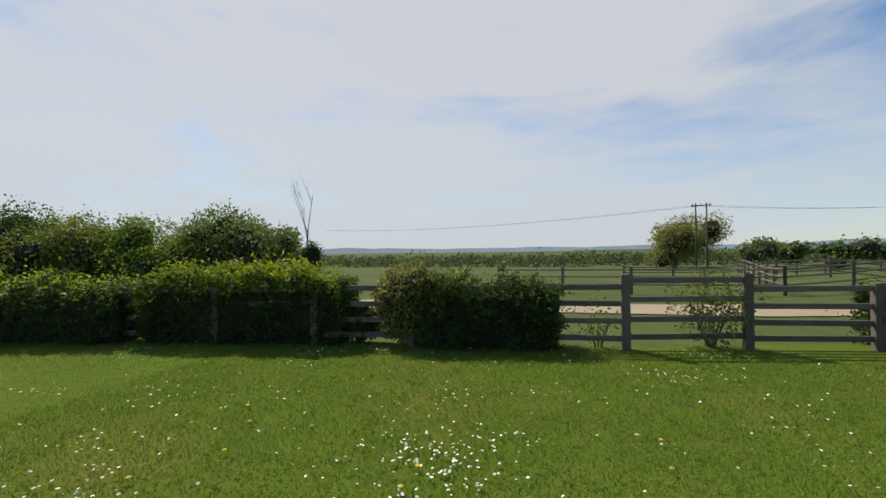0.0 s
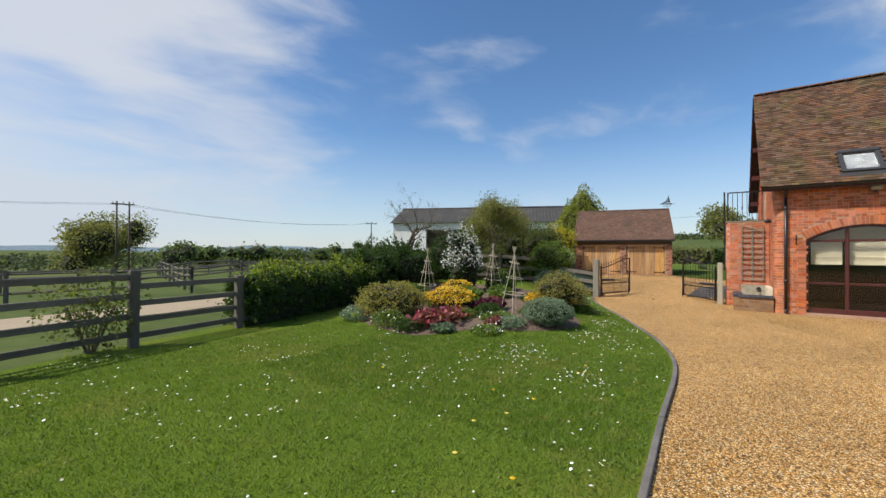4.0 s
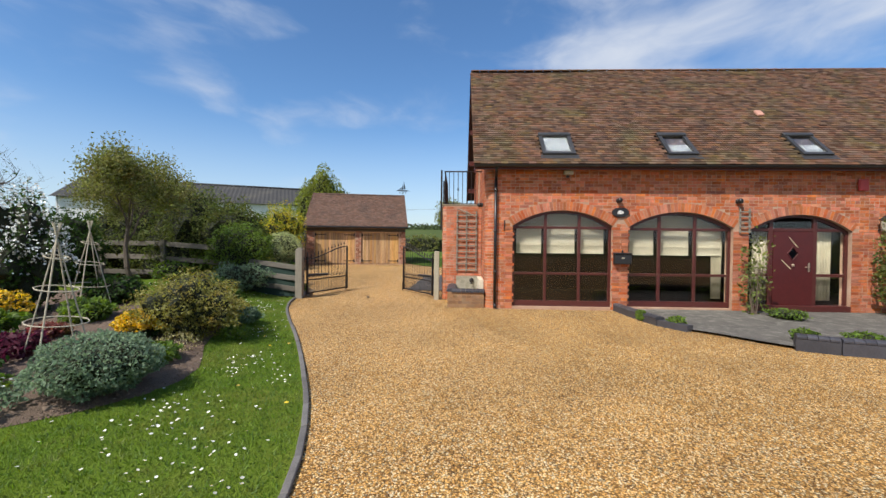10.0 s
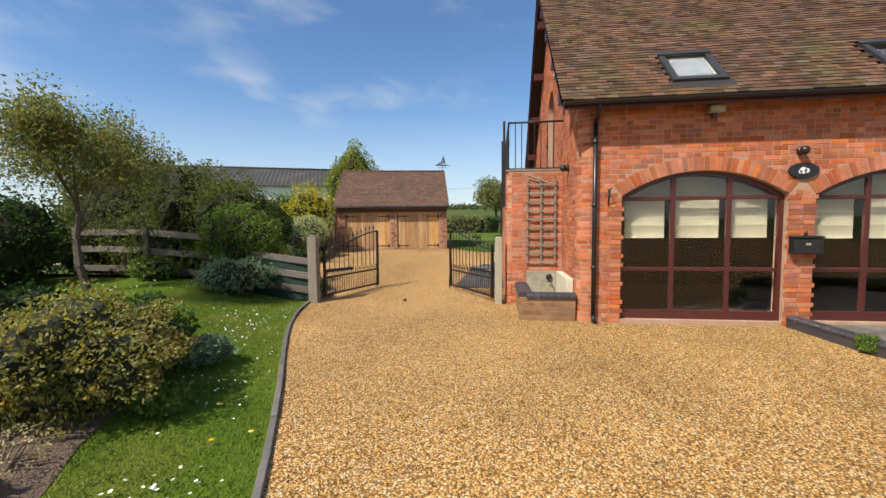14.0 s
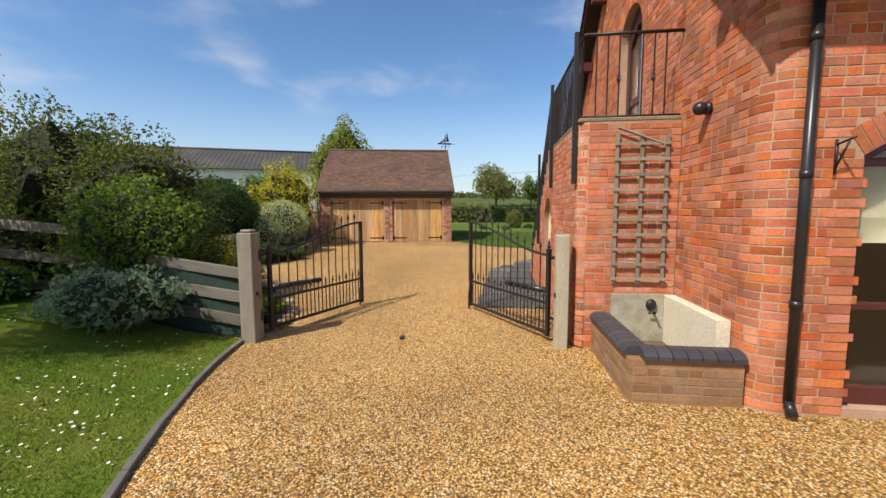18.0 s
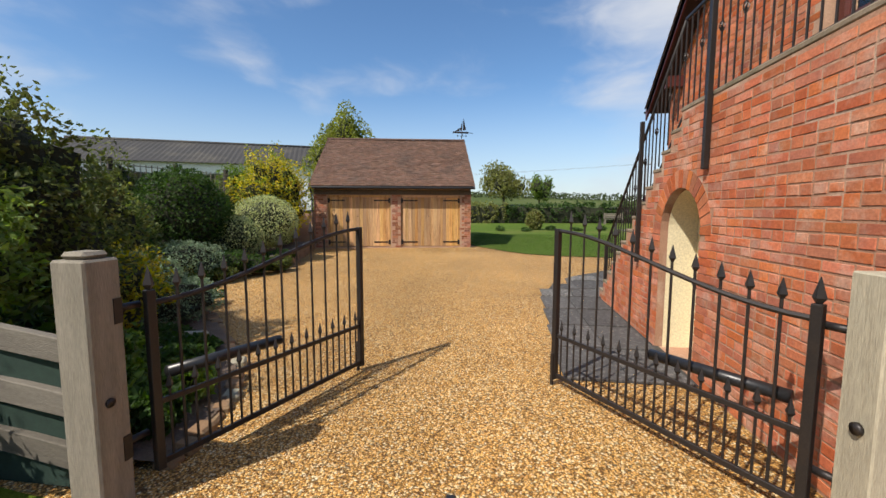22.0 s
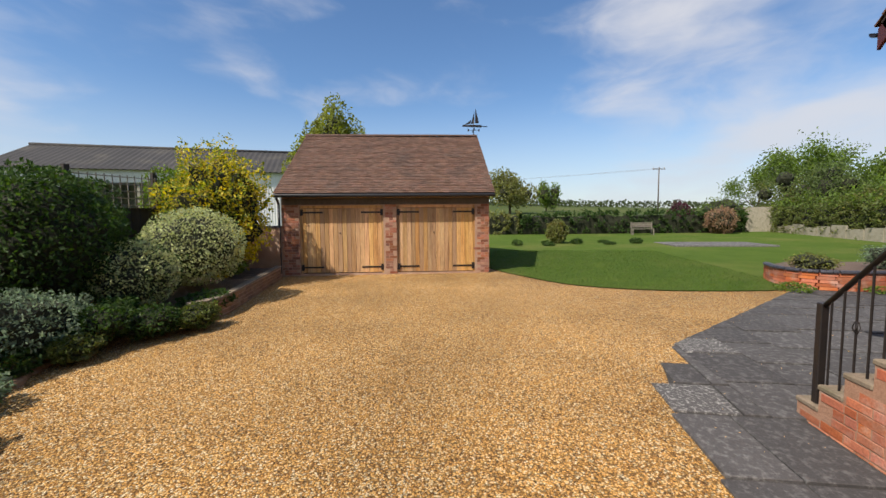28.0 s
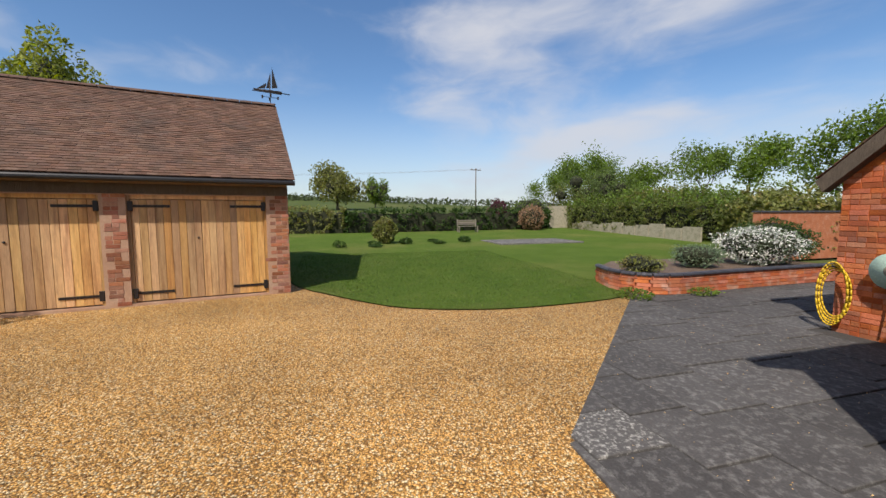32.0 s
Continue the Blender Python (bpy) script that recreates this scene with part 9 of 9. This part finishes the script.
def keep_house(x, y, z):
    if x < FX + 0.05:
        return z < EZ - 0.02 and not any(inside((y, z), w) for w in WIDE)
    lim = EZ + 0.15 + (min(x - FX, BX - x)) * 0.98
    if x > SX0 and y > GY - 0.05 and z < STOP and x < SX1 + 0.1:
        return False
    return z < lim and not inside((x, z), UP)


laid_bricks(house, [(FX, -17.5), *arc, (BX, GY)], 0.0, 7.2, keep_house, M_BRICK, seed=6)
for o in OPENINGS:
    voussoirs(house, o, lambda a, u, d: (FX + d, a, u), M_BRICK)
    jambs(house, o, lambda a, u, d: (FX + d, a, u), M_BRICK)
voussoirs(house, (16.75, 17.75, 2.62, 4.25, 4.75), lambda a, u, d: (a, GY - d, u), M_BRICK)
NW = wide(NICHE, 0.2)


def stair_top(x):
    if x < SX1:
        return STOP
    return STOP - (int((x - SX1) / GOING) + 1) * STOP / RISERS


arc2 = [(SX0 + 0.12 - 0.12 * math.cos(a), SY - 0.12 + 0.12 * math.sin(a)) for a in [math.pi / 2 * k / 4 for k in range(5)]]
laid_bricks(stair, [(SX0, GY + 0.01), *arc2, (SX1 + 13 * GOING, SY)], 0.0, STOP, lambda x, y, z: z + 0.03 < stair_top(x + 0.1) and z + 0.03 < stair_top(x - 0.1) + 0.03 and not (y > SY - 0.05 and inside((x, z), NW)), M_BRICK_ST, near=lambda x, y, z: x < 16.9, near_mat=M_BRICK_OB, seed=7, worn=0.003)
voussoirs(stair, NICHE, lambda a, u, d: (a, SY - d, u), M_BRICK, ring=0.19)
jambs(stair, NICHE, lambda a, u, d: (a, SY - d, u), M_BRICK_ST)
laid_bricks(trough, [(13.95, GY + 0.01), (13.95, 0.82), (15.31, 0.82)], 0.0, 0.36, lambda x, y, z: True, M_BRICK_DIRTY, seed=8)
G_DOORS = ((0.42, 2.72), (3.1, 5.5))
laid_bricks(garage, [(G_D, 0.0), (0.0, 0.0), (0.0, G_L)], 0.0, 4.6, lambda x, y, z: (z < 2.05 and not any(a - 0.06 < y < b + 0.06 and z < 2.03 for a, b in G_DOORS)) if x < 0.05 else z < min(G_E + x * 0.68, G_E + (G_D - x) * 0.68) - 0.06, M_BRICK_G, seed=9, proud=0.004)
laid_bricks(wing, [(20.3, -4.1), (24.2, -4.1)], 0.0, 4.1, lambda x, y, z: z < 2.45 + min(x - 20.3, 24.2 - x) * 0.84, M_BRICK, seed=10)
laid_bricks(ed, [(p.x, p.y) for p in reversed(LB) if p.x > 22.7], 0.06, 0.44, lambda x, y, z: z < 0.29 + gz(x, 0), M_BRICK_DIRTY, seed=13)
laid_bricks(sw, [(0.0, 1.2), (0.0, -0.7)], 0.0, 1.4, lambda x, y, z: True, M_BRICK_G, seed=11)
